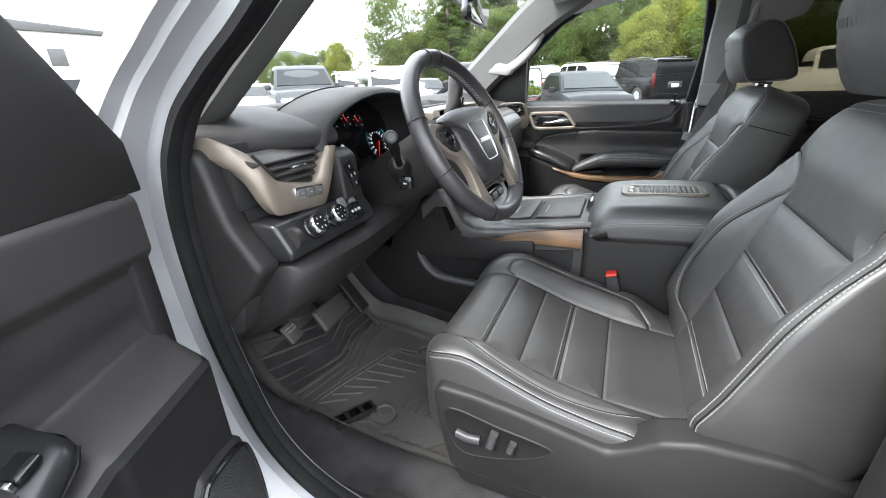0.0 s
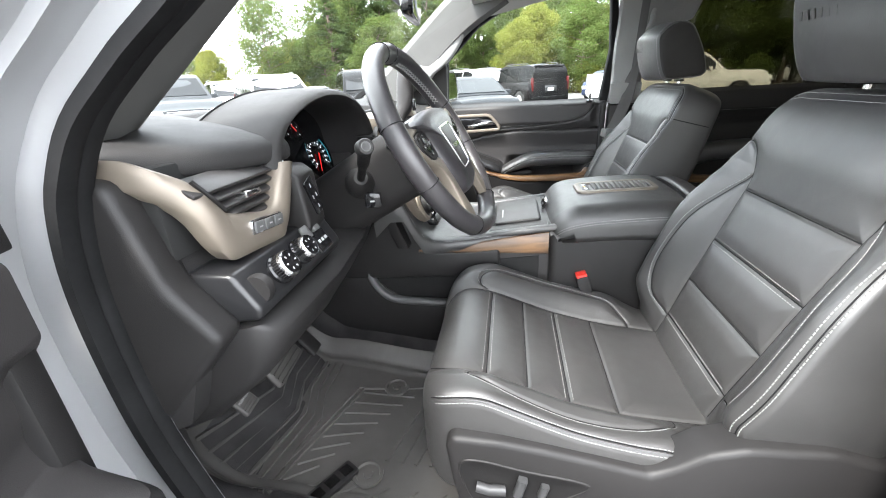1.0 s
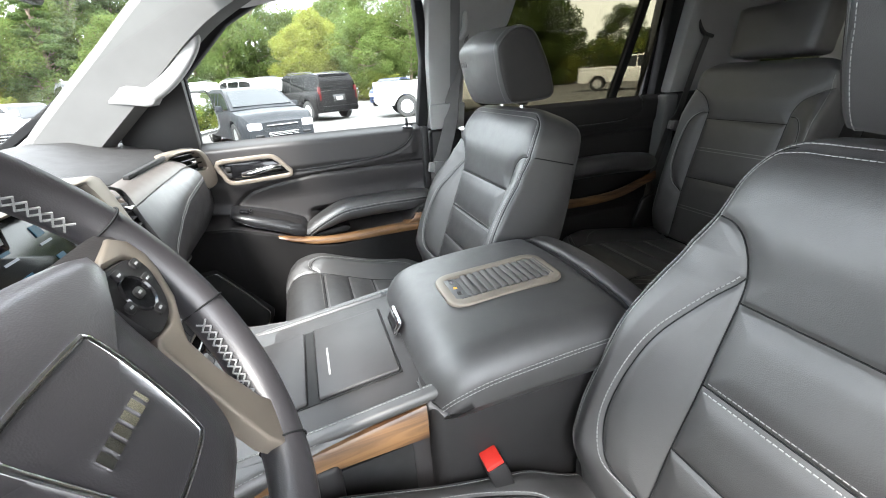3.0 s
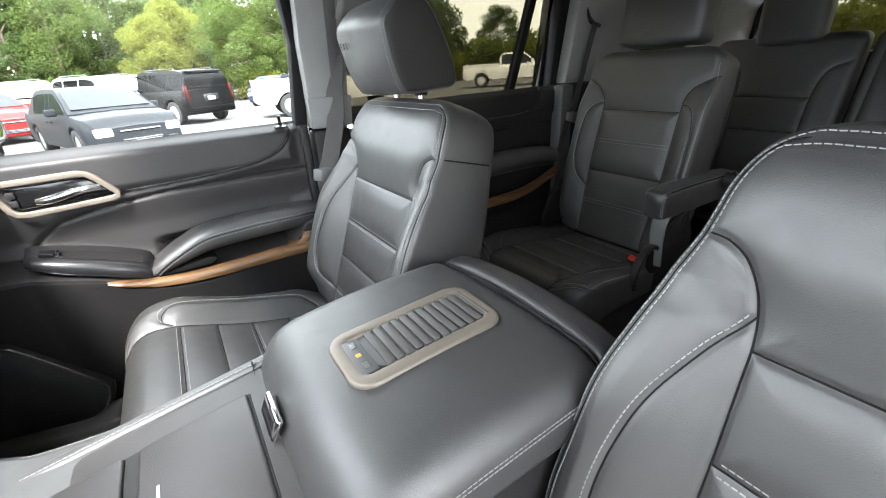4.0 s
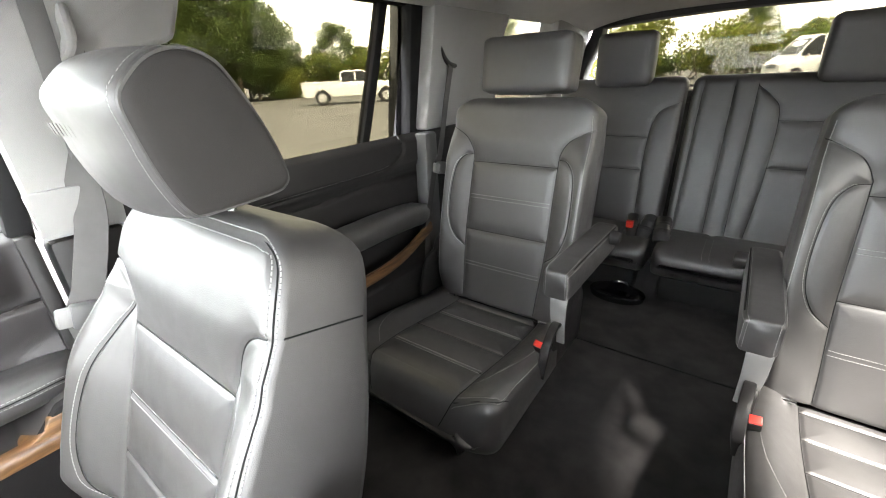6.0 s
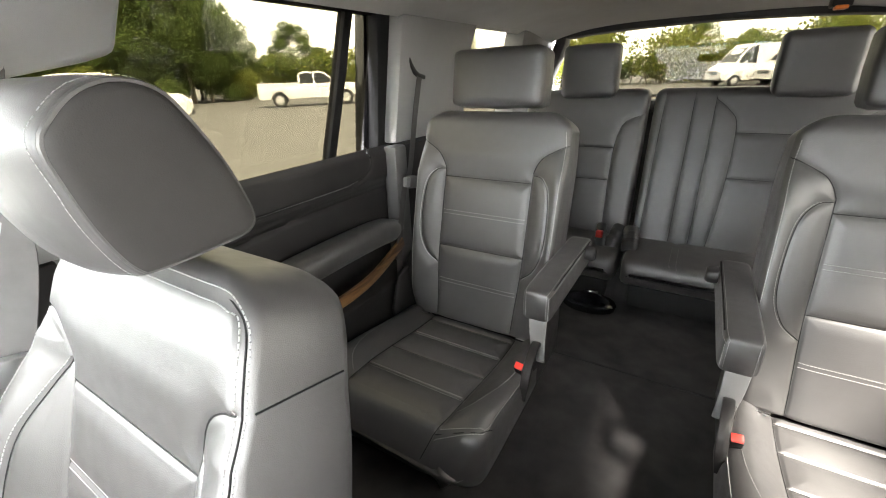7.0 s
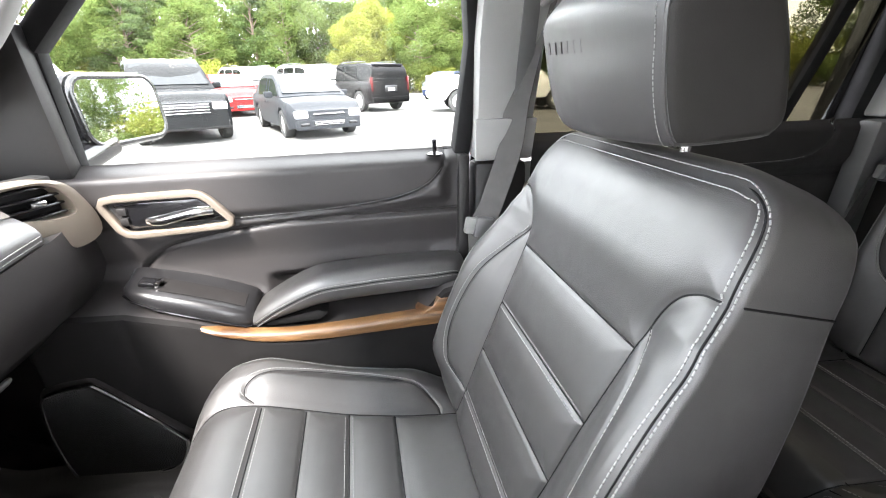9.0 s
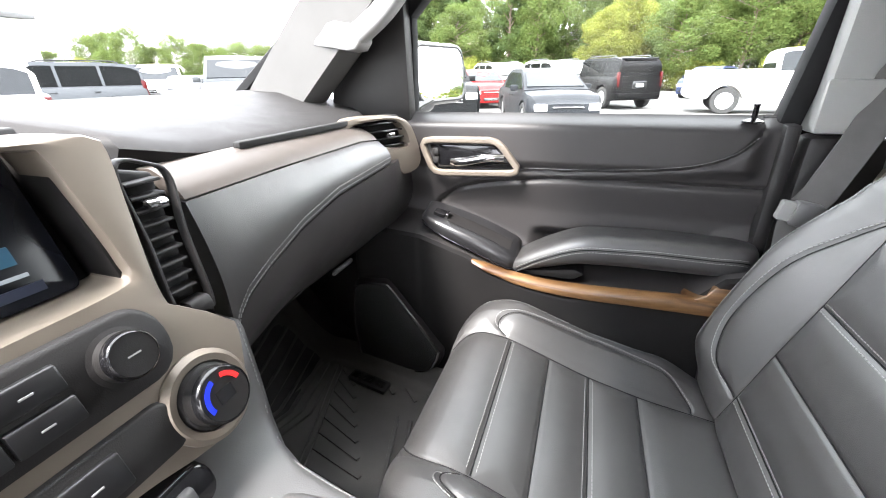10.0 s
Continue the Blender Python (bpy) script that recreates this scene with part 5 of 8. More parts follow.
    part("hinge_loop", sweep(curve([(-k * 0.222, -0.005, 0.22), (-k * 0.232, 0.015, 0.29), (-k * 0.232, -0.02, 0.345), (-k * 0.222, -0.07, 0.35)], 20), rrect(0.018, 0.02, 0.006, 3), (1, 0, 0)), HARD, s)
    part("hinge_loop", sweep(curve([(k * 0.222, -0.005, 0.22), (k * 0.238, 0.02, 0.29), (k * 0.238, -0.01, 0.345), (k * 0.222, -0.07, 0.35)], 20), rrect(0.022, 0.03, 0.008, 3), (1, 0, 0)), HARD, s)
    part("outer_shield", prism([(0.10, 0.07), (0.12, 0.20), (0.08, 0.30), (0.0, 0.32), (-0.05, 0.25), (-0.06, 0.08)], "x", k * 0.235, k * 0.252, 0.01), HARD, s)
    # Near-black block, painted as the shade gap beneath the cushion.
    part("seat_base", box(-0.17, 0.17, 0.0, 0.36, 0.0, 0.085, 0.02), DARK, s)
    bm = frame_to((-k * 0.229, 0.235, 0.232), (0, 1, 0.1), (-k * 0.10, 0.62, 0.78))
    bu = part("buckle", moved(box(-0.010, 0.010, -0.011, 0.011, -0.07, 0.008, 0.003), bm), HARD, s)
    part("release_button", moved(box(-0.008, 0.008, -0.010, 0.010, 0.004, 0.014, 0.002), bm), RED, bu, "red release button")
    for m in (1, -1):
        part("latch_bar", tube([Vector((m * 0.17 - 0.02, 0.055, 0.172)), Vector((m * 0.17 + 0.02, 0.055, 0.172))], 0.004), CHROME, s)
    return s


def third_bench(x0, x1, rests, label):
    cx, w = (x0 + x1) / 2, abs(x1 - x0) / 2 - 0.006
    s = own("third_row_bench", (cx, -1.62, 0.60), label, "bench seat", "third-row seats")
    H = 0.60
    place = lambda a, b, c: (a, -0.06 - b * math.sin(radians(13)) + c, 0.215 + b * math.cos(radians(13)))
    lines = [[(0.64, 0.02), (0.64, 0.97)], [(0.455, 0.02), (0.455, 0.95)], [(0.93, 0.02), (0.90, 0.97)], [(0.46, 0.94), (0.33, 0.87), (0.25, 0.77), (0.25, 0.40), (0.30, 0.02)], [(-0.62, 0.02), (-0.60, 0.70), (-0.70, 0.86), (-0.98, 0.93)], [(-0.60, 0.74), (0.25, 0.74)], [(-0.60, 0.47), (0.25, 0.47)]] if w > 0.3 else [[(0.45, 0.0), (0.45, 0.70), (0.60, 0.80), (0.98, 0.88)], [(-0.6, 0.0), (-0.62, 0.7), (-0.98, 0.85)], [(-0.6, 0.62), (0.45, 0.62)], [(-0.6, 0.40), (0.45, 0.40)]]
    pad = Pad(H, lambda v: w + 0 * np.asarray(v), lambda u, v: 0.012 * np.sin(np.asarray(v) * math.pi) + 0.01 * np.sin(np.asarray(v) * 0), lambda v: 0.09 + 0 * np.asarray(v), place, lines, edge=0.022, end=0.03, wide=0.0036, depth=0.003, nu=170, nv=130, puff=0.003, swell=0.014)
    pad.cords(part("backrest", pad.geo(), LEATHER, s, smooth=180))
    cu = Pad(0.34, lambda v: w + 0 * np.asarray(v), lambda u, v: 0.215 + 0.02 * np.sin(np.asarray(v) * math.pi), lambda v: -0.11 + 0 * np.asarray(v),
             lambda a, b, c: (a, b - 0.17, c), [[(u, 0), (u, 1)] for u in (-0.55, 0.55)], edge=0.025, end=0.04, nu=40, nv=24)
    c = part("cushion", cu.geo(), LEATHER, s, smooth=180)
    for line in [[(u + d, 0.5), (u + d, 0.97)] for u in (-0.55, 0.55) for d in (-0.03, 0.03)]:
        part("stitching", cu.stitches([line]), THREAD, c, "pale stitching")
    for rx in rests:
        h = part("headrest", moved(soft_box(0.218, 0.085, 0.200, 0.020, 5, 0.005), Matrix.Translation((rx - cx, -0.20, 0.770))), LEATHER, s, smooth=180)
        for m in (1, -1):
            part("headrest_post", tube([Vector((rx - cx + m * 0.06, -0.20, 0.71)), Vector((rx - cx + m * 0.06, -0.20, 0.78))], 0.006), CHROME, h)
    # Shade below the bench, drawn as a near-black box.
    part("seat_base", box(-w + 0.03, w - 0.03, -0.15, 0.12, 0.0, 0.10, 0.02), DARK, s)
    return s


def seat_belt(pts, label, tongue=None, hook=None, group="seat belts", face=(0.92, -0.40, 0), guide=None, wide=0.046):
    b = thing("seat_belt", pts[-1], label, "seat belt", group)
    part("webbing", sweep(curve(pts, 40), rrect(wide, 0.0022, 0.001, 1), face), BELT, b)
    if tongue:
        m = frame_to(tongue, (0, 1, 0.2), (-1, 0, 0))
        part("tongue", moved(box(-0.03, 0.03, -0.016, 0.016, -0.004, 0.012, 0.004), m), BRACKET, b, "metal latch tongue")
        part("tongue_grip", moved(box(-0.028, 0.012, -0.02, 0.02, -0.006, 0.016, 0.005), m), GREYPLASTIC, b)
    if hook:
        part("belt_guide", sweep(curve(hook, 16), rrect(0.014, 0.03, 0.006, 2), (1, 0, 0)), guide or HARD, b)
    return b


# ---- dashboard, wheel, console ----
def ring_plate(outer, inner, thick, n=72, bev=0.004):
    """A bezel between two closed outlines drawn in xz, its face towards -y."""
    o, i = curve([(a, 0, b) for a, b in outer], 420, True), curve([(a, 0, b) for a, b in inner], 420, True)
    c = sum(i, Vector()) / len(i)
    turn = np.linspace(-math.pi, math.pi, n + 1)[:-1]

    def fan(pts):
        a = np.array([math.atan2(p.z - c.z, p.x - c.x) for p in pts])
        r = np.array([(p - c).length for p in pts])
        k = np.argsort(a)
        rr = np.interp(turn, a[k], r[k], period=2 * math.pi)
        return [c + Vector((math.cos(t) * q, 0, math.sin(t) * q)) for t, q in zip(turn, rr)]

    o, i = fan(o), fan(i)
    off = lambda pts, f, y: [p.lerp(c, f) + Vector((0, y, 0)) for p in pts]
    mid = [p.lerp(q, 0.5) + Vector((0, -0.002, 0)) for p, q in zip(o, i)]
    return loft([off(o, 0, thick), off(o, 0, bev), off(o, 0.012, 0), mid, off(i, -0.02, 0), off(i, 0, bev), off(i, 0, thick)], closed=True)


def dashboard():
    d = thing("dashboard", (0, 0.95, 0.93), "black soft dashboard with champagne trim, air vents and stitched leather", "dashboard")
    loops = []
    for x in np.linspace(-0.815, 0.815, 60):
        c = float(sm(0.34, 0.20, abs(x)))                      # middle section
        p = float(sm(0.0, 0.3, x))                             # passenger's half
        e = float(sm(0.70, 0.815, abs(x)))
        lip = 1.262 + 0.022 * c - 0.004 * p
        k = max(float(sm(-0.65, -0.62, x)) * float(sm(-0.17, -0.20, x)), float(sm(0.235, 0.205, abs(x))))   # hollows for gauges and stack
        w = float(sm(-0.78, -0.55, x)) * float(sm(-0.10, -0.30, x))
        y0 = 0.792 + 0.06 * e + 0.10 * k - 0.035 * p * (1 - k)
        g = 0.034 * float(sm(-0.52, -0.58, x))
        loop = [(1.36, 1.16), (1.33, 1.245), (1.22, 1.285), (1.05, 1.310 + 0.018 * w - g * 0.5), (0.96, 1.306 + 0.02 * w - g), (max(0.87, y0 + 0.03), lip + 0.022 - g), (y0 + 0.012, lip + 0.008 - g), (y0, lip - 0.004 - g), (y0 + 0.010, lip - 0.020 - g),
                (0.782 + 0.11 * k, 1.20), (0.772 + 0.12 * k, 1.12), (0.775 + 0.12 * k, 1.05), (0.80 + 0.08 * k, 0.985), (0.90, 0.935), (1.05, 0.92), (1.36, 0.93)]
        loops.append([(x, a, b) for a, b in loop])
    part("dash_pad", loft(loops), DASHTOP, d, smooth=60)
    # passenger side: upper strip, leather panel, lower lid
    def band(xs, top, low, yt, yl, bulge, name, material, t=0.02, parent=d, label=""):
        lps = []
        for x in xs:
            zt, zl, a, b = top(x), low(x), yt(x), yl(x)
            pts = []
            for q in np.linspace(0, 1, 9):
                pts.append((x, a + (b - a) * q - bulge * math.sin(math.pi * q), zt + (zl - zt) * q))
            pts = [(x, pts[0][1] + t, pts[0][2])] + pts + [(x, pts[-1][1] + t, pts[-1][2])]
            lps.append(pts)
        n, m = len(lps), len(lps[0])
        vs = [v for lp in lps for v in lp]
        fs = [[i * m + j, i * m + j + 1, (i + 1) * m + j + 1, (i + 1) * m + j] for i in range(n - 1) for j in range(m - 1)]
        fs += [list(range(m)), list(range((n - 1) * m, n * m))[::-1]]
        return part(name, (vs, fs), material, parent, label, smooth=50)

    f = lambda xs, ys: (lambda x: float(np.interp(x, xs, ys)))
    xs = np.linspace(0.285, 0.66, 40)
    stz = f([0.235, 0.25, 0.27, 0.31, 0.38, 0.47, 0.66], [1.05, 1.085, 1.105, 1.124, 1.150, 1.170, 1.183])
    top2 = f([0.25, 0.4, 0.6, 0.70], [1.222, 1.226, 1.228, 1.218])
    band(np.linspace(0.245, 0.655, 30), lambda x: top2(x) + 0.030 - 0.006 * float(sm(0.3, 0.6, x)), lambda x: top2(x) + 0.002, lambda x: 0.742, lambda x: 0.706, 0.006, "champagne_strip", BEIGE_DIM, label="champagne metallic strip in a shaded tone")
    lp = band(np.linspace(0.243, 0.655, 44), top2, stz, lambda x: 0.704, lambda x: 0.680, 0.010, "leather_panel", LEATHER, label="stitched black leather panel")
    for off in (0.006, 0.013):
        part("stitching", threads([Vector((x, 0.6765, stz(x) + off)) for x in np.linspace(0.246, 0.653, 70)], 0.006, 0.0042), THREAD, lp, "pale double stitching")
    band(np.linspace(0.240, 0.815, 44), lambda x: stz(x) - 0.004, lambda x: 1.035 - 0.03 * float(sm(0.40, 0.25, x)), lambda x: 0.682 + 0.03 * float(sm(0.66, 0.8, x)), lambda x: 0.722, 0.016, "lower_pad", SOFT)
    band(np.linspace(0.240, 0.815, 30), lambda x: 1.033 - 0.03 * float(sm(0.40, 0.25, x)), lambda x: 0.935, lambda x: 0.73, lambda x: 0.85, 0.006, "under_pad", HARD)
    gl = part("glovebox_seam", tube(curve([(0.262, 0.722, 1.030), (0.30, 0.728, 1.022), (0.45, 0.734, 1.027), (0.60, 0.736, 1.034), (0.74, 0.737, 1.038), (0.80, 0.74, 1.02)], 40), 0.002, 6), DARK, d)
    part("glovebox_latch", moved(box(-0.03, 0.03, -0.008, 0.008, 0, 0.008, 0.004), frame_to((0.56, 0.752, 1.003), (1, 0, 0), (0, -0.72, -0.69))), GREYPLASTIC, d, "grey glovebox latch")
    # outer passenger vent
    vent = part("vent_bezel", moved(ring_plate([(-0.10, 0.035), (0.0, 0.038), (0.045, 0.026), (0.068, -0.005), (0.082, -0.050), (0.07, -0.074), (0.03, -0.080), (0.012, -0.062), (-0.04, -0.036), (-0.10, -0.010)],
                                               [(-0.085, 0.026), (-0.01, 0.031), (0.025, 0.024), (0.042, 0.005), (0.050, -0.016), (0.045, -0.025), (0.02, -0.025), (-0.01, -0.020), (-0.045, -0.010), (-0.085, 0.004)], 0.03), Matrix.Translation((0.70, 0.700, 1.225)) @ Matrix.Rotation(radians(-24), 4, "Z")), BEIGE, d, "champagne vent bezel")
    inside = Matrix.Translation((0.70, 0.715, 1.225)) @ Matrix.Rotation(radians(-24), 4, "Z")
    part("vent_throat", moved(box(-0.075, 0.055, 0.012, 0.05, -0.03, 0.036, 0.004), inside), DARK, vent)
    for k in range(4):
        part("slat", moved(box(-0.065 + 0.016 * (3 - k), 0.05, -0.006, 0.016, -0.021 + k * 0.0145, -0.017 + k * 0.0145, 0.0015), inside), GLOSS, vent)
    part("vent_tab", moved(box(0.0, 0.022, -0.012, 0.0, -0.002, 0.006, 0.002), inside), CHROME, vent)
    long = part("defrost_slot", box(0.36, 0.635, 0.738, 0.75, 1.252, 1.262, 0.003), DARK, d)
    # driver side: champagne vent frame
    O = [(-0.808, 0.86, 1.282), (-0.802, 0.795, 1.272), (-0.792, 0.762, 1.255), (-0.785, 0.742, 1.235), (-0.776, 0.733, 1.205), (-0.765, 0.730, 1.186), (-0.752, 0.730, 1.179), (-0.70, 0.731, 1.173), (-0.664, 0.729, 1.168), (-0.648, 0.727, 1.173), (-0.630, 0.724, 1.210), (-0.606, 0.724, 1.264)]
    I = [(-0.808, 0.86, 1.300), (-0.800, 0.80, 1.303), (-0.786, 0.772, 1.290), (-0.772, 0.745, 1.272), (-0.758, 0.735, 1.248), (-0.748, 0.733, 1.234), (-0.71, 0.733, 1.222), (-0.672, 0.732, 1.214), (-0.659, 0.731, 1.221), (-0.648, 0.729, 1.240), (-0.630, 0.729, 1.268)]
    o2, i2 = curve(O, 60), curve(I, 60)
    back = Vector((0.004, 0.022, 0))
    lps = []
    for p, q in zip(o2, i2):
        lps.append([p + back, p, p.lerp(q, 0.12) + Vector((0, -0.005, 0.001)), p.lerp(q, 0.5) + Vector((0, -0.008, 0.002)), p.lerp(q, 0.88) + Vector((0, -0.005, 0.001)), q, q + back])
    fb = part("vent_bezel", loft(lps), BEIGE, d, "champagne vent bezel", smooth=50)
    part("vent_throat", box(-0.79, -0.63, 0.775, 0.80, 1.19, 1.292, 0.004), DARK, fb)
    for k in range(5):
        z = 1.222 + 0.0115 * k
        xl, xr = -0.764 - 0.005 * k, -0.656 + 0.006 * k
        m = Matrix.Translation(((xl + xr) / 2, 0.752, z)) @ Matrix.Rotation(radians(28), 4, "X")
        part("slat", moved(box(-(xr - xl) / 2, (xr - xl) / 2, -0.018, 0.014, -0.0026, 0.0026, 0.002), m), SOFT, fb)
    part("vent_tab", box(-0.712, -0.682, 0.727, 0.745, 1.240, 1.249, 0.003), CHROME, fb)
    part("vent_wheel", sweep(curve([(-0.776, 0.742, 1.276), (-0.764, 0.732, 1.255), (-0.752, 0.729, 1.238)], 12), rrect(0.004, 0.006, 0.0015, 2), (0, 1, 0)), HARD, fb)
    lbm = Matrix.Translation((-0.690, 0.724, 1.203)) @ Matrix.Rotation(radians(6), 4, "Y")
    lb = part("lamp_button", moved(box(-0.034, 0.034, -0.003, 0.008, -0.009, 0.009, 0.003), lbm), CHROME, fb, "chrome framed button strip")
    for q in (-0.021, 0.0, 0.021):
        part("button_key", moved(box(q - 0.0095, q + 0.0095, -0.0055, 0.0, -0.0068, 0.0068, 0.0015), lbm), GREYPLASTIC, lb)
        part("key_mark", moved(box(q - 0.003, q + 0.003, -0.0059, -0.0054, -0.0008, 0.0008, 0), lbm), LEGEND, lb)
    part("top_shelf", prism([(-0.785, 0.82), (-0.61, 0.76), (-0.60, 0.80), (-0.78, 0.88)], "z", 1.258, 1.266, 0.002), SOFT, fb)
    gr = part("side_grille", prism([(-0.790, 0.795), (-0.722, 0.768), (-0.706, 0.782), (-0.776, 0.815)], "z", 1.272, 1.2745, 0.001), DARK, fb)
    for k in range(6):
        f3 = k / 5
        part("grille_fin", tube([Vector((-0.782 + 0.064 * f3, 0.797 - 0.024 * f3, 1.2755)), Vector((-0.770 + 0.064 * f3, 0.811 - 0.024 * f3, 1.2755))], 0.0015, 4), HARD, gr)
    sb = part("switch_block", prism([(0.726, 1.258), (0.710, 1.246), (0.703, 1.17), (0.714, 1.155), (0.76, 1.155), (0.76, 1.258)], "x", -0.619, -0.566, 0.006, 3), HARD, d)
    plm = frame_to((-0.592, 0.7065, 1.212), (0.35, 0, -0.94), (0, -0.996, 0.09))
    sp2 = part("switch_plate", moved(plate(rrect(0.056, 0.024, 0.003), 0.003), plm), GLOSS, sb)
    for dx, dy in ((-0.017, 0), (0.0, -0.005), (0.002, 0.006), (0.018, 0.0)):
        part("switch_mark", moved(box(dx - 0.003, dx + 0.003, dy - 0.0012, dy + 0.0012, 0.003, 0.0036, 0), plm), LEGEND, sp2)
    part("end_cap", prism([(0.86, 1.29), (0.80, 1.285), (0.77, 1.17), (0.72, 1.11), (0.88, 0.93), (1.0, 0.90), (1.2, 1.0), (1.2, 1.25)], "x", -0.822, -0.775, 0.012, 3), HARD, d)
    part("end_cap", prism([(0.86, 1.25), (0.80, 1.24), (0.77, 1.10), (0.80, 1.0), (0.88, 0.93), (1.0, 0.90), (1.2, 1.0), (1.2, 1.25)], "x", 0.77, 0.822, 0.012, 3), HARD, d)
    # raised pad over the vent
    plan = [(-0.795, 0.815), (-0.762, 0.782), (-0.70, 0.754), (-0.625, 0.733), (-0.578, 0.736), (-0.550, 0.80), (-0.530, 0.90), (-0.528, 0.965), (-0.60, 0.985), (-0.70, 0.965), (-0.775, 0.905), (-0.80, 0.855)]
    ol = curve([(a, b, 0) for a, b in plan], 60, True)
    mid = sum(ol, Vector()) / 60
    pod = []
    for f, h in ((0.965, 0.0), (0.995, 0.004), (1.0, 0.010), (0.99, 0.017), (0.955, 0.023), (0.85, 0.028), (0.5, 0.033), (0.06, 0.034)):
        pod.append([(q.x, q.y, 1.268 + 0.15 * (q.y - 0.74) + h * 1.15) for q in [mid + (p - mid) * f for p in ol]])
    part("side_pod", loft(pod), DASHTOP, d, smooth=70)
    # lower switch panel and knee pad
    sw = prism([(0.722, 1.172), (0.694, 1.128), (0.698, 1.114), (0.76, 1.106), (0.78, 1.172)], "x", -0.782, -0.545, 0.007, 3)
    sp = part("switch_panel", sw, SATIN, d)
    nrm = Vector((0, -0.845, 0.535))
    for x, y, z, r in ((-0.718, 0.703, 1.150, 0.0175), (-0.664, 0.703, 1.151, 0.0165)):
        k = part("knob", lathe([(r * 1.12, 0), (r * 1.12, 0.004), (r, 0.006), (r * 0.93, 0.02), (r * 0.80, 0.022), (0.001, 0.022)], 28, frame_to((x, y, z), (1, 0, 0), nrm)), GLOSS, sp, "round rotary knob")
        part("knob_ring", lathe([(r * 1.02, 0.016), (r * 0.97, 0.021), (r * 0.90, 0.0225), (r * 0.90, 0.016)], 28, frame_to((x, y, z), (1, 0, 0), nrm)), CHROME, k, "chrome rim")
        for a in range(0, 360, 60):
            part("knob_mark", moved(box(-r * 0.09, r * 0.09, -r * 0.05, r * 0.05, 0, 0.0004, 0), frame_to(Vector((x, y, z)) + nrm * 0.0222, (1, 0, 0), nrm) @ Matrix.Rotation(radians(a), 4, "Z") @ Matrix.Translation((r * 0.52, 0, 0))), LEGEND, k)
        g = ([], [])
        for a in range(0, 360, 12):
            g = join(g, moved(box(-0.0006, 0.0006, -0.0004, 0.0004, 0.007, 0.019, 0), frame_to((x, y, z), (1, 0, 0), nrm) @ Matrix.Rotation(radians(a), 4, "Z") @ Matrix.Translation((r * 0.975, 0, 0))))
        part("knurling", g, HARD, k)
    part("thumb_wheel", lathe([(0.006, -0.006), (0.017, -0.006), (0.018, 0), (0.017, 0.006), (0.006, 0.006)], 24, frame_to((-0.760, 0.706, 1.146), (0, 0, 1), (1, 0, 0))), HARD, sp)
    for x, z in ((-0.628, 1.176), (-0.604, 1.180)):
        part("button", moved(box(-0.008, 0.008, -0.010, 0.010, 0, 0.008, 0.002), frame_to((x, 0.712, z - 0.012), (1, 0, 0), nrm)), GREYPLASTIC, sp)
    cl = part("trip_switch", moved(box(-0.02, 0.02, -0.016, 0.016, 0, 0.006, 0.003), frame_to((-0.608, 0.700, 1.146), (1, 0, 0), nrm)), GLOSS, sp)
    for mark in bar_text([0.6, 0.6, 0.8], 0.026, 0.005, frame_to(Vector((-0.608, 0.700, 1.146)) + nrm * 0.0065, (1, 0, 0), nrm)):
        part("button_mark", mark, LEGEND, cl)
    kn = [[(x, a + dx, b) for a, b in ((0.70, 1.105), (0.685, 1.09), (0.715, 1.03), (0.80, 0.955), (0.86, 0.925), (0.90, 0.935), (0.86, 1.0), (0.80, 1.10))]
          for x, dx in ((-0.785, 0.02), (-0.77, 0.0), (-0.6, -0.005), (-0.45, 0.01), (-0.30, 0.03), (-0.18, 0.06), (-0.17, 0.09))]
    part("knee_pad", loft(kn), HARD, d, smooth=60)
    # instrument hood and gauges
    arch = [(-0.645, 1.262), (-0.632, 1.292), (-0.585, 1.325), (-0.50, 1.350), (-0.40, 1.360), (-0.30, 1.350), (-0.225, 1.315), (-0.193, 1.27), (-0.188, 1.22)]
    a_out = curve([(a, 0, b) for a, b in arch], 50)
    mid = Vector((-0.42, 0, 1.20))
    rows = []
    for y, f2 in ((1.06, 0.26), (0.96, 0.05), (0.86, 0.0), (0.765, 0.0), (0.742, 0.014), (0.728, 0.045), (0.725, 0.085), (0.732, 0.12), (0.752, 0.14), (0.87, 0.15)):
        rows.append([p.lerp(mid, f2) + Vector((0, y + (0.012 * (1 - (2 * i / 49 - 1) ** 2) if y < 0.8 else 0), -0.04 * float(sm(0.85, 1.02, y)))) for i, p in enumerate(a_out)])
    n = 50
    vs = [v for r in rows for v in r]
    fs = [[i * n + j, i * n + j + 1, (i + 1) * n + j + 1, (i + 1) * n + j] for i in range(len(rows) - 1) for j in range(n - 1)]
    hood = part("instrument_hood", (vs, fs), DASHTOP, d, smooth=70)
    seam = [v + Vector((0, 0, 0.001)) for v in rows[2]]
    part("hood_seam", tube(seam, 0.0014, 5), SEAL, hood)
    cluster(d)
    # upper pad edge in the middle
    part("speaker_bump", moved(soft_box(0.20, 0.12, 0.02, 0.008, 3), Matrix.Translation((0.02, 0.98, 1.30))), HARD, d)
    return d


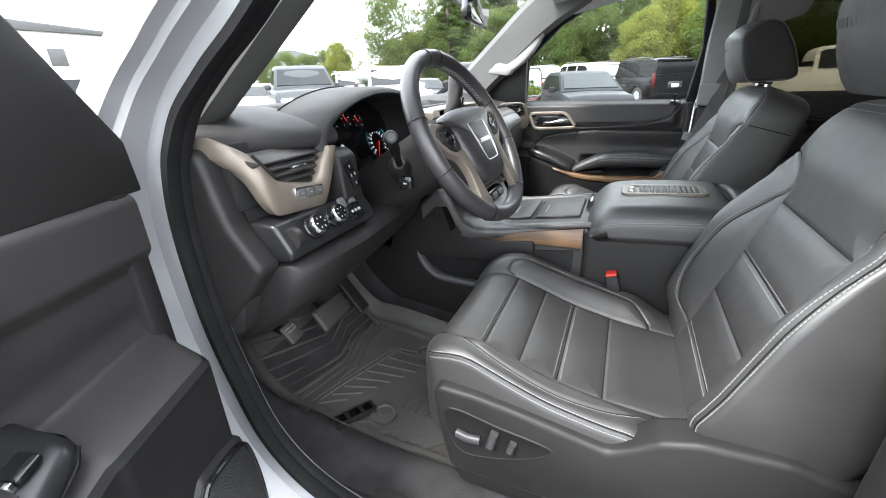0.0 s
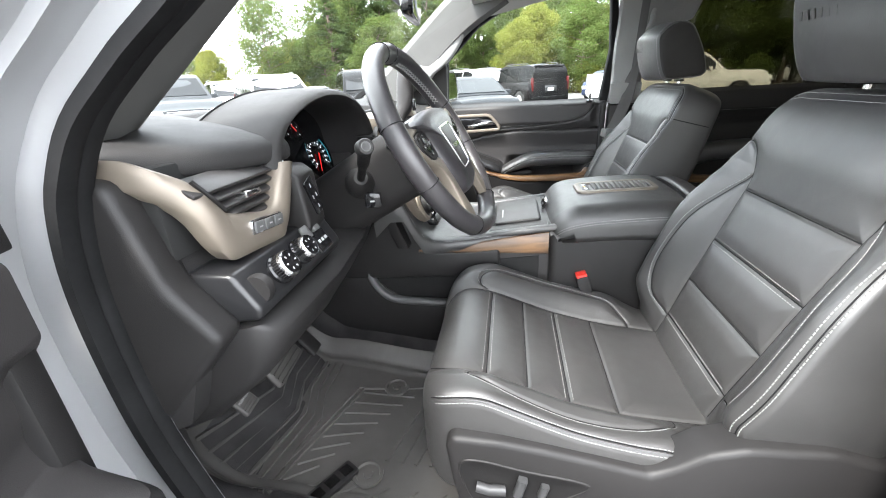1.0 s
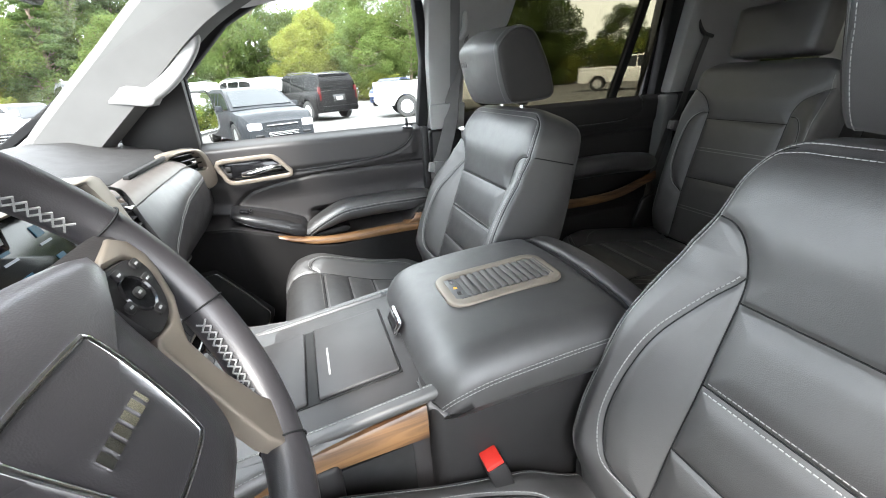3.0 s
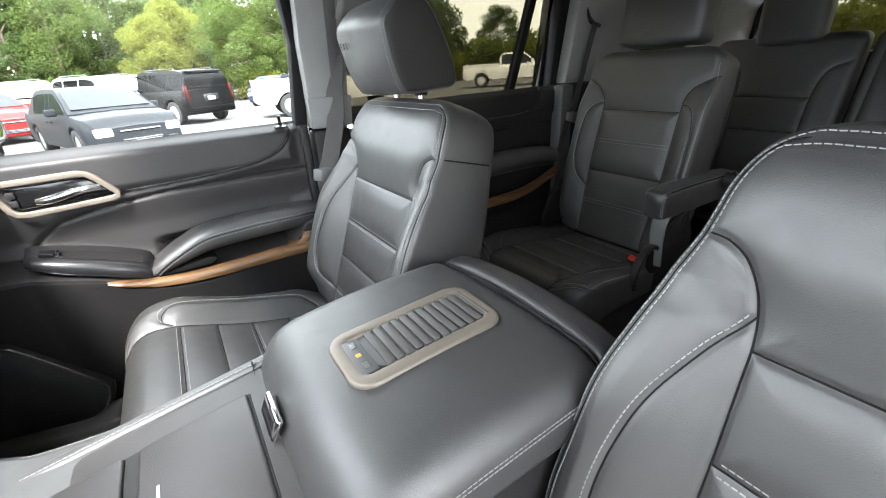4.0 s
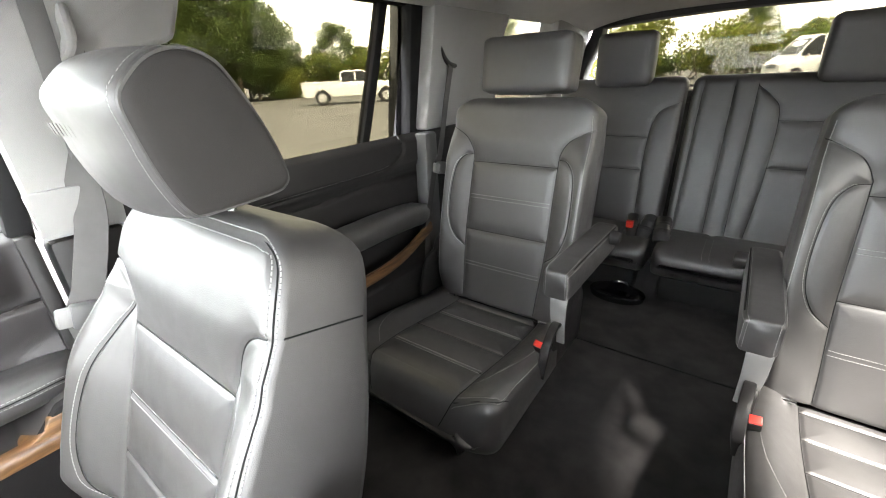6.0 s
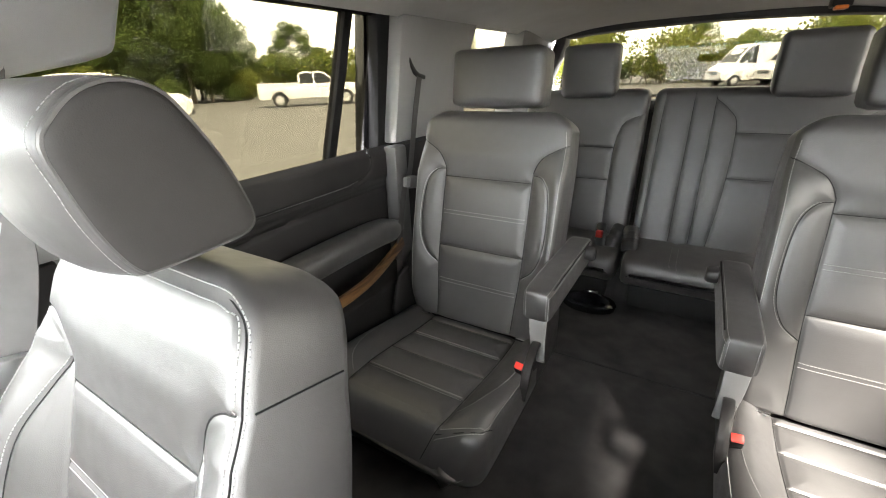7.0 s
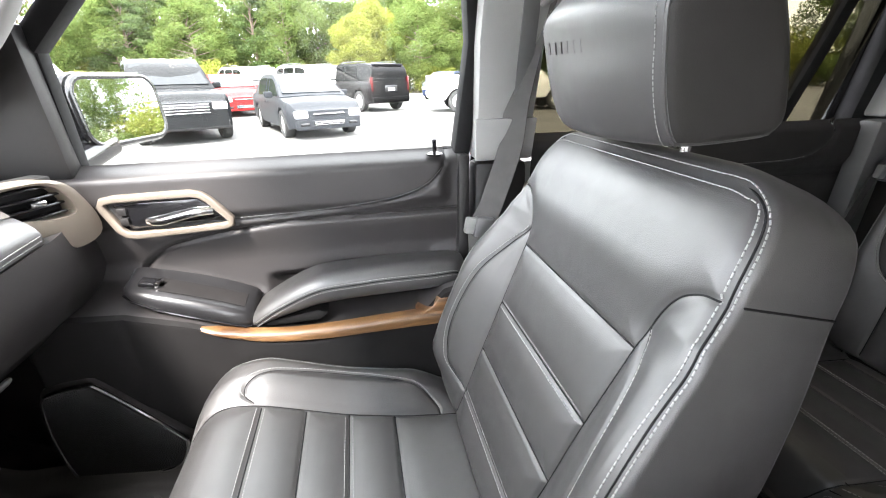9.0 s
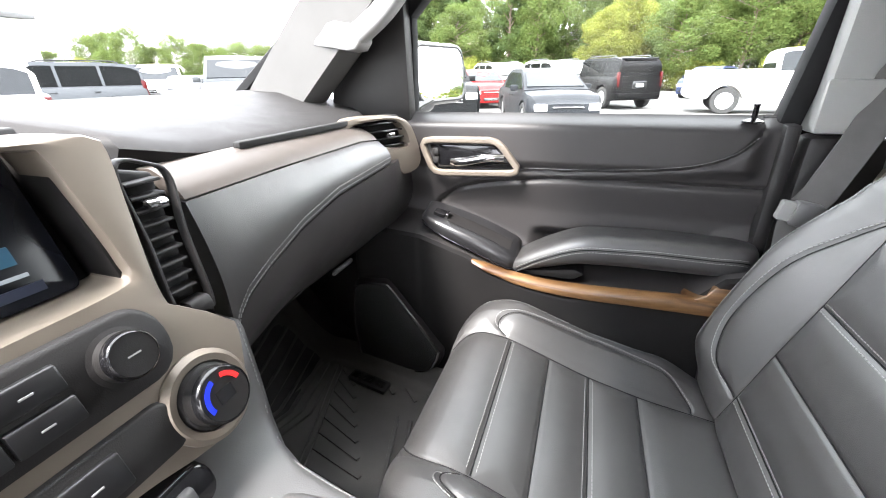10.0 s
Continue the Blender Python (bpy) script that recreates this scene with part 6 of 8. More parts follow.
def dial(c, r, parent, needle, ticks=13, blue=True):
    m = frame_to(c, (1, 0, 0), (0, -0.94, 0.34))
    dl = part("dial", lathe([(0.001, 0.0), (r * 0.96, 0.0), (r * 0.97, 0.002), (r, 0.006), (r * 1.03, 0.006), (r * 1.03, -0.004)], 36, m), GLOSS, parent)
    if blue:
        arc = [m @ Vector((r * 0.92 * math.cos(a), r * 0.92 * math.sin(a), 0.003)) for a in np.linspace(radians(-30), radians(200), 40)]
        part("lit_ring", tube(arc, 0.0011, 5), CYAN, dl, "cyan lit scale ring")
    g = ([], [])
    for k in range(ticks):
        a = radians(215 - 250 * k / (ticks - 1))
        t = m @ Matrix.Rotation(a, 4, "Z") @ Matrix.Translation((r * 0.76, 0, 0.002))
        g = join(g, moved(box(-r * 0.07, r * 0.07, -0.0008, 0.0008, 0, 0.0006, 0), t))
        t = m @ Matrix.Translation((r * 0.58 * math.cos(a), r * 0.58 * math.sin(a), 0.002))
        if r > 0.03:
            g = join(g, moved(box(-0.0022, 0.0022, -0.0024, 0.0024, 0, 0.0006, 0), t))
    part("scale_marks", g, WHITE_LIT, dl)
    nd = m @ Matrix.Rotation(radians(needle), 4, "Z")
    part("needle", moved(prism([(-0.08 * r, -0.032 * r), (r * 0.80, -0.010 * r), (r * 0.80, 0.010 * r), (-0.08 * r, 0.032 * r)], "z", 0.004, 0.0055, 0), nd), RED_LIT, dl, "red needle")


def cluster(d):
    face = part("instrument_face", prism([(-0.66, 1.18), (-0.65, 1.28), (-0.56, 1.33), (-0.42, 1.35), (-0.28, 1.335), (-0.20, 1.28), (-0.19, 1.17), (-0.26, 1.145), (-0.60, 1.145)], "y", 0.845, 0.86, 0.004), GLOSS, d)
    dial((-0.572, 0.838, 1.222), 0.050, face, 35)
    dial((-0.283, 0.838, 1.222), 0.050, face, 238)
    for x, z in ((-0.505, 1.278), (-0.462, 1.288), (-0.412, 1.288), (-0.367, 1.282)):
        dial((x, 0.838, z), 0.019, face, 120, 5, False)
    m = frame_to((-0.43, 0.838, 1.222), (1, 0, 0), (0, -0.94, 0.34))
    part("display", moved(plate(rrect(0.085, 0.09, 0.008), 0.002, None, 0.0005), m), GLOSS, face)
    part("speed_readout", text_geo("0", 0.03, m @ Matrix.Translation((0, 0.005, 0.003))), WHITE_LIT, face)
    for mark in bar_text([1, 0.6, 1.4], 0.034, 0.003, m @ Matrix.Translation((0, -0.030, 0.003))):
        part("readout_bar", mark, WHITE_LIT, face)


def steering_wheel():
    C = Vector((-0.378, 0.551, 1.257))
    M = frame_to(C, (1, 0.0, 0), (-0.07, -0.862, 0.497))
    w = thing("steering_wheel", C, "black leather steering wheel with champagne spokes and cross-stitched rim", "steering wheel")
    R = 0.176
    circ = [Vector((R * math.cos(a), R * math.sin(a), 0)) for a in np.linspace(0, 2 * math.pi, 97)[:-1]]
    sec = [(p[0], p[1]) for p in ring(0.0165, 14, 0.0185)]
    rim = part("rim", moved(sweep(circ, sec, (0, 0, 1), True), M), WHEEL, w, smooth=180)
    for a0, a1 in ((25, 75), (105, 155), (-50, -18), (198, 230)):
        g = ([], [])
        for a in np.arange(a0, a1, 2.6):
            t = Matrix.Rotation(radians(a), 4, "Z") @ Matrix.Translation((R - 0.0172, 0, 0))
            for sgn in (1, -1):
                q = t @ Matrix.Rotation(sgn * radians(38), 4, "X")
                g = join(g, moved(box(-0.0006, 0.0006, -0.0006, 0.0006, -0.0062, 0.0062, 0), q))
        part("stitching", moved(g, M), THREAD, rim, "pale cross stitching")
    for a in (18, 82, 98, 162, -14, 194, 240, 300):
        t = Matrix.Rotation(radians(a), 4, "Z") @ Matrix.Translation((R, 0, 0)) @ Matrix.Rotation(radians(90), 4, "X")
        loop = [t @ Vector((0.0172 * math.cos(b), 0.0192 * math.sin(b), 0)) for b in np.linspace(0, 2 * math.pi, 21)[:-1]]
        part("rim_seam", moved(tube(loop, 0.0009, 5, True, (0, 0, 1)), M), SEAL, rim)
    # airbag cover
    outl = [(-0.118, 0.044), (-0.066, 0.056), (0, 0.060), (0.066, 0.056), (0.118, 0.044), (0.090, 0.024), (0.080, -0.02), (0.074, -0.06), (0.055, -0.096), (0.02, -0.106), (-0.02, -0.106), (-0.055, -0.096), (-0.074, -0.06), (-0.080, -0.02), (-0.090, 0.024)]
    o = curve([(a, b, 0) for a, b in outl], 72, True)
    mid = Vector((0, -0.022, 0))
    cov = [[mid + (p - mid) * f + Vector((0, 0, z)) for p in o] for f, z in ((0.92, -0.05), (1.0, -0.02), (1.0, 0.004), (0.965, 0.013), (0.86, 0.020), (0.6, 0.0255), (0.1, 0.028))]
    hub = part("airbag_cover", moved(loft(cov), M), WHEEL, w, smooth=70)
    badge = curve([(-0.038, 0.013, 0.0245), (-0.030, 0.018, 0.0245), (0.030, 0.018, 0.0245), (0.038, 0.013, 0.0245), (0.034, -0.025, 0.026), (0.028, -0.058, 0.0245), (0.020, -0.064, 0.024), (-0.020, -0.064, 0.024), (-0.028, -0.058, 0.0245), (-0.034, -0.025, 0.026)], 56, True)
    part("badge_ring", moved(sweep(badge, rrect(0.0042, 0.005, 0.0015, 2), (0, 0, 1), True), M), CHROME, hub, "chrome badge outline")
    for mark in bar_text([1, 1, 1, 1, 1, 0.5], 0.044, 0.0085, M @ Matrix.Translation((0, -0.022, 0.0275)), 0.0012):
        part("badge_bar", mark, CHROME, hub)
    for s in (1, -1):
        spoke = [[Vector((s * x, y0 + t * (y1 - y0), z)) for t, z in ((0, -0.012), (0, 0.002), (0.15, 0.008), (0.85, 0.008), (1, 0.002), (1, -0.012))] for x, y0, y1, z in
                 ((0.07, -0.02, 0.054, 0), (0.10, -0.018, 0.052, 0), (0.14, -0.004, 0.052, 0), (0.168, 0.008, 0.050, 0))]
        sk = part("spoke", moved(loft(spoke), M), SOFT, w)
        pad = curve([(s * 0.090, 0.028, 0.010), (s * 0.112, 0.031, 0.010), (s * 0.138, 0.027, 0.010), (s * 0.146, 0.018, 0.010), (s * 0.141, 0.004, 0.010), (s * 0.126, -0.013, 0.010), (s * 0.108, -0.020, 0.010), (s * 0.088, -0.018, 0.010), (s * 0.084, 0.004, 0.010)], 40, True)
        cp = sum(pad, Vector()) / 40
        bp = part("button_pad", moved(loft([[p + Vector((0, 0, -0.01)) for p in pad], pad, [p.lerp(cp, 0.06) + Vector((0, 0, 0.0035)) for p in pad], [p.lerp(cp, 0.9) + Vector((0, 0, 0.0040)) for p in pad]]), M), HARD, sk)
        part("rocker_ring", lathe([(0.0125, 0.0040), (0.0135, 0.0055), (0.0148, 0.0040)], 24, M @ Matrix.Translation(cp)), GLOSS, bp)
        for dx, dy in ((0, 0.0165), (0.0185, 0.002), (-0.0185, -0.002), (0, -0.0165), (0, 0), (s * 0.024, 0.014)):
            part("wheel_button", moved(plate(rrect(0.0105, 0.0075, 0.0025), 0.0018, None, 0.0005), M @ Matrix.Translation(cp + Vector((dx, dy, 0.0035)))), HARD, bp)
            part("button_mark", moved(box(-0.0020, 0.0020, -0.0008, 0.0008, 0.0016, 0.0021, 0), M @ Matrix.Translation(cp + Vector((dx, dy, 0.0035)))), LEGEND, bp)
        trim = [(0.104, 0.035), (0.146, 0.045), (0.160, 0.036), (0.163, 0.020), (0.157, 0.006), (0.140, -0.016), (0.116, -0.030), (0.105, -0.040), (0.100, -0.066), (0.105, -0.112), (0.116, -0.134), (0.100, -0.142), (0.078, -0.150), (0.070, -0.128), (0.074, -0.064), (0.080, -0.026), (0.088, -0.0195), (0.108, -0.0215), (0.127, -0.0145), (0.1425, 0.004), (0.1478, 0.0185), (0.139, 0.0285), (0.112, 0.0325)]
        tl = [Vector((s * x, y, 0)) for x, y in trim]
        lift = lambda p: 0.013 - 0.05 * max(0, p.length - 0.12)
        b = bmesh.new()
        low = [b.verts.new(M @ (p + Vector((0, 0, lift(p) - 0.016)))) for p in tl]
        top = [b.verts.new(M @ (p + Vector((0, 0, lift(p))))) for p in tl]
        b.faces.new(low)
        cap = b.faces.new(top[::-1])
        for i in range(len(tl)):
            j = (i + 1) % len(tl)
            b.faces.new((low[i], low[j], top[j], top[i]))
        bmesh.ops.recalc_face_normals(b, faces=b.faces)
        bmesh.ops.bevel(b, geom=[e for e in b.edges if e.verts[0] in top and e.verts[1] in top], offset=0.0030, segments=3, affect="EDGES", profile=0.5)
        bmesh.ops.triangulate(b, faces=[f for f in b.faces if len(f.verts) > 4])
        part("champagne_spoke", b, BEIGE, w, "champagne spoke trim", smooth=50)
    # column
    col = thing("steering_column", (-0.405, 0.68, 1.12), "black plastic steering column shroud with stalks and shift lever", "steering column")
    ax = M.to_3x3() @ Vector((0, 0, -1))
    cs = [C + ax * 0.035, C + ax * 0.06, C + ax * 0.12, C + ax * 0.27]
    part("shroud", sweep(cs, rrect(0.145, 0.13, 0.035, 5), (0, 0.4, 0.9)), HARD, col)
    part("boss", sweep([C + ax * 0.02, C + ax * 0.05], ring(0.05, 24), (0, 0.4, 0.9)), HARD, col)
    root = C + ax * 0.10
    foot, tip = Vector((-0.448, 0.684, 1.199)), Vector((-0.588, 0.618, 1.278))
    st = part("turn_stalk", sweep([foot.lerp(tip, q) for q in np.linspace(0, 1, 16)], ring(0.0072, 12), (0, 0, 1), scale=lambda t: 1.0 + 0.40 * float(sm(0.5, 0.62, t))), HARD, col)
    end = frame_to(Vector((-0.592, 0.616, 1.280)), (0, 0, 1), (-0.72, -0.62, 0.30))
    part("stalk_cap", lathe([(0.0105, -0.018), (0.0122, -0.013), (0.0122, 0.0), (0.0105, 0.0024), (0.001, 0.0024)], 22, end), HARD, st)
    part("stalk_mark", lathe([(0.0058, 0.0025), (0.0066, 0.0030), (0.0072, 0.0025)], 18, end), GREYPLASTIC, st)
    part("stalk_boot", lathe([(0.028, 0), (0.026, 0.014), (0.016, 0.03), (0.012, 0.034)], 20, frame_to(foot - (tip - foot).normalized() * 0.012, (0, 0, 1), tip - foot)), HARD, col)
    part("tilt_switch", moved(box(-0.014, 0.014, -0.013, 0.013, 0, 0.018, 0.004), frame_to((-0.474, 0.653, 1.174), (0, 1, 0), (-1, -0.15, 0))), GLOSS, col)
    part("tilt_mark", moved(box(-0.004, 0.004, -0.0015, 0.0015, 0, 0.0187, 0.0005), frame_to((-0.4745, 0.653, 1.174), (0, 1, 0), (-1, -0.15, 0))), LEGEND, col)
    lever = curve([root + Vector((0.05, 0.01, 0.0)), root + Vector((0.12, 0.0, 0.012)), Vector((-0.235, 0.655, 1.285)), Vector((-0.222, 0.645, 1.320)), Vector((-0.218, 0.64, 1.385))], 30)
    lv = part("shift_lever", sweep(lever, ring(0.0115, 14), (0, 1, 0), scale=lambda t: 0.85 + 0.75 * float(sm(0.5, 0.75, t)) - 0.2 * float(sm(0.9, 1.0, t))), SOFT, col)
    part("lever_button", moved(box(-0.009, 0.009, -0.012, 0.012, 0, 0.006, 0.002), frame_to((-0.2215, 0.628, 1.315), (1, 0, 0), (0, -1, 0))), GLOSS, lv)
    part("lever_mark", moved(box(-0.002, 0.002, -0.006, 0.006, 0, 0.0066, 0), frame_to((-0.2215, 0.628, 1.315), (1, 0, 0), (0, -1, 0))), LEGEND, lv)


def center_stack():
    s = thing("center_stack", (0, 0.70, 0.98), "champagne framed centre stack with screen, knobs and vents", "center console")
    Y = lambda z: 0.655 + 0.38 * (z - 1.10)
    tilt = lambda g: ([Vector((v[0], v[1] + Y(v[2]), v[2])) for v in g[0]], g[1])
    add = lambda n, g, m, p=None, l="": part(n, tilt(g), m, p or s, l)
    nrm = Vector((0, -0.935, 0.355))
    half = [(0.0, 1.297), (0.15, 1.296), (0.190, 1.292), (0.197, 1.28), (0.187, 1.23), (0.175, 1.165), (0.182, 1.138), (0.215, 1.122), (0.222, 1.105), (0.213, 1.078), (0.197, 1.050), (0.168, 1.030), (0.13, 1.032), (0.08, 1.042), (0.0, 1.045)]
    out = half + [(-x, z) for x, z in half[-2:0:-1]]
    hs = [(0.0, 1.289), (0.13, 1.288), (0.147, 1.282), (0.153, 1.25), (0.158, 1.195), (0.15, 1.181), (0.07, 1.178), (0.0, 1.178)]
    scr = hs + [(-x, z) for x, z in hs[-2:0:-1]]
    fr = add("stack_bezel", moved(ring_plate(out, scr, 0.045, 160, 0.005), Matrix.Translation((0, -0.008, 0))), BEIGE, None, "champagne stack frame")
    add("screen_recess", box(-0.17, 0.17, 0.045, 0.06, 1.165, 1.30, 0.002), HARD)
    for k in (-1, 1):
        add("recess_wall", prism([(k * 0.150, 1.285), (k * 0.158, 1.285), (k * 0.163, 1.18), (k * 0.156, 1.18)], "y", 0.0, 0.05, 0.001), HARD)
    sc = add("touch_screen", moved(prism(rrect(0.282, 0.106, 0.006), "y", 0.024, 0.045, 0.001), Matrix.Translation((0, 0, 1.234))), SCREEN, None, "dark glossy touch screen")
    ic = [(-0.105, 1.256), (-0.035, 1.256), (0.035, 1.256), (0.105, 1.256), (-0.105, 1.217), (-0.035, 1.217), (0.035, 1.217), (0.105, 1.217)]
    for i, (x, z) in enumerate(ic):
        add("screen_icon", box(x - 0.008, x + 0.008, 0.0225, 0.0235, z - 0.006, z + 0.007, 0.0), ICON, sc)
        add("icon_caption", box(x - 0.014, x + 0.010, 0.0225, 0.0235, z - 0.0155, z - 0.0130, 0.0), ICON_WHITE, sc)
    add("screen_bar", box(-0.12, 0.12, 0.0225, 0.0235, 1.189, 1.196, 0.0), mat("screen_grey", (0.025, 0.030, 0.050), 0.3), sc)
    pan = add("radio_panel", moved(prism(rrect(0.315, 0.060, 0.026), "y", -0.016, 0.01, 0.004), Matrix.Translation((0, 0, 1.138))), HARD)
    hv = add("climate_panel", moved(prism(rrect(0.26, 0.040, 0.012), "y", -0.016, 0.01, 0.004), Matrix.Translation((0, 0, 1.075))), HARD)
    for k in (-1, 1):
        at = frame_to((k * 0.119, Y(1.143) - 0.014, 1.138), (1, 0, 0), nrm)
        kb = part("tuning_knob", lathe([(0.025, 0), (0.025, 0.003), (0.0195, 0.005), (0.0185, 0.018), (0.0165, 0.021), (0.001, 0.021)], 36, at), HARD, s, "round black radio knob")
        part("knob_ring", lathe([(0.0192, 0.014), (0.0183, 0.0202), (0.0166, 0.0218), (0.0162, 0.018)], 36, at), GLOSS, kb)
        part("knob_mark", moved(box(-0.0050, 0.0050, -0.0006, 0.0006, 0.021, 0.0214, 0), at), LEGEND, kb)
        at = frame_to((k * 0.160, Y(1.071) - 0.010, 1.071), (1, 0, 0), nrm)
        lobe = part("knob_lobe", lathe([(0.043, -0.012), (0.042, 0.002), (0.037, 0.007), (0.031, 0.006), (0.030, -0.006)], 40, at), BEIGE, s, "champagne ring round the knob")
        kb = part("climate_knob", lathe([(0.030, 0), (0.030, 0.004), (0.0262, 0.006), (0.0255, 0.022), (0.0225, 0.025), (0.001, 0.025)], 40, at), HARD, s, "round black temperature knob")
        part("knob_ring", lathe([(0.0264, 0.018), (0.0252, 0.0238), (0.0232, 0.0255), (0.0228, 0.022)], 40, at), GLOSS, kb)
        for a0, a1, mt in ((80, 20, RED_LIT), (110, 205, BLUE_DEEP)):
            arc = [at @ Vector((0.0175 * math.cos(radians(a)), 0.0175 * math.sin(radians(a)), 0.0252)) for a in np.linspace(a0, a1, 20)]
            part("temperature_arc", sweep(arc, [(-0.0022, 0), (0.0022, 0), (0.0022, 0.0006), (-0.0022, 0.0006)], nrm), mt, kb)
        part("knob_window", moved(box(-0.008, 0.008, -0.006, 0.006, 0.025, 0.0254, 0), at), GLOSS, kb)
        th = add("vent_throat", prism([(k * 0.198, 1.262), (k * 0.234, 1.253), (k * 0.211, 1.140), (k * 0.182, 1.146)], "y", 0.012, 0.05, 0.003), DARK)
        add("vent_surround", sweep(curve([(k * 0.196, 0, 1.265), (k * 0.225, 0, 1.263), (k * 0.238, 0, 1.249), (k * 0.225, 0, 1.20), (k * 0.214, 0, 1.135), (k * 0.200, 0, 1.134), (k * 0.180, 0, 1.142), (k * 0.188, 0, 1.20)], 60, True), rrect(0.0032, 0.010, 0.0012, 2), (0, 1, 0), True), HARD, th)
        for q in range(9):
            z = 1.154 + q * 0.0118
            xa, xb = 0.184 + 0.0135 * q / 8, 0.211 + 0.020 * q / 8
            add("slat", moved(box(k * xa, k * xb, 0.0, 0.016, -0.0014, 0.0014, 0.001), Matrix.Translation((0, 0, z))), HARD, th)
        add("vent_tab", box(k * 0.202, k * 0.222, -0.010, 0.002, 1.228, 1.235, 0.003), CHROME, th)
        add("vent_switch", box(k * 0.190, k * 0.213, -0.006, 0.01, 1.130, 1.143, 0.003), HARD, th)
    for q in range(4):
        x = -0.063 + q * 0.042
        for z in (1.150, 1.127):
            add("radio_button", box(x - 0.020, x + 0.020, -0.020, -0.014, z - 0.009, z + 0.009, 0.002), SATIN, pan)
            add("button_mark", box(x - 0.005, x + 0.003, -0.0204, -0.0200, z - 0.0006, z + 0.0006, 0), LEGEND, pan)
        add("climate_button", box(x - 0.020, x + 0.020, -0.020, -0.014, 1.062, 1.088, 0.002), SATIN, hv)
        add("button_mark", box(x - 0.005, x + 0.003, -0.0204, -0.0200, 1.0745, 1.0757, 0), LEGEND, hv)
    lowp = add("lower_panel", moved(prism(rrect(0.26, 0.034, 0.014), "y", -0.012, 0.02, 0.004), Matrix.Translation((0, 0, 1.018))), GLOSS)
    for x in (-0.09, -0.03, 0.03, 0.09):
        add("toggle", box(x - 0.020, x + 0.020, -0.018, -0.010, 1.009, 1.027, 0.004), GREYPLASTIC, lowp)
    add("stack_back", prism([(-0.215, 0.97), (0.215, 0.97), (0.215, 1.27), (-0.215, 1.27)], "y", 0.062, 0.09, 0.003), HARD)


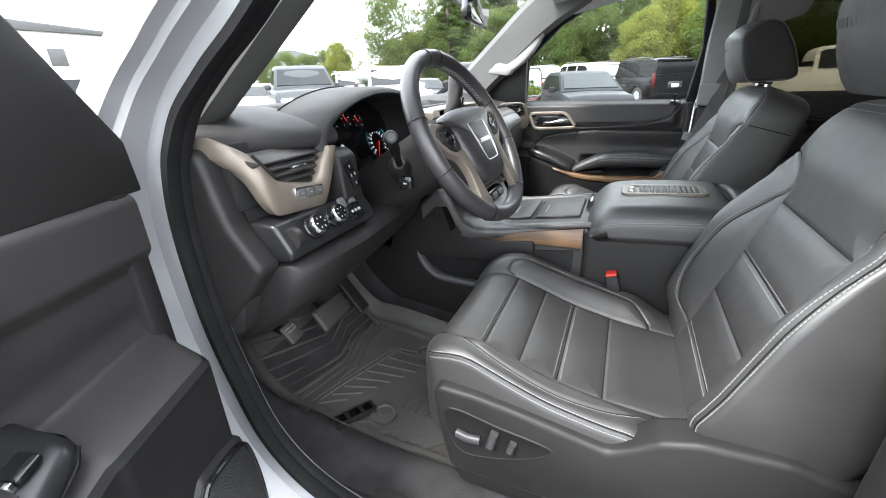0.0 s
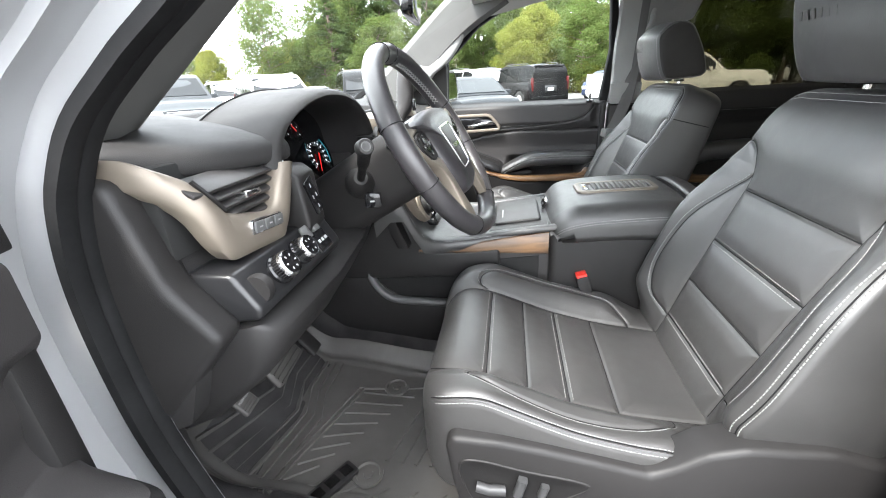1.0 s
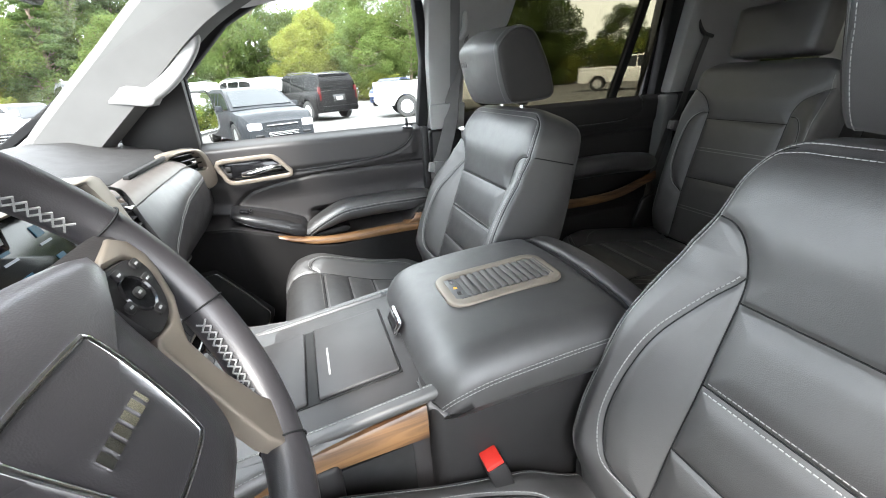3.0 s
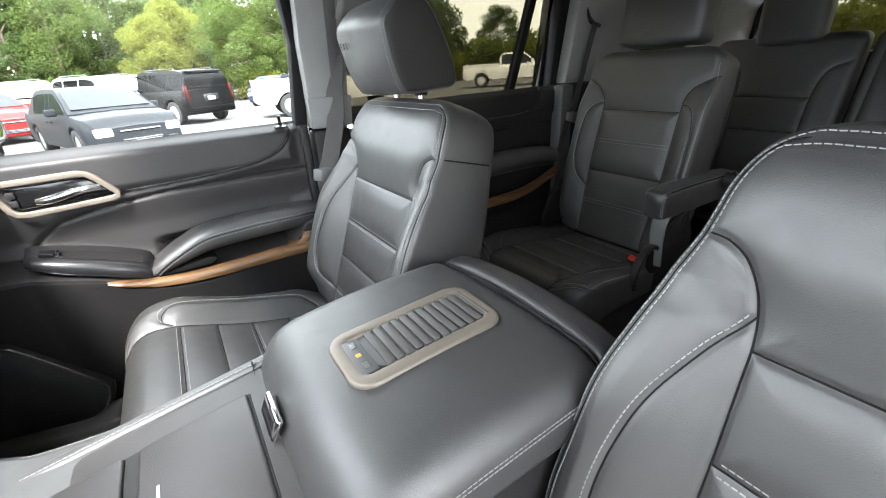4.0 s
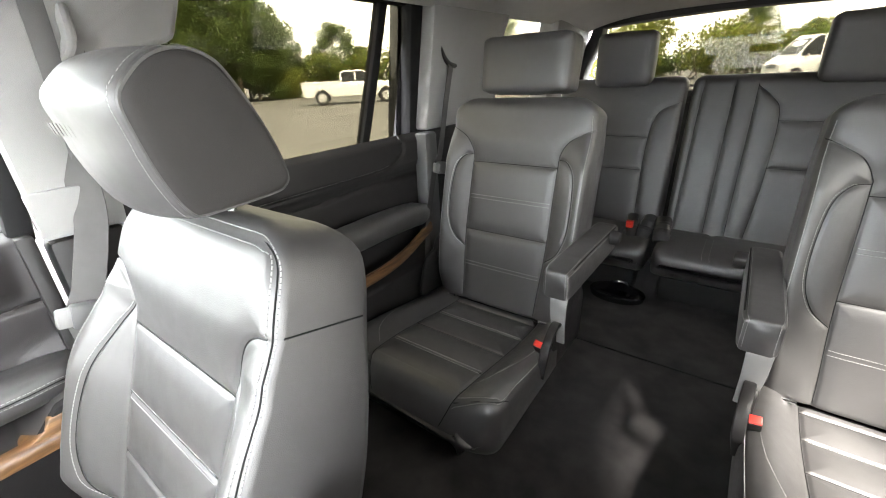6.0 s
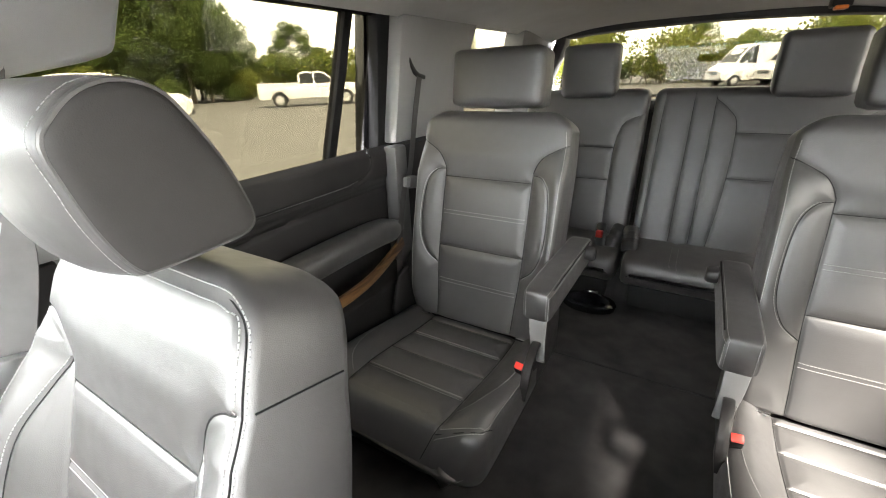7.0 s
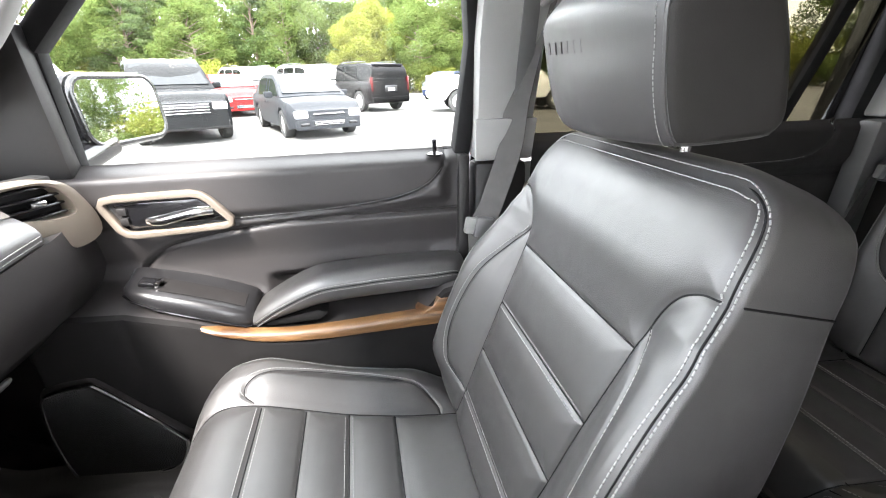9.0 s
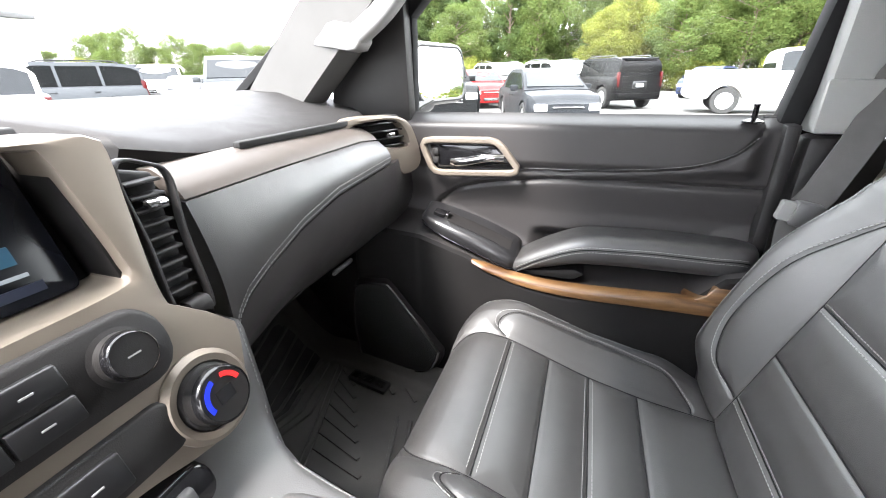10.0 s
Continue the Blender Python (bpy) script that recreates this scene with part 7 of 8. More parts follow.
def console():
    c = thing("floor_console", (0, 0.3, 0.60), "black centre console with leather armrest lid and wood side trim", "console")
    # body and deck
    part("console_body", prism([(0.315, 0.62), (0.315, 1.0), (0.0, 1.035), (-0.06, 0.99), (-0.07, 0.62)], "x", -0.175, 0.175, 0.018, 3), HARD, c)
    deck = prism([(0.30, 1.012), (0.66, 0.964), (0.72, 0.93), (0.76, 0.88), (0.76, 0.62), (0.30, 0.62)], "x", -0.148, 0.148, 0.012, 3)
    part("console_tunnel", deck, SOFT, c)
    zd = lambda y: 1.012 - 0.133 * (y - 0.30)
    slope = frame_to((0, 0.30, 1.012), (1, 0, 0), (0, 0.132, 0.991))
    for y0, y1 in ((0.035, 0.155), (0.17, 0.245)):
        lidp = part("sliding_cover", moved(box(-0.092, 0.092, y0, y1, 0.0, 0.007, 0.004, 3), slope), SOFT, c)
        part("cover_mark", moved(box(-0.05, 0.02, y1 - 0.022, y1 - 0.019, 0.007, 0.0078, 0), slope), LEGEND, lidp)
    part("deck_groove", moved(box(-0.0945, 0.0945, 0.0325, 0.2475, -0.002, 0.0015, 0.001), slope), DARK, c)
    for k in (1, -1):
        path = [Vector((k * 0.150, y, zd(y) - 0.004)) for y in np.linspace(0.30, 0.70, 20)]
        part("deck_edge", sweep(path, rrect(0.022, 0.016, 0.006, 3)), LEATHER, c)
        part("stitching", threads([p + Vector((-k * 0.004, 0, 0.0086)) for p in path], 0.006, 0.0042), THREAD, c, "pale stitching")
        wl = []
        for y in np.linspace(0.318, 0.65, 18):
            xo, zt, zb = 0.158 + 0.06 * (y - 0.345), zd(y) - 0.012, min(0.941 + 0.022 * (y - 0.345), zd(y) - 0.018)
            wl.append([(k * (xo - 0.006), y, zt), (k * (xo + 0.004), y, zt), (k * (xo + 0.007), y, zt - 0.004), (k * (xo + 0.007), y, zb + 0.003), (k * (xo + 0.004), y, zb), (k * (xo - 0.006), y, zb)])
        part("wood_trim", loft(wl), WOOD, c, "brown wood veneer strip")
        lip = curve([(k * 0.163, 0.80, 0.90), (k * 0.165, 0.79, 0.855), (k * 0.165, 0.755, 0.81), (k * 0.165, 0.70, 0.795), (k * 0.165, 0.50, 0.79), (k * 0.165, 0.33, 0.79)], 40)
        part("pocket_rail", sweep(lip, rrect(0.018, 0.024, 0.007, 3), (1, 0, 0)), GREYPLASTIC, c, "satin grey pocket rail")
        # Thin near-black sheet painting the shade inside the open pocket.
        part("side_pocket", prism([(0.34, 0.80), (0.34, 0.93), (0.62, 0.90), (0.78, 0.90), (0.78, 0.84), (0.72, 0.80)], "x", k * 0.148, k * 0.152, 0.001), DARK, c)
        part("flank", prism([(0.32, 0.62), (0.32, 0.79), (0.70, 0.79), (0.80, 0.86), (0.98, 0.88), (1.05, 0.70), (0.9, 0.62)], "x", k * 0.140, k * 0.158, 0.005), HARD, c)
    fl = []
    for y, w, z in ((0.345, 0.156, 1.004), (0.40, 0.160, 0.997), (0.45, 0.165, 0.991), (0.51, 0.176, 0.985), (0.57, 0.190, 0.982), (0.605, 0.204, 0.988), (0.628, 0.218, 1.008), (0.648, 0.232, 1.05), (0.668, 0.243, 1.10), (0.70, 0.246, 1.10), (0.74, 0.246, 1.06)):
        dp = 0.030 + 0.02 * float(sm(0.59, 0.63, y))
        fl.append([(-w + 0.006, y, z - dp), (-w, y, z - 0.016), (-w + 0.004, y, z - 0.004), (-w + 0.016, y, z), (-w + 0.05, y, z - 0.002), (w - 0.05, y, z - 0.002), (w - 0.016, y, z), (w - 0.004, y, z - 0.004), (w, y, z - 0.016), (w - 0.006, y, z - dp)])
    part("stack_flare", loft(fl), LEATHER, c, smooth=60)
    for k in (1, -1):
        part("console_flank", prism([(0.44, 0.88), (0.44, 0.955), (0.60, 0.945), (0.635, 0.99), (0.665, 1.07), (0.84, 1.07), (0.90, 0.86)], "x", k * 0.150, k * 0.176, 0.008, 3), HARD, c)
    for k in (1, -1):
        ln = [Vector((k * (l[8][0] - 0.006), l[8][1], l[8][2] + 0.0135)) for l in fl[:-2]]
        part("stitching", threads(curve(ln, 60)), THREAD, c, "pale stitching")
        hp = part("seat_heat_pad", moved(plate([(-0.012, -0.022), (0.014, -0.028), (0.016, 0.012), (0.004, 0.03), (-0.012, 0.022)], 0.004, None, 0.001), frame_to((k * 0.188, 0.618, 0.986), (k, 0.0, 0), (0, -0.78, 0.62))), HARD, c)
        for q in (-0.010, 0.008):
            part("heat_button", moved(box(-0.007, 0.009, q - 0.007, q + 0.007, 0.003, 0.0052, 0.001), frame_to((k * 0.188, 0.618, 0.986), (k, 0.0, 0), (0, -0.78, 0.62))), GREYPLASTIC, hp)
    # lid
    L = 0.335
    face = lambda u, v: 0.010 * (1 - np.asarray(u) ** 2) + 0.004 * np.sin(np.asarray(v) * math.pi) + 0 * np.asarray(v) - 0.022 * sm(0.72, 1.0, np.asarray(v)) ** 2
    acr = lambda v: 0.187 - 0.006 * np.asarray(v) ** 2
    lid = Pad(L, acr, face, lambda v: 0.082 + 0 * np.asarray(v), lambda a, b, c2: (a, b - 0.015, 1.066 + c2 - 0.02 * (b / L) ** 2), [], edge=0.045, end=0.045, start=0.03, nu=48, nv=40)
    ld = part("armrest_lid", lid.geo(), LEATHER, c, "padded leather armrest lid", smooth=180)
    for k in (1, -1):
        for dz in (0.0, 0.006):
            ln = curve([(k * 0.1885, 0.02, 1.042 + dz), (k * 0.1885, 0.12, 1.036 + dz), (k * 0.187, 0.22, 1.026 + dz), (k * 0.184, 0.275, 1.012 + dz), (k * 0.176, 0.305, 0.992 + dz)], 50)
            part("stitching", threads(ln, 0.006, 0.0042), THREAD, ld, "pale stitching")
    part("lid_seam", tube(curve([(-0.17, -0.008, 1.045), (-0.14, -0.004, 1.068), (0, -0.003, 1.078), (0.14, -0.004, 1.068), (0.17, -0.008, 1.045)], 30), 0.002, 6), SEAL, ld)
    part("rear_rim", sweep(curve([(-0.172, -0.035, 1.0), (-0.15, -0.035, 1.05), (0, -0.036, 1.066), (0.15, -0.035, 1.05), (0.172, -0.035, 1.0)], 30), rrect(0.045, 0.03, 0.012), (0, 0, 1)), SOFT, ld)
    tr = [Vector((p[0] - 0.005, 0.138 + p[1], 1.0785 - 0.02 * ((0.153 + p[1]) / L) ** 2)) for p in rrect(0.092, 0.184, 0.018, 6)]
    fr = part("tray_frame", sweep(tr, rrect(0.020, 0.010, 0.004, 3), (0, 0, 1), True), BEIGE, ld, "champagne tray frame")
    tz = lambda y: 1.0795 - 0.02 * ((0.015 + y) / L) ** 2
    part("tray_floor", prism([(0.044, 1.06), (0.044, tz(0.044)), (0.10, tz(0.10)), (0.16, tz(0.16)), (0.232, tz(0.232)), (0.232, 1.06)], "x", -0.046, 0.036, 0), DARK, fr)
    for q in range(12):
        y = 0.052 + q * 0.0125
        part("tray_slat", moved(box(-0.041, 0.031, -0.0050, 0.0050, 0, 0.004, 0.002), Matrix.Translation((0, y, tz(y))) @ Matrix.Rotation(radians(-8), 4, "X")), RUBBER, fr)
    em = part("tray_plate", box(-0.040, 0.030, 0.203, 0.226, 1.066, 1.0735, 0.003), GREYPLASTIC, fr)
    for x in (-0.026, 0.016):
        part("plate_mark", box(x - 0.006, x + 0.006, 0.211, 0.218, 1.0735, 1.0742, 0.0), CHROME, em)
    part("plate_dot", box(-0.008, -0.002, 0.212, 0.218, 1.0735, 1.0742, 0), mat("amber_dot", (0.8, 0.4, 0.05), 0.4), em)
    la = part("lid_latch", moved(box(-0.03, 0.03, -0.014, 0.014, 0, 0.008, 0.004, 3), frame_to((0.02, 0.3145, 1.022), (1, 0, 0), (0, 0.9, 0.43))), CHROME, ld, "chrome lid latch")
    part("latch_inset", moved(box(-0.022, 0.022, -0.008, 0.008, 0.008, 0.0088, 0), frame_to((0.02, 0.3145, 1.022), (1, 0, 0), (0, 0.9, 0.43))), GLOSS, la)


def pedals():
    p = thing("brake_pedal", (-0.40, 0.95, 0.70), "black rubber brake pedal with raised ribs", "pedal")
    m = frame_to((-0.485, 0.905, 0.815), (1, 0.1, 0), (0.1, -0.82, 0.57))
    pd = part("pedal_pad", moved(box(-0.062, 0.062, -0.030, 0.030, 0, 0.016, 0.008, 3), m), RUBBER, p)
    for q in range(5):
        part("rib", moved(box(-0.055, 0.055, -0.024 + q * 0.012 - 0.002, -0.024 + q * 0.012 + 0.002, 0.016, 0.0185, 0.001), m), RUBBER, pd)
    part("pedal_arm", tube(curve([(-0.485, 0.915, 0.82), (-0.47, 1.02, 0.87), (-0.45, 1.08, 0.98)], 14), 0.012), HARD, p)
    a = thing("accelerator_pedal", (-0.30, 0.98, 0.70), "black plastic accelerator pedal", "pedal")
    m = frame_to((-0.365, 0.925, 0.800), (1, 0, 0.1), (0, -0.82, 0.57))
    part("pedal_pad", moved(box(-0.022, 0.022, -0.06, 0.06, 0, 0.014, 0.006, 3), m), HARD, a)
    part("pedal_arm", tube([Vector((-0.365, 0.945, 0.825)), Vector((-0.365, 1.08, 0.94))], 0.01), HARD, a)
    k = thing("parking_brake_pedal", (-0.65, 0.90, 0.75), "small ribbed parking brake pedal with white lettering", "pedal")
    m = frame_to((-0.664, 0.862, 0.874), (1, 0.15, 0), (-0.05, -0.78, 0.62)) @ Matrix.Scale(0.72, 4)
    pp = part("pedal_pad", moved(box(-0.026, 0.026, -0.030, 0.030, 0, 0.014, 0.006, 3), m), RUBBER, k)
    part("lettering", join(text_geo("PUSH ON", 0.0085, m @ Matrix.Translation((0, 0.014, 0.0146))), text_geo("PUSH OFF", 0.0085, m @ Matrix.Translation((0, 0.004, 0.0146)))), LEGEND, pp, "white lettering")
    for q in range(3):
        part("rib", moved(box(-0.021, 0.021, -0.010 - q * 0.007, -0.0075 - q * 0.007, 0.014, 0.0165, 0.001), m), RUBBER, pp)
    part("pedal_arm", tube(curve([(-0.664, 0.87, 0.872), (-0.65, 0.98, 0.89), (-0.63, 1.06, 1.0)], 12), 0.011), HARD, k)


def floor_mat(cx, s, label):
    """A deep tray mat with a raised rim and moulded ribs; s mirrors it."""
    m = thing("floor_mat", (cx, 0.7, 0.60), label, "floor mat", "floor mats")
    zf = lambda y: 0.641 + 0.03 * float(sm(0.6, 0.86, y)) + 0.40 * float(sm(0.88, 1.26, y))
    vs, fs = [], []
    xs, ys = np.linspace(-0.225, 0.225, 81), np.linspace(0.30, 1.12, 100)
    for y in ys:
        for x in xs:
            edge = min(0.225 - abs(x), y - 0.30, 1.12 - y)
            z = zf(y) + 0.040 * float(sm(0.030, 0.0, edge)) + 0.006 * float(sm(0.055, 0.045, edge))
            vs.append((cx + x, y, z))
    n = len(xs)
    for i in range(len(ys) - 1):
        fs += [[i * n + j, i * n + j + 1, (i + 1) * n + j + 1, (i + 1) * n + j] for j in range(n - 1)]
    body = part("mat_tray", (vs, fs), RUBBER, m, smooth=60)
    sec = [(-0.0055, -0.003), (-0.0035, 0.0035), (0.0035, 0.0035), (0.0055, -0.003)]

    def rib(pts):
        fine = [Vector(a).lerp(Vector(b), t) for a, b in zip(pts, pts[1:]) for t in np.linspace(0, 1, 9)[:-1]] + [Vector(pts[-1])]
        part("rib", sweep([Vector((cx + q.x, q.y, zf(q.y))) for q in fine], sec), RUBBER, body)

    # heel side: long ribs across the toe; below them a bent ridge and slanted bars
    for k in range(11):
        y = 0.845 + 0.021 * k
        rib([(-s * (0.20 - 0.004 * k), y + 0.025, 0), (s * (-0.02 + 0.006 * k), y - 0.012, 0), (s * (0.06 + 0.008 * k), y + 0.012, 0), (s * 0.195, y + 0.01, 0)])
    ridge = [(-s * 0.20, 0.868, 0), (-s * 0.115, 0.845, 0), (-s * 0.01, 0.812, 0), (s * 0.095, 0.782, 0), (s * 0.135, 0.64, 0)]
    rib(ridge)
    rib([(a, b - 0.012, 0) for a, b, _ in ridge])
    for k in range(8):
        f = k / 7
        a, b = Vector((-s * 0.17, 0.84, 0)).lerp(Vector((s * 0.085, 0.765, 0)), f), Vector((-s * 0.12, 0.775, 0)).lerp(Vector((s * 0.10, 0.64, 0)), f)
        rib([tuple(a), tuple(a.lerp(b, 0.82 + 0.15 * f))])
    for k in range(6):
        rib([(-s * 0.19, 0.80 - 0.055 * k, 0), (-s * 0.145, 0.75 - 0.055 * k, 0)])
    for k in range(7):
        rib([(-s * 0.09, 0.66 - 0.03 * k, 0), (s * 0.15, 0.60 - 0.03 * k, 0)])
    return m, body, zf

CYAN = glow_mat("cyan_light", (0.05, 0.6, 0.75), 0.018)
WHITE_LIT = glow_mat("white_light", (0.8, 0.85, 0.9), 0.09)
RED_LIT = glow_mat("red_light", (0.9, 0.02, 0.02), 0.09)
BLUE_DEEP = glow_mat("deep_blue_light", (0.01, 0.03, 0.8), 0.08)
ICON = glow_mat("icon_light", (0.03, 0.16, 0.28), 0.016)
ICON_WHITE = glow_mat("caption_light", (0.5, 0.55, 0.6), 0.035)
SCREEN = mat("screen_glass", (0.006, 0.007, 0.010), 0.16, spec=0.25, var=0.1, rvar=0.02)


cabin_floor()
headliner()
front_closure()
body_side(1)
body_side(-1)
tailgate()
windshield()
a_pillars()
door_opening()
front_door(1)
front_door(-1, -72, (-0.035, 0.035, 0))
rear_door(1)
rear_door(-1)
dashboard()
center_stack()
steering_wheel()
console()
front_seat(-0.432, True)
front_seat(0.446, False)
second_seat(0.445)
second_seat(-0.445)
third_bench(0.13, 0.64, [0.37], "black leather smaller section of the third-row bench")
third_bench(-0.64, 0.12, [-0.35], "black leather larger section of the third-row bench")
pedals()
for cx, s in ((-0.475, 1), (0.475, -1)):
    m, body, zf = floor_mat(cx, s, "black ribbed rubber floor mat with raised edge")
    if s > 0:
        for x, y in ((-0.362, 0.69), (-0.606, 0.685)):
            part("fastener", lathe([(0.030, 0.006), (0.030, 0.012), (0.024, 0.013), (0.022, 0.008), (0.010, 0.008), (0.009, 0.012), (0.001, 0.012)], 28, Matrix.Translation((x, y, zf(y)))), RUBBER, m)
        lg = part("mat_badge", moved(plate(rrect(0.10, 0.034, 0.004), 0.010), frame_to((-0.640, 0.742, zf(0.74) + 0.002), (0.095, -0.055, 0), (0, -0.1, 1))), HARD, m)
        for mark in bar_text([1, 1.2, 1], 0.085, 0.020, frame_to((-0.640, 0.742, zf(0.74) + 0.0125), (0.095, -0.055, 0), (0, -0.1, 1))):
            part("badge_mark", mark, CHROME, lg)
    else:
        lg = part("mat_badge", moved(plate(rrect(0.10, 0.034, 0.004), 0.010), frame_to((0.625, 0.76, zf(0.76) + 0.002), (0.1, 1, 0), (0, -0.1, 1))), HARD, m)
        for mark in bar_text([1, 1.2, 1], 0.085, 0.020, frame_to((0.625, 0.76, zf(0.76) + 0.0125), (0.1, 1, 0), (0, -0.1, 1))):
            part("badge_mark", mark, CHROME, lg)
seat_belt([(0.762, -0.120, 1.53), (0.766, -0.100, 1.457), (0.768, -0.078, 1.348), (0.766, -0.070, 1.275), (0.760, -0.053, 1.220), (0.744, -0.022, 1.147), (0.735, 0.0, 1.08), (0.74, -0.05, 0.75)], "dark front passenger seat belt hanging at the pillar", (0.728, 0.004, 1.122),
          [(0.762, -0.125, 1.57), (0.742, -0.122, 1.56), (0.736, -0.118, 1.53), (0.760, -0.112, 1.51)], guide=PILLAR)
seat_belt([(-0.740, -0.118, 1.53), (-0.752, -0.105, 1.37), (-0.745, -0.07, 1.10), (-0.735, -0.08, 0.9), (-0.72, -0.08, 0.70)], "dark driver's seat belt hanging at the pillar", None,
          [(-0.762, -0.125, 1.57), (-0.742, -0.122, 1.56), (-0.736, -0.118, 1.53), (-0.760, -0.112, 1.51)])
seat_belt([(0.738, -1.10, 1.485), (0.738, -1.062, 1.37), (0.735, -1.008, 1.20), (0.735, -0.975, 1.16), (0.725, -0.905, 0.96), (0.71, -0.87, 0.75)], "dark grey second-row seat belt from the pillar slot", (0.728, -0.99, 1.165),
          [(0.752, -1.045, 1.545), (0.748, -1.06, 1.51), (0.746, -1.085, 1.487), (0.752, -1.13, 1.478)], face=(1, 0.25, 0), wide=0.040)
# inside mirror
mi = thing("rear_view_mirror", (0.0, 0.68, 1.52), "black rear-view mirror hung from the windshield", "mirror")
mm = frame_to((-0.02, 0.645, 1.535), (1, 0.12, 0), (0.12, -0.98, -0.12))
mh = part("mirror_housing", moved(loft([[Vector((p[0] * k, p[1] * k, z)) for p in rrect(0.24, 0.07, 0.03, 5)] for z, k in ((0.0, 1.0), (-0.008, 1.02), (-0.025, 0.9), (-0.034, 0.5))]), mm), GLOSS, mi)
part("mirror_glass", moved(plate(rrect(0.228, 0.06, 0.026, 5), 0.002, None, 0.0005), mm), MIRROR, mi)
part("mirror_stem", tube([mm @ Vector((0, 0, -0.03)), Vector((-0.01, 0.72, 1.575)), Vector((0, 0.73, 1.60))], 0.012), HARD, mi)
# third-row buckles, floor bracket and roof hook
bk = thing("buckle_set", (0.14, -1.60, 0.82), "black third-row seat buckles on the cushion", "seat buckle")
for x, y, a, r in ((0.215, -1.575, 8, 0.021), (0.165, -1.585, -10, 0.026), (0.105, -1.580, 6, 0.030)):
    m = Matrix.Translation((x, y, 0.852)) @ Matrix.Rotation(radians(48), 4, "X") @ Matrix.Rotation(radians(a), 4, "Y")
    b = part("buckle", moved(lathe([(0.001, -0.05), (r * 0.8, -0.05), (r, -0.044), (r, 0.018), (r * 1.08, 0.020), (r * 1.08, 0.030), (r, 0.032), (r, 0.052), (r * 0.85, 0.058), (0.001, 0.058)], 22), m @ Matrix.Diagonal((1, 0.72, 1, 1))), SATIN, bk)
    part("buckle_ring", moved(lathe([(r * 1.03, -0.016), (r * 1.07, -0.012), (r * 1.07, -0.004), (r * 1.03, 0.0)], 22), m @ Matrix.Diagonal((1, 0.72, 1, 1))), HARD, b)
rb = part("release_button", box(0.200, 0.226, -1.533, -1.512, 0.868, 0.896, 0.004), RED, bk, "red release button")
fb = thing("floor_bracket", (0.22, -1.45, 0.60), "black round floor bracket beside the third row", "bracket")
part("bracket_dish", lathe([(0.10, 0.0), (0.105, 0.02), (0.10, 0.028), (0.08, 0.03), (0.075, 0.015), (0.001, 0.012)], 36, Matrix.Translation((0.21, -1.44, 0.602)) @ Matrix.Diagonal((1, 0.62, 1, 1))), GLOSS, fb)
part("bracket_hook", tube(curve([(0.17, -1.46, 0.62), (0.18, -1.45, 0.66), (0.22, -1.44, 0.665), (0.25, -1.45, 0.63)], 16), 0.007), GLOSS, fb)
hk = thing("roof_lamp", (-0.42, -2.2, 1.66), "small orange lens on the headliner by the tailgate", "lamp")
part("lamp_base", box(-0.45, -0.39, -2.22, -2.15, 1.655, 1.69, 0.006), HARD, hk)
part("lens", box(-0.44, -0.40, -2.185, -2.145, 1.645, 1.66, 0.005), mat("orange_lens", (0.8, 0.2, 0.03), 0.3), hk, "orange lens")

# ---- outdoors ----
ASPHALT = mat("pale_asphalt", (0.090, 0.087, 0.084), 0.9, var=0.18, vscale=0.35, bump=0.4, bscale=60)


def leaf_mat(name, base):
    """Leaves that let some of the daylight through."""
    m = mat(name, base, 0.85, var=0.14, vscale=0.35, island=0.16, spec=0.15)
    n, l = m.node_tree.nodes, m.node_tree.links
    bsdf = n["Principled BSDF"]
    tr = n.new("ShaderNodeBsdfTranslucent")
    l.new(bsdf.inputs["Base Color"].links[0].from_socket, tr.inputs["Color"])
    mix = n.new("ShaderNodeMixShader")
    mix.inputs["Fac"].default_value = 0.55
    l.new(bsdf.outputs[0], mix.inputs[1])
    l.new(tr.outputs[0], mix.inputs[2])
    l.new(mix.outputs[0], n["Material Output"].inputs["Surface"])
    return m


LEAF = leaf_mat("broadleaf_green", (0.100, 0.138, 0.040))
PINE = leaf_mat("pine_green", (0.074, 0.108, 0.038))
YELLOWLEAF = leaf_mat("yellowing_green", (0.185, 0.205, 0.045))
BARK = mat("bark", (0.13, 0.10, 0.075), 0.9, var=0.3, vscale=4, bump=0.6, bscale=30)
TYRE = mat("tyre_rubber", (0.018, 0.018, 0.018), 0.8)
RIM = mat("alloy_rim", (0.55, 0.55, 0.56), 0.3, metal=0.8)
CARGLASS = mat("car_window", (0.014, 0.016, 0.018), 0.06, rvar=0.02, spec=0.22)
PRIVACY = mat("privacy_window", (0.0025, 0.003, 0.003), 0.12, var=0.0, rvar=0.02, spec=0.05)
TAIL = mat("tail_lens", (0.055, 0.004, 0.004), 0.2, spec=0.2)
LAMP = mat("head_lens", (0.75, 0.76, 0.78), 0.1, coat=0.5)
WHITE_PAINT = mat("white_paint", (0.62, 0.62, 0.61), 0.3, coat=0.2, var=0.03)
GREY_PAINT = mat("grey_paint", (0.050, 0.054, 0.058), 0.35, metal=0.2, spec=0.2, var=0.05)
BLUEGREY = mat("blue_grey_paint", (0.019, 0.0205, 0.0235), 0.40, spec=0.10, var=0.03)
BLACK_PAINT = mat("black_paint", (0.0035, 0.0035, 0.0038), 0.28, spec=0.10)
RED_PAINT = mat("red_paint", (0.22, 0.014, 0.014), 0.3, spec=0.2)
BLUE_PAINT = mat("blue_paint", (0.02, 0.028, 0.06), 0.3, spec=0.2)
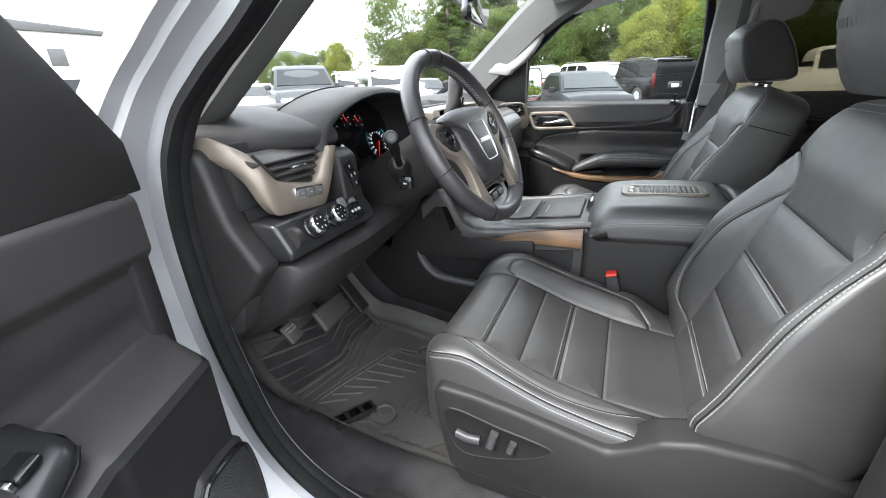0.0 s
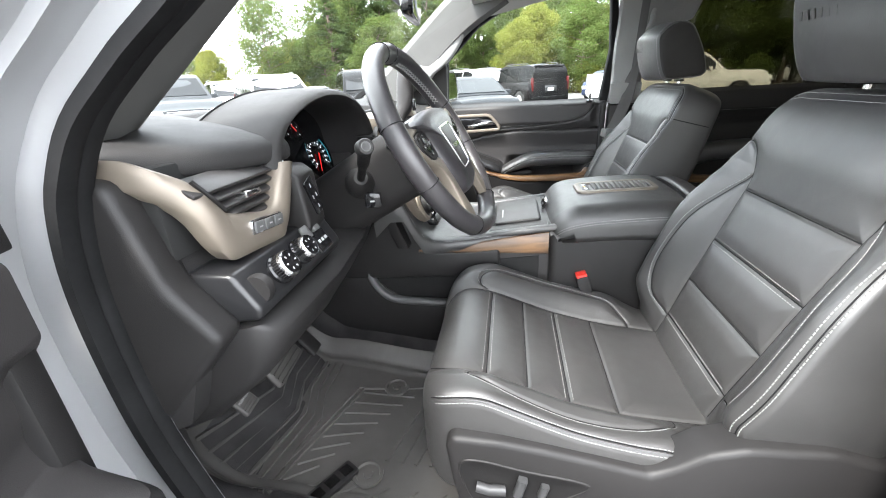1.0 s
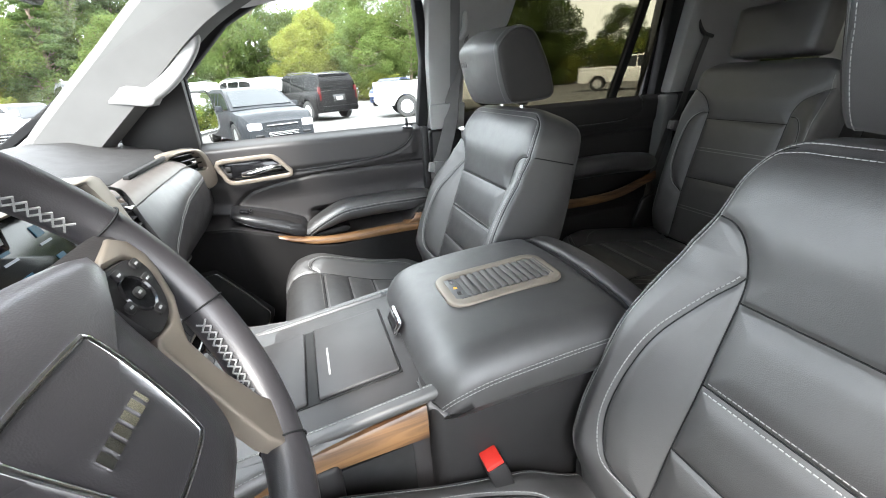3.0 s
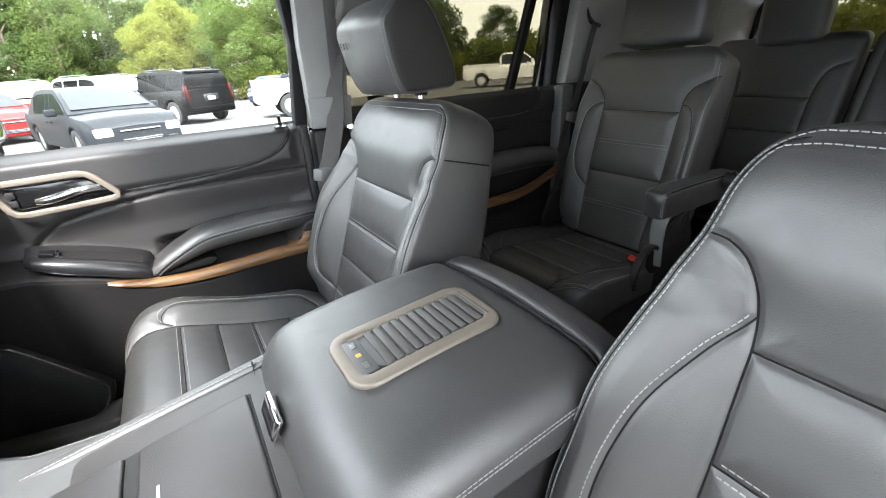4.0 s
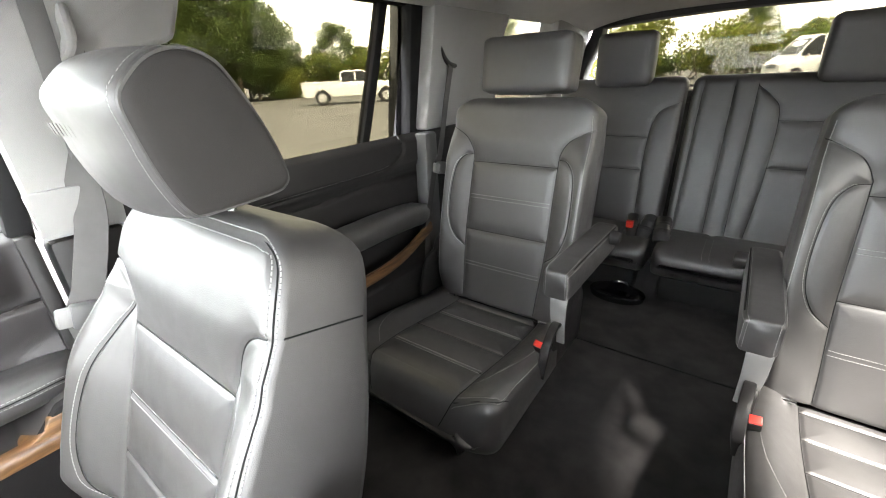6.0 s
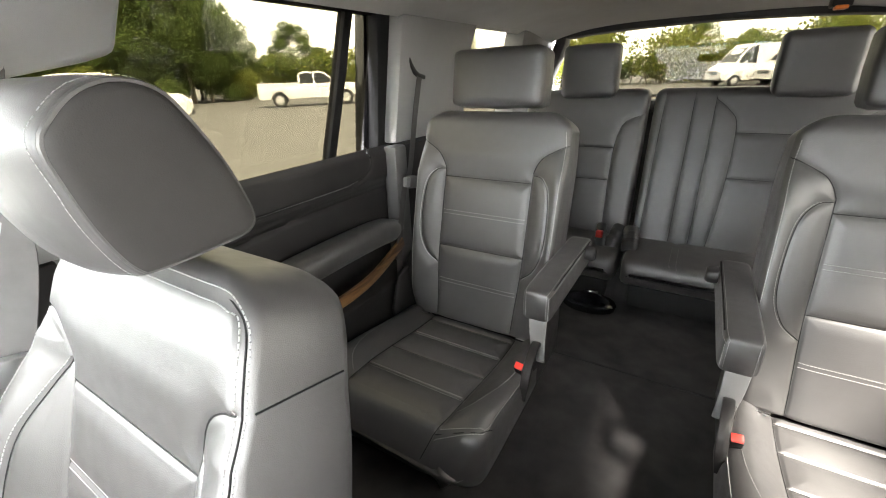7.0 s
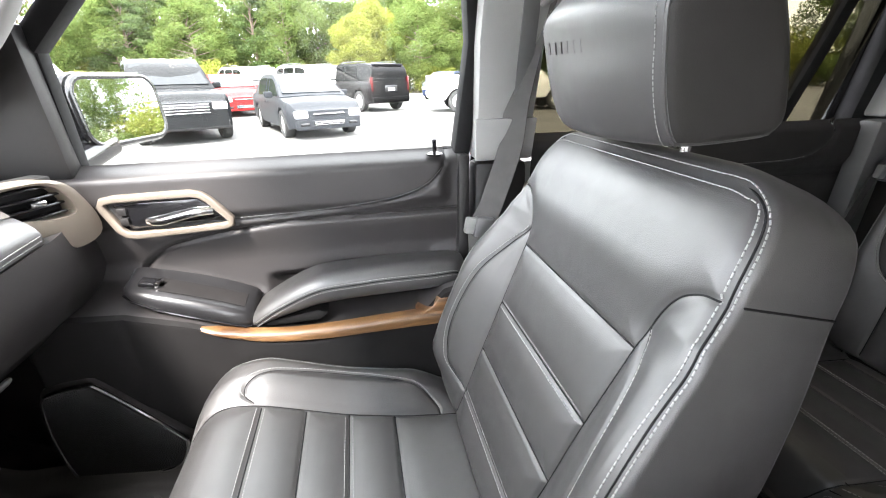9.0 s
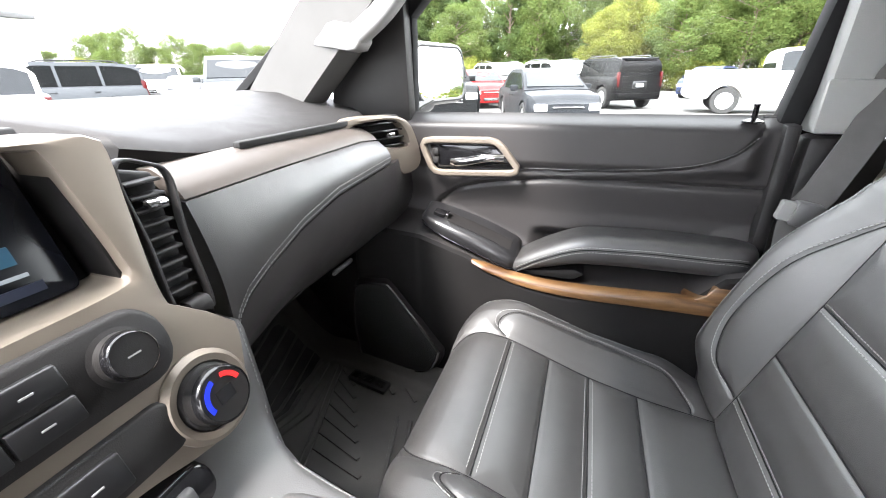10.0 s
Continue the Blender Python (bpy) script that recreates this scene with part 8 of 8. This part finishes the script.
CLAD = mat("metal_cladding", (0.72, 0.71, 0.68), 0.6, var=0.05, vscale=0.8)

g = part("ground", ([(-400, -400, 0), (400, -400, 0), (400, 400, 0), (-400, 400, 0)], [[0, 1, 2, 3]]), ASPHALT)
tagged(g, "pale worn asphalt of the dealer's car park", "ground", kind="structure")


def vehicle(kind, paint, at, heading, label, category):
    """A parked vehicle, nose along its own +y. kind gives its outline."""
    K = {  # length, width, height, sill, belt, (greenhouse profile y,z), bonnet y, bed
        "sedan": (4.9, 1.82, 1.47, 0.24, 0.92, [(-2.05, 0.98), (-1.35, 1.42), (-0.2, 1.46), (0.45, 1.40), (1.35, 0.95)], 0.86),
        "suv": (5.15, 2.0, 1.88, 0.32, 1.16, [(-2.5, 1.16), (-2.36, 1.78), (-0.5, 1.86), (0.35, 1.80), (1.15, 1.18)], 1.10),
        "hatch": (4.4, 1.8, 1.55, 0.24, 0.98, [(-2.1, 1.0), (-1.75, 1.46), (-0.3, 1.54), (0.5, 1.46), (1.35, 1.0)], 0.92),
        "pickup": (6.1, 2.05, 1.96, 0.48, 1.26, [(-0.72, 1.28), (-0.62, 1.88), (0.2, 1.94), (0.85, 1.88), (1.55, 1.28)], 1.22),
        "van": (5.9, 2.05, 2.55, 0.34, 1.35, [(-2.9, 1.35), (-2.86, 2.48), (0.6, 2.54), (1.25, 2.4), (2.15, 1.35)], 1.15),
        "minivan": (5.1, 1.98, 1.75, 0.24, 1.08, [(-2.45, 1.10), (-2.25, 1.66), (-0.4, 1.74), (0.6, 1.66), (1.75, 1.02)], 0.96),
    }[kind]
    ln, wd, ht, sill, belt, gh, bonnet = K
    v = own(kind if kind in ("sedan", "van", "minivan") else {"suv": "sport_utility_vehicle", "hatch": "hatchback_car", "pickup": "pickup_truck"}[kind], at, label, category)
    v.rotation_euler = (0, 0, radians(heading))
    pane_mat = PRIVACY if kind == "suv" else CARGLASS
    h, w = ln / 2, wd / 2
    wy = (h - 0.95 if kind != "pickup" else h - 1.0, -h + (1.15 if kind == "pickup" else 0.95))
    rw = 0.41 if kind in ("pickup", "suv") else 0.33
    # lower body: cross sections along y
    loops = []
    for y in np.concatenate([np.linspace(-h, -h + 0.3, 5), np.linspace(-h + 0.45, h - 0.6, 30), np.linspace(h - 0.45, h, 7)]):
        nose = float(sm(h - 0.5, h, y))
        tail = float(sm(-h + 0.25, -h, y))
        top = belt if y < gh[-1][0] else bonnet + (belt - bonnet) * float(sm(gh[-1][0] + 0.5, gh[-1][0], y))
        top -= 0.22 * nose ** 2
        if kind == "sedan" and y < gh[0][0]:
            top = belt + 0.05
        low = sill + 0.06 * nose + 0.04 * tail
        ww = w * (1 - 0.16 * nose ** 2 - 0.07 * tail ** 2)
        arch = max(0.0, *(rw * 1.18 - abs(y - a) for a in wy))
        low2 = max(low, math.sqrt(max(0.0, (rw * 1.18) ** 2 - min(abs(y - a) for a in wy) ** 2)) + rw * 0.98) if arch > 0 else low
        mid = (top + low) / 2
        loops.append([(-ww * 0.97, y, low2), (-ww, y, max(mid, low2 + 0.02)), (-ww * 0.985, y, top - 0.10), (-ww * 0.93, y, top), (-ww * 0.5, y, top + 0.025), (0, y, top + 0.035),
                      (ww * 0.5, y, top + 0.025), (ww * 0.93, y, top), (ww * 0.985, y, top - 0.10), (ww, y, max(mid, low2 + 0.02)), (ww * 0.97, y, low2), (ww * 0.7, y, low2), (-ww * 0.7, y, low2)])
    body = part("body", loft(loops), paint, v, smooth=35)
    # cabin
    ww = w * 0.93
    prof = curve([(0, a, b) for a, b in gh], 26)
    rows = []
    for p in prof:
        f = (p.z - belt) / (ht - belt)
        xs = ww - 0.17 * max(0, f) * (1 if kind != "van" else 0.5)
        rows.append((p.y, p.z, xs))
    base = belt - 0.02
    cab = part("cabin", join(loft([[(-x, y, z), (-x * 0.6, y, z + 0.012), (0, y, z + 0.02), (x * 0.6, y, z + 0.012), (x, y, z), (ww, y, base), (-ww, y, base)] for y, z, x in rows])), paint, v, smooth=50)
    # glass as separate panes proud of the cabin
    def side_pane(y0, y1, s, inset=0.06):
        zt = lambda y: float(np.interp(y, [r[0] for r in rows], [r[1] for r in rows]))
        top = [(y, zt(y) - inset - 0.03) for y in np.linspace(y0, y1, 7)]
        pts = [(y, z) for y, z in top if z > belt + 0.05]
        if len(pts) < 2:
            return
        poly = [(pts[0][0], belt + 0.04)] + pts + [(pts[-1][0], belt + 0.04)]
        x_at = lambda z: ww - (0.17 if kind != "van" else 0.085) * max(0, (z - belt) / (ht - belt)) + 0.006
        gg = [Vector((s * x_at(z), y, z)) for y, z in poly] + [Vector((s * (x_at(z) - 0.02), y, z)) for y, z in poly]
        n = len(poly)
        part("side_window", (gg, [list(range(n)), list(range(2 * n - 1, n - 1, -1))] + [[i, (i + 1) % n, n + (i + 1) % n, n + i] for i in range(n)]), pane_mat, v)

    spans = {"pickup": [(-0.6, 0.18), (0.26, 1.2)], "van": [(0.75, 1.85)]}.get(kind, [(gh[1][0] - 0.1, gh[1][0] + 0.9), (gh[1][0] + 0.98, gh[2][0] + 0.1), (gh[2][0] + 0.18, gh[-1][0] - 0.3)])
    for s in (1, -1):
        for a, b in spans:
            side_pane(a, b, s)

    def end_pane(i0, i1, name):
        (ya, za), (yb, zb) = gh[i0], gh[i1]
        q = []
        for t in (0.12, 0.9):
            y, z = ya + (yb - ya) * t, za + (zb - za) * t
            x = (ww - 0.17 * max(0, (z - belt) / (ht - belt))) * 0.9
            q.append((x, y, z))
        nrm = Vector((0, -(zb - za), (yb - ya)))
        nrm = nrm.normalized() * (0.035 if nrm.z >= 0 else -0.035)
        pts = [Vector((-q[0][0], q[0][1], q[0][2])), Vector((q[0][0], q[0][1], q[0][2])), Vector((q[1][0], q[1][1], q[1][2])), Vector((-q[1][0], q[1][1], q[1][2]))]
        vs = [p + nrm for p in pts] + [p - nrm for p in pts]
        part(name, (vs, [[0, 1, 2, 3], [7, 6, 5, 4]] + [[i, (i + 1) % 4, 4 + (i + 1) % 4, 4 + i] for i in range(4)]), pane_mat if name == "rear_window" else CARGLASS, v)

    end_pane(4, 3, "windscreen")
    if kind != "van":
        end_pane(0, 1, "rear_window")
    for s in (1, -1):
        for y in wy:
            mm = Matrix.Translation((s * (w - 0.13), y, rw)) @ Matrix.Rotation(s * radians(90), 4, "Y")
            wl = part("wheel", lathe([(rw * 0.6, -0.11), (rw * 0.96, -0.11), (rw, -0.07), (rw, 0.08), (rw * 0.96, 0.12), (rw * 0.66, 0.12), (rw * 0.62, 0.09)], 28, mm), TYRE, v)
            part("rim", lathe([(rw * 0.64, 0.10), (rw * 0.6, 0.085), (rw * 0.5, 0.06), (rw * 0.2, 0.09), (0.001, 0.10)], 20, mm), RIM, wl)
        part("headlight", box(s * w * 0.52, s * w * 0.868, h - 0.30, h + 0.012, bonnet - 0.37, bonnet - 0.19, 0.05, 3), LAMP, v)
        part("tail_light", box(s * w * (0.84 if kind == "suv" else 0.74), s * w * 0.93, -h - 0.01, -h + 0.14, belt - 0.35, belt - 0.02 + (0.2 if kind == "suv" else 0), 0.02), TAIL, v)
        part("door_mirror", moved(soft_box(0.20, 0.09, 0.15, 0.03, 2), Matrix.Translation((s * (w + 0.08), gh[-1][0] - 0.55, belt + 0.0))), paint, v)
        part("bumper_end", box(s * w * 0.3, s * w * 0.88, -h - 0.035, -h + 0.08, sill + 0.1, sill + 0.26, 0.03), paint, v)
        for a, b in spans[-2:]:
            part("door_handle", box(s * (w - 0.005), s * (w + 0.02), a + 0.08, a + 0.26, belt - 0.14, belt - 0.10, 0.01), paint, v)
    low_car = kind in ("sedan", "hatch", "minivan")
    gz0, gz1, gw = (bonnet - 0.31, bonnet - 0.23, w * 0.42) if low_car else (bonnet - 0.45, bonnet - 0.20, w * 0.48)
    part("grille", box(-gw, gw, h - 0.10, h + 0.015, gz0, gz1, 0.03), GLOSS, v)
    for k in range(1 if low_car else 4):
        z = (gz0 + gz1) / 2 - 0.008 if low_car else gz0 + 0.03 + k * 0.06
        part("grille_bar", box(-gw * 0.97, gw * 0.97, h + 0.01, h + 0.028, z, z + 0.017, 0.004), RIM, v)
    if low_car:
        part("lower_grille", box(-w * 0.42, w * 0.42, h - 0.10, h + 0.022, sill + 0.08, sill + 0.21, 0.03), GLOSS, v)
        for k in range(3):
            part("grille_bar", box(-w * 0.40, w * 0.40, h + 0.015, h + 0.03, sill + 0.105 + k * 0.035, sill + 0.113 + k * 0.035, 0.003), RIM, v)
        for s in (1, -1):
            part("fog_grille", box(s * w * 0.52, s * w * 0.76, h - 0.12, h + 0.016, sill + 0.09, sill + 0.17, 0.025), GLOSS, v)
    if kind in ("suv", "hatch", "minivan"):
        yr, zr = gh[1]
        part("rear_spoiler", box(-w * 0.70, w * 0.70, yr - 0.16, yr + 0.12, zr - 0.03, zr + 0.045, 0.02), paint, v)
        part("number_recess", box(-0.30, 0.30, -h - 0.018, -h + 0.02, belt - 0.42, belt - 0.14, 0.02), GLOSS, v)
        part("rear_bumper", moved(soft_box(wd * 0.90, 0.22, 0.20, 0.05, 3), Matrix.Translation((0, -h + 0.03, sill + 0.08))), paint, v)
    part("front_bumper", moved(soft_box(wd * 0.86, 0.22, 0.24, 0.06, 3), Matrix.Translation((0, h - 0.10, sill - 0.02))), paint if kind in ("sedan", "hatch", "minivan") else GLOSS, v)
    part("plate_bar", box(-0.16, 0.16, -h - 0.03, -h, belt - 0.36, belt - 0.22, 0.005), LEGEND, v)
    if kind == "pickup":
        for s in (1, -1):
            part("bed_side", box(s * (w - 0.10), s * (w - 0.015), -h + 0.02, -0.75, belt - 0.05, belt + 0.10, 0.02), paint, v)
        part("tailgate", box(-w + 0.05, w - 0.05, -h - 0.01, -h + 0.06, belt - 0.45, belt + 0.10, 0.02), paint, v)
        part("bed_floor", box(-w + 0.12, w - 0.12, -h + 0.08, -0.75, belt + 0.03, belt + 0.05, 0.0), DARK, v)
    if kind == "suv":
        for s in (1, -1):
            part("roof_rail", tube(curve([(s * w * 0.72, -2.0, ht - 0.04), (s * w * 0.74, -1.8, ht + 0.03), (s * w * 0.74, -0.2, ht + 0.04), (s * w * 0.72, 0.1, ht - 0.02)], 14), 0.02, 6), GLOSS, v)
    return v


DARK_GREY = mat("charcoal_paint", (0.006, 0.0064, 0.007), 0.28, spec=0.14)
CARS = [
    ("sedan", BLUEGREY, (12.8, 1.68, 0), 110.6, "blue-grey sedan parked facing the truck, dusty windscreen", "car"),
    ("suv", BLACK_PAINT, (20.3, -0.05, 0), -60, "black sport utility vehicle with roof rails, seen from behind", "car"),
    ("suv", DARK_GREY, (12.8, 5.0, 0), 116, "charcoal sport utility vehicle with barred chrome grille", "car"),
    ("hatch", RED_PAINT, (19.7, 5.35, 0), 120, "red hatchback parked in the second row", "car"),
    ("suv", WHITE_PAINT, (22.0, 2.7, 0), -58, "white sport utility vehicle behind the sedan", "car"),
    ("suv", WHITE_PAINT, (23.6, 5.6, 0), -58, "white sport utility vehicle in the third row", "car"),
    ("hatch", BLUE_PAINT, (27.2, -5.6, 0), 60, "dark blue hatchback parked far off", "car"),
    ("pickup", WHITE_PAINT, (17.2, -5.8, 0), 174, "white pickup truck parked across the lane", "pickup truck"),
    ("pickup", WHITE_PAINT, (21.4, -19.3, 0), 138, "white crew-cab pickup truck standing alone on the lot", "pickup truck"),
    ("pickup", GREY_PAINT, (11.0, 10.9, 0), 137, "grey pickup truck with dusty windscreen", "pickup truck"),
    ("suv", WHITE_PAINT, (12.7, 8.3, 0), 132, "white sport utility vehicle beside the grey pickup", "car"),
    ("minivan", WHITE_PAINT, (3.8, 12.6, 0), 66, "white minivan with tinted side windows", "minivan"),
    ("suv", GREY_PAINT, (8.6, 16.2, 0), 68, "dark grey sport utility vehicle behind the minivan", "car"),
    ("sedan", WHITE_PAINT, (12.6, 14.6, 0), 135, "white sedan parked in a far row", "car"),
    ("pickup", WHITE_PAINT, (14.6, 18.6, 0), 135, "white pickup truck in a far row", "pickup truck"),
    ("pickup", DARK_GREY, (17.2, 16.4, 0), 135, "charcoal pickup truck in a far row", "pickup truck"),
    ("suv", WHITE_PAINT, (16.4, 12.4, 0), 132, "white sport utility vehicle in a far row", "car"),
    ("sedan", GREY_PAINT, (17.8, 9.4, 0), 130, "grey sedan in a far row", "car"),
    ("van", WHITE_PAINT, (-2.6, -37.4, 0), -58, "white panel van in a row of vans", "van"),
    ("van", WHITE_PAINT, (-5.4, -37.0, 0), -58, "white panel van in a row of vans", "van"),
    ("van", WHITE_PAINT, (-8.2, -36.6, 0), -58, "white panel van in a row of vans", "van"),
]
for c in CARS:
    vehicle(*c)


# ---- trees ----
def leaf_cloud(blobs, per, size, rng, droop=0.0):
    """Small leaf clumps over the shells of many lobes."""
    vs, fs = [], []
    for (cx, cy, cz, rx, ry, rz) in blobs:
        d = rng.normal(size=(per, 3))
        d /= np.linalg.norm(d, axis=1)[:, None]
        rad = 0.35 + 0.7 * rng.random(per) ** 0.6
        c = np.stack([cx + d[:, 0] * rx * rad, cy + d[:, 1] * ry * rad, cz + d[:, 2] * rz * rad], 1)
        a = rng.normal(size=(per, 3))
        a /= np.linalg.norm(a, axis=1)[:, None]
        b = np.cross(a, rng.normal(size=(per, 3)))
        b /= np.linalg.norm(b, axis=1)[:, None]
        sz = size * (0.6 + 0.8 * rng.random(per))[:, None]
        p = np.stack([c - a * sz, c + b * sz * 0.55, c + a * sz, c - b * sz * 0.55], 1).reshape(-1, 3)
        p[:, 2] -= droop * np.abs(p[:, 0] - cx)
        k = len(vs)
        vs += p.tolist()
        fs += [[k + 4 * i, k + 4 * i + 1, k + 4 * i + 2, k + 4 * i + 3] for i in range(per)]
    return vs, fs


def tree(name, seed, height, spread, material, label, pine=False, per=850, lobes=30, size=0.085):
    rng = np.random.default_rng(seed)
    t = own(name, (0, 0, -60), label, "tree")
    lean = rng.normal(0, 0.02, 2)
    top = height * (0.93 if pine else 0.75)
    path = [Vector((lean[0] * z + 0.1 * math.sin(z), lean[1] * z, z)) for z in np.linspace(0, top, 10)]
    r0 = height * 0.018
    tr = sweep(path, ring(r0, 8), (1, 0, 0), scale=lambda q: 1.0 - 0.85 * q)
    blobs = []
    for k in range(lobes):
        q = (k + 0.5) / lobes
        z = height * ((0.20 if pine else 0.20) + (0.76 if pine else 0.72) * q)
        reach = spread * ((1.05 - 0.9 * q) if pine else math.sin(math.pi * (0.22 + 0.72 * q))) * (0.55 + 0.55 * rng.random())
        ang = k * 2.4 + rng.random()
        x, y = reach * math.cos(ang), reach * math.sin(ang)
        s = spread * (0.30 + 0.18 * rng.random()) * ((1.15 - 0.75 * q) if pine else 1.0)
        blobs.append((x, y, z, s, s, s * (0.45 if pine else 0.72)))
        tr = join(tr, sweep([Vector((lean[0] * z, lean[1] * z, z * 0.86)), Vector((x * 0.5, y * 0.5, z * 0.94)), Vector((x * 0.9, y * 0.9, z))], ring(r0 * 0.3, 5), (0.3, 0.2, 1), scale=lambda q2: 1 - 0.7 * q2))
    part("trunk", tr, BARK, t)
    part("crown", leaf_cloud(blobs, per, size, rng), material, t, smooth=180)
    return t


def bush(name, seed, w, h, material, label):
    rng = np.random.default_rng(seed)
    t = own(name, (0, 0, -60), label, "bush")
    blobs = [(rng.uniform(-w, w), rng.uniform(-0.8, 0.8), h * rng.uniform(0.25, 0.75), 0.9, 0.8, h * 0.32) for _ in range(14)]
    part("foliage", leaf_cloud(blobs, 320, 0.09, rng), material, t, smooth=180)
    part("stems", join(*[tube([Vector((b[0] * 0.6, b[1] * 0.5, 0)), Vector((b[0], b[1], b[2]))], 0.03, 5) for b in blobs]), BARK, t)
    return t


KINDS = [tree("broadleaf_tree", 1, 9.5, 2.9, LEAF, "broad green deciduous tree at the edge of the lot"),
         tree("broadleaf_tree", 2, 8.0, 2.5, YELLOWLEAF, "yellow-green deciduous tree at the edge of the lot"),
         tree("pine_tree", 3, 13.5, 2.7, PINE, "tall dark green pine in the tree line", True, 620, 40, 0.085),
         tree("pine_tree", 4, 12.0, 2.4, PINE, "slender green pine in the tree line", True, 620, 36, 0.085),
         tree("broadleaf_tree", 5, 11.0, 3.2, LEAF, "tall deciduous tree in the tree line")]
SHRUBS = [bush("shrub", 6, 2.0, 2.2, LEAF, "dense green shrub at the edge of the lot"), bush("shrub", 7, 2.2, 2.8, YELLOWLEAF, "yellow-green shrub at the edge of the lot")]
rng = np.random.default_rng(11)


def plant(kind, x, y, scale):
    m = Matrix.Translation((x, y, 0)) @ Matrix.Rotation(rng.uniform(0, 6.28), 4, "Z") @ Matrix.Diagonal((scale, scale, scale * rng.uniform(0.9, 1.1), 1))
    copy_thing(kind, m)


# woods beyond the passenger's side
for row, (dist, base) in enumerate(((38, 1.0), (43, 1.15), (49, 1.3))):
    for a in np.arange(-24, 27, 3.5):
        y = a + rng.uniform(-1.5, 1.5)
        far = dist + rng.uniform(-2, 2) - 0.10 * max(0, y)
        if y < 2 or y > 17:
            kind = KINDS[(1, 0, 0, 4)[int(rng.integers(0, 4))]]
        else:
            kind = KINDS[(2, 3, 2, 4, 0)[int(rng.integers(0, 5))]]
        plant(kind, far, y, base * rng.uniform(0.85, 1.1) * (0.9 if y > 2 else 0.82) * (0.72 if y > 21 else 1.0))
for a in np.arange(-26, 28, 3.6):
    plant(SHRUBS[int(rng.integers(0, 2))], 35.5 + rng.uniform(-1, 1) - 0.10 * max(0, a), a + rng.uniform(-1, 1), rng.uniform(0.7, 1.1))
# a low belt round the front corner of the lot
for az in np.arange(37, 74, 2.1):
    far = 47 + rng.uniform(-4, 4)
    plant(KINDS[(0, 4, 1, 0)[int(rng.integers(0, 4))]], far * math.cos(radians(az)), far * math.sin(radians(az)), rng.uniform(0.36, 0.50))
# ahead of the truck
for a in np.arange(-14, 36, 5.5):
    plant(KINDS[(4, 0, 2, 1)[int(rng.integers(0, 4))]], a + rng.uniform(-1.5, 1.5), 60 + rng.uniform(-3, 3) - 0.25 * max(0, a), 0.45 * rng.uniform(0.8, 1.15))
# behind, across the open lot
for x in np.arange(-34, 47, 2.9):
    y = -45 + 0.30 * x + rng.uniform(-1, 1) + 0.012 * max(0, x - 20) ** 2
    plant(SHRUBS[int(rng.integers(0, 2))], x, y, rng.uniform(1.2, 1.75))
    if rng.random() < 0.35:
        plant(KINDS[(0, 1, 4)[int(rng.integers(0, 3))]], x + rng.uniform(-1, 1), y - 7, 0.55 * rng.uniform(0.8, 1.1))
for x, y, s2 in ((36.7, -20.3, 1.25), (39.5, -17.5, 1.1), (40.5, -34.5, 0.82), (28.0, -41.0, 0.85), (24.5, -42.5, 0.8), (31.5, -40.0, 0.85), (28.6, 44.0, 0.55), (31.5, 46.0, 0.6)):
    plant(KINDS[(0, 4)[int(rng.integers(0, 2))]], x, y, s2)
for k in KINDS + SHRUBS:
    for o in (*k.children_recursive, k):
        bpy.data.objects.remove(o)

# ---- building and pole ----
b = thing("warehouse", (12.0, 46.0, 0), "white clad warehouse with a low roof and vents", "building")
part("wall", box(0, 22.5, 40, 56, 0, 5.6, 0.05), CLAD, b)
part("roof", prism([(-0.3, 5.6), (22.8, 5.6), (22.8, 5.9), (11, 6.5), (-0.3, 5.9)], "y", 39.7, 56.3, 0.03), GREYPLASTIC, b)
for x in (8.0, 18.6):
    part("wall_vent", box(x - 0.55, x + 0.55, 39.93, 40.0, 3.3, 4.5, 0.02), GREYPLASTIC, b)
for x in np.arange(0.6, 22.2, 0.9):
    part("rib", box(x - 0.04, x + 0.04, 39.95, 40.0, 0.1, 5.5, 0), CLAD, b)
b2 = thing("warehouse", (64, 64, 0), "long low white building beyond the trees", "building")
part("wall", box(52, 76, 58, 70, 0, 5.4, 0.05), CLAD, b2)
part("roof", prism([(51.6, 5.4), (76.4, 5.4), (76.4, 5.8), (64, 7.4), (51.6, 5.8)], "y", 57.6, 70.4, 0.03), GREYPLASTIC, b2)
x, y = 6.2, 10.5
pl = thing("lamp_post", (x, y, 0), "white steel lamp post in the car park", "lamp post")
part("post", tube([Vector((x, y, 0.6)), Vector((x, y, 9.0))], 0.075, 12), CLAD, pl)
part("footing", lathe([(0.28, 0), (0.28, 0.6), (0.24, 0.65), (0.05, 0.66)], 18, Matrix.Translation((x, y, 0))), ASPHALT, pl)
part("lamp_head", box(x - 0.5, x + 0.5, y - 0.18, y + 0.18, 9.0, 9.14, 0.03), GREYPLASTIC, pl)
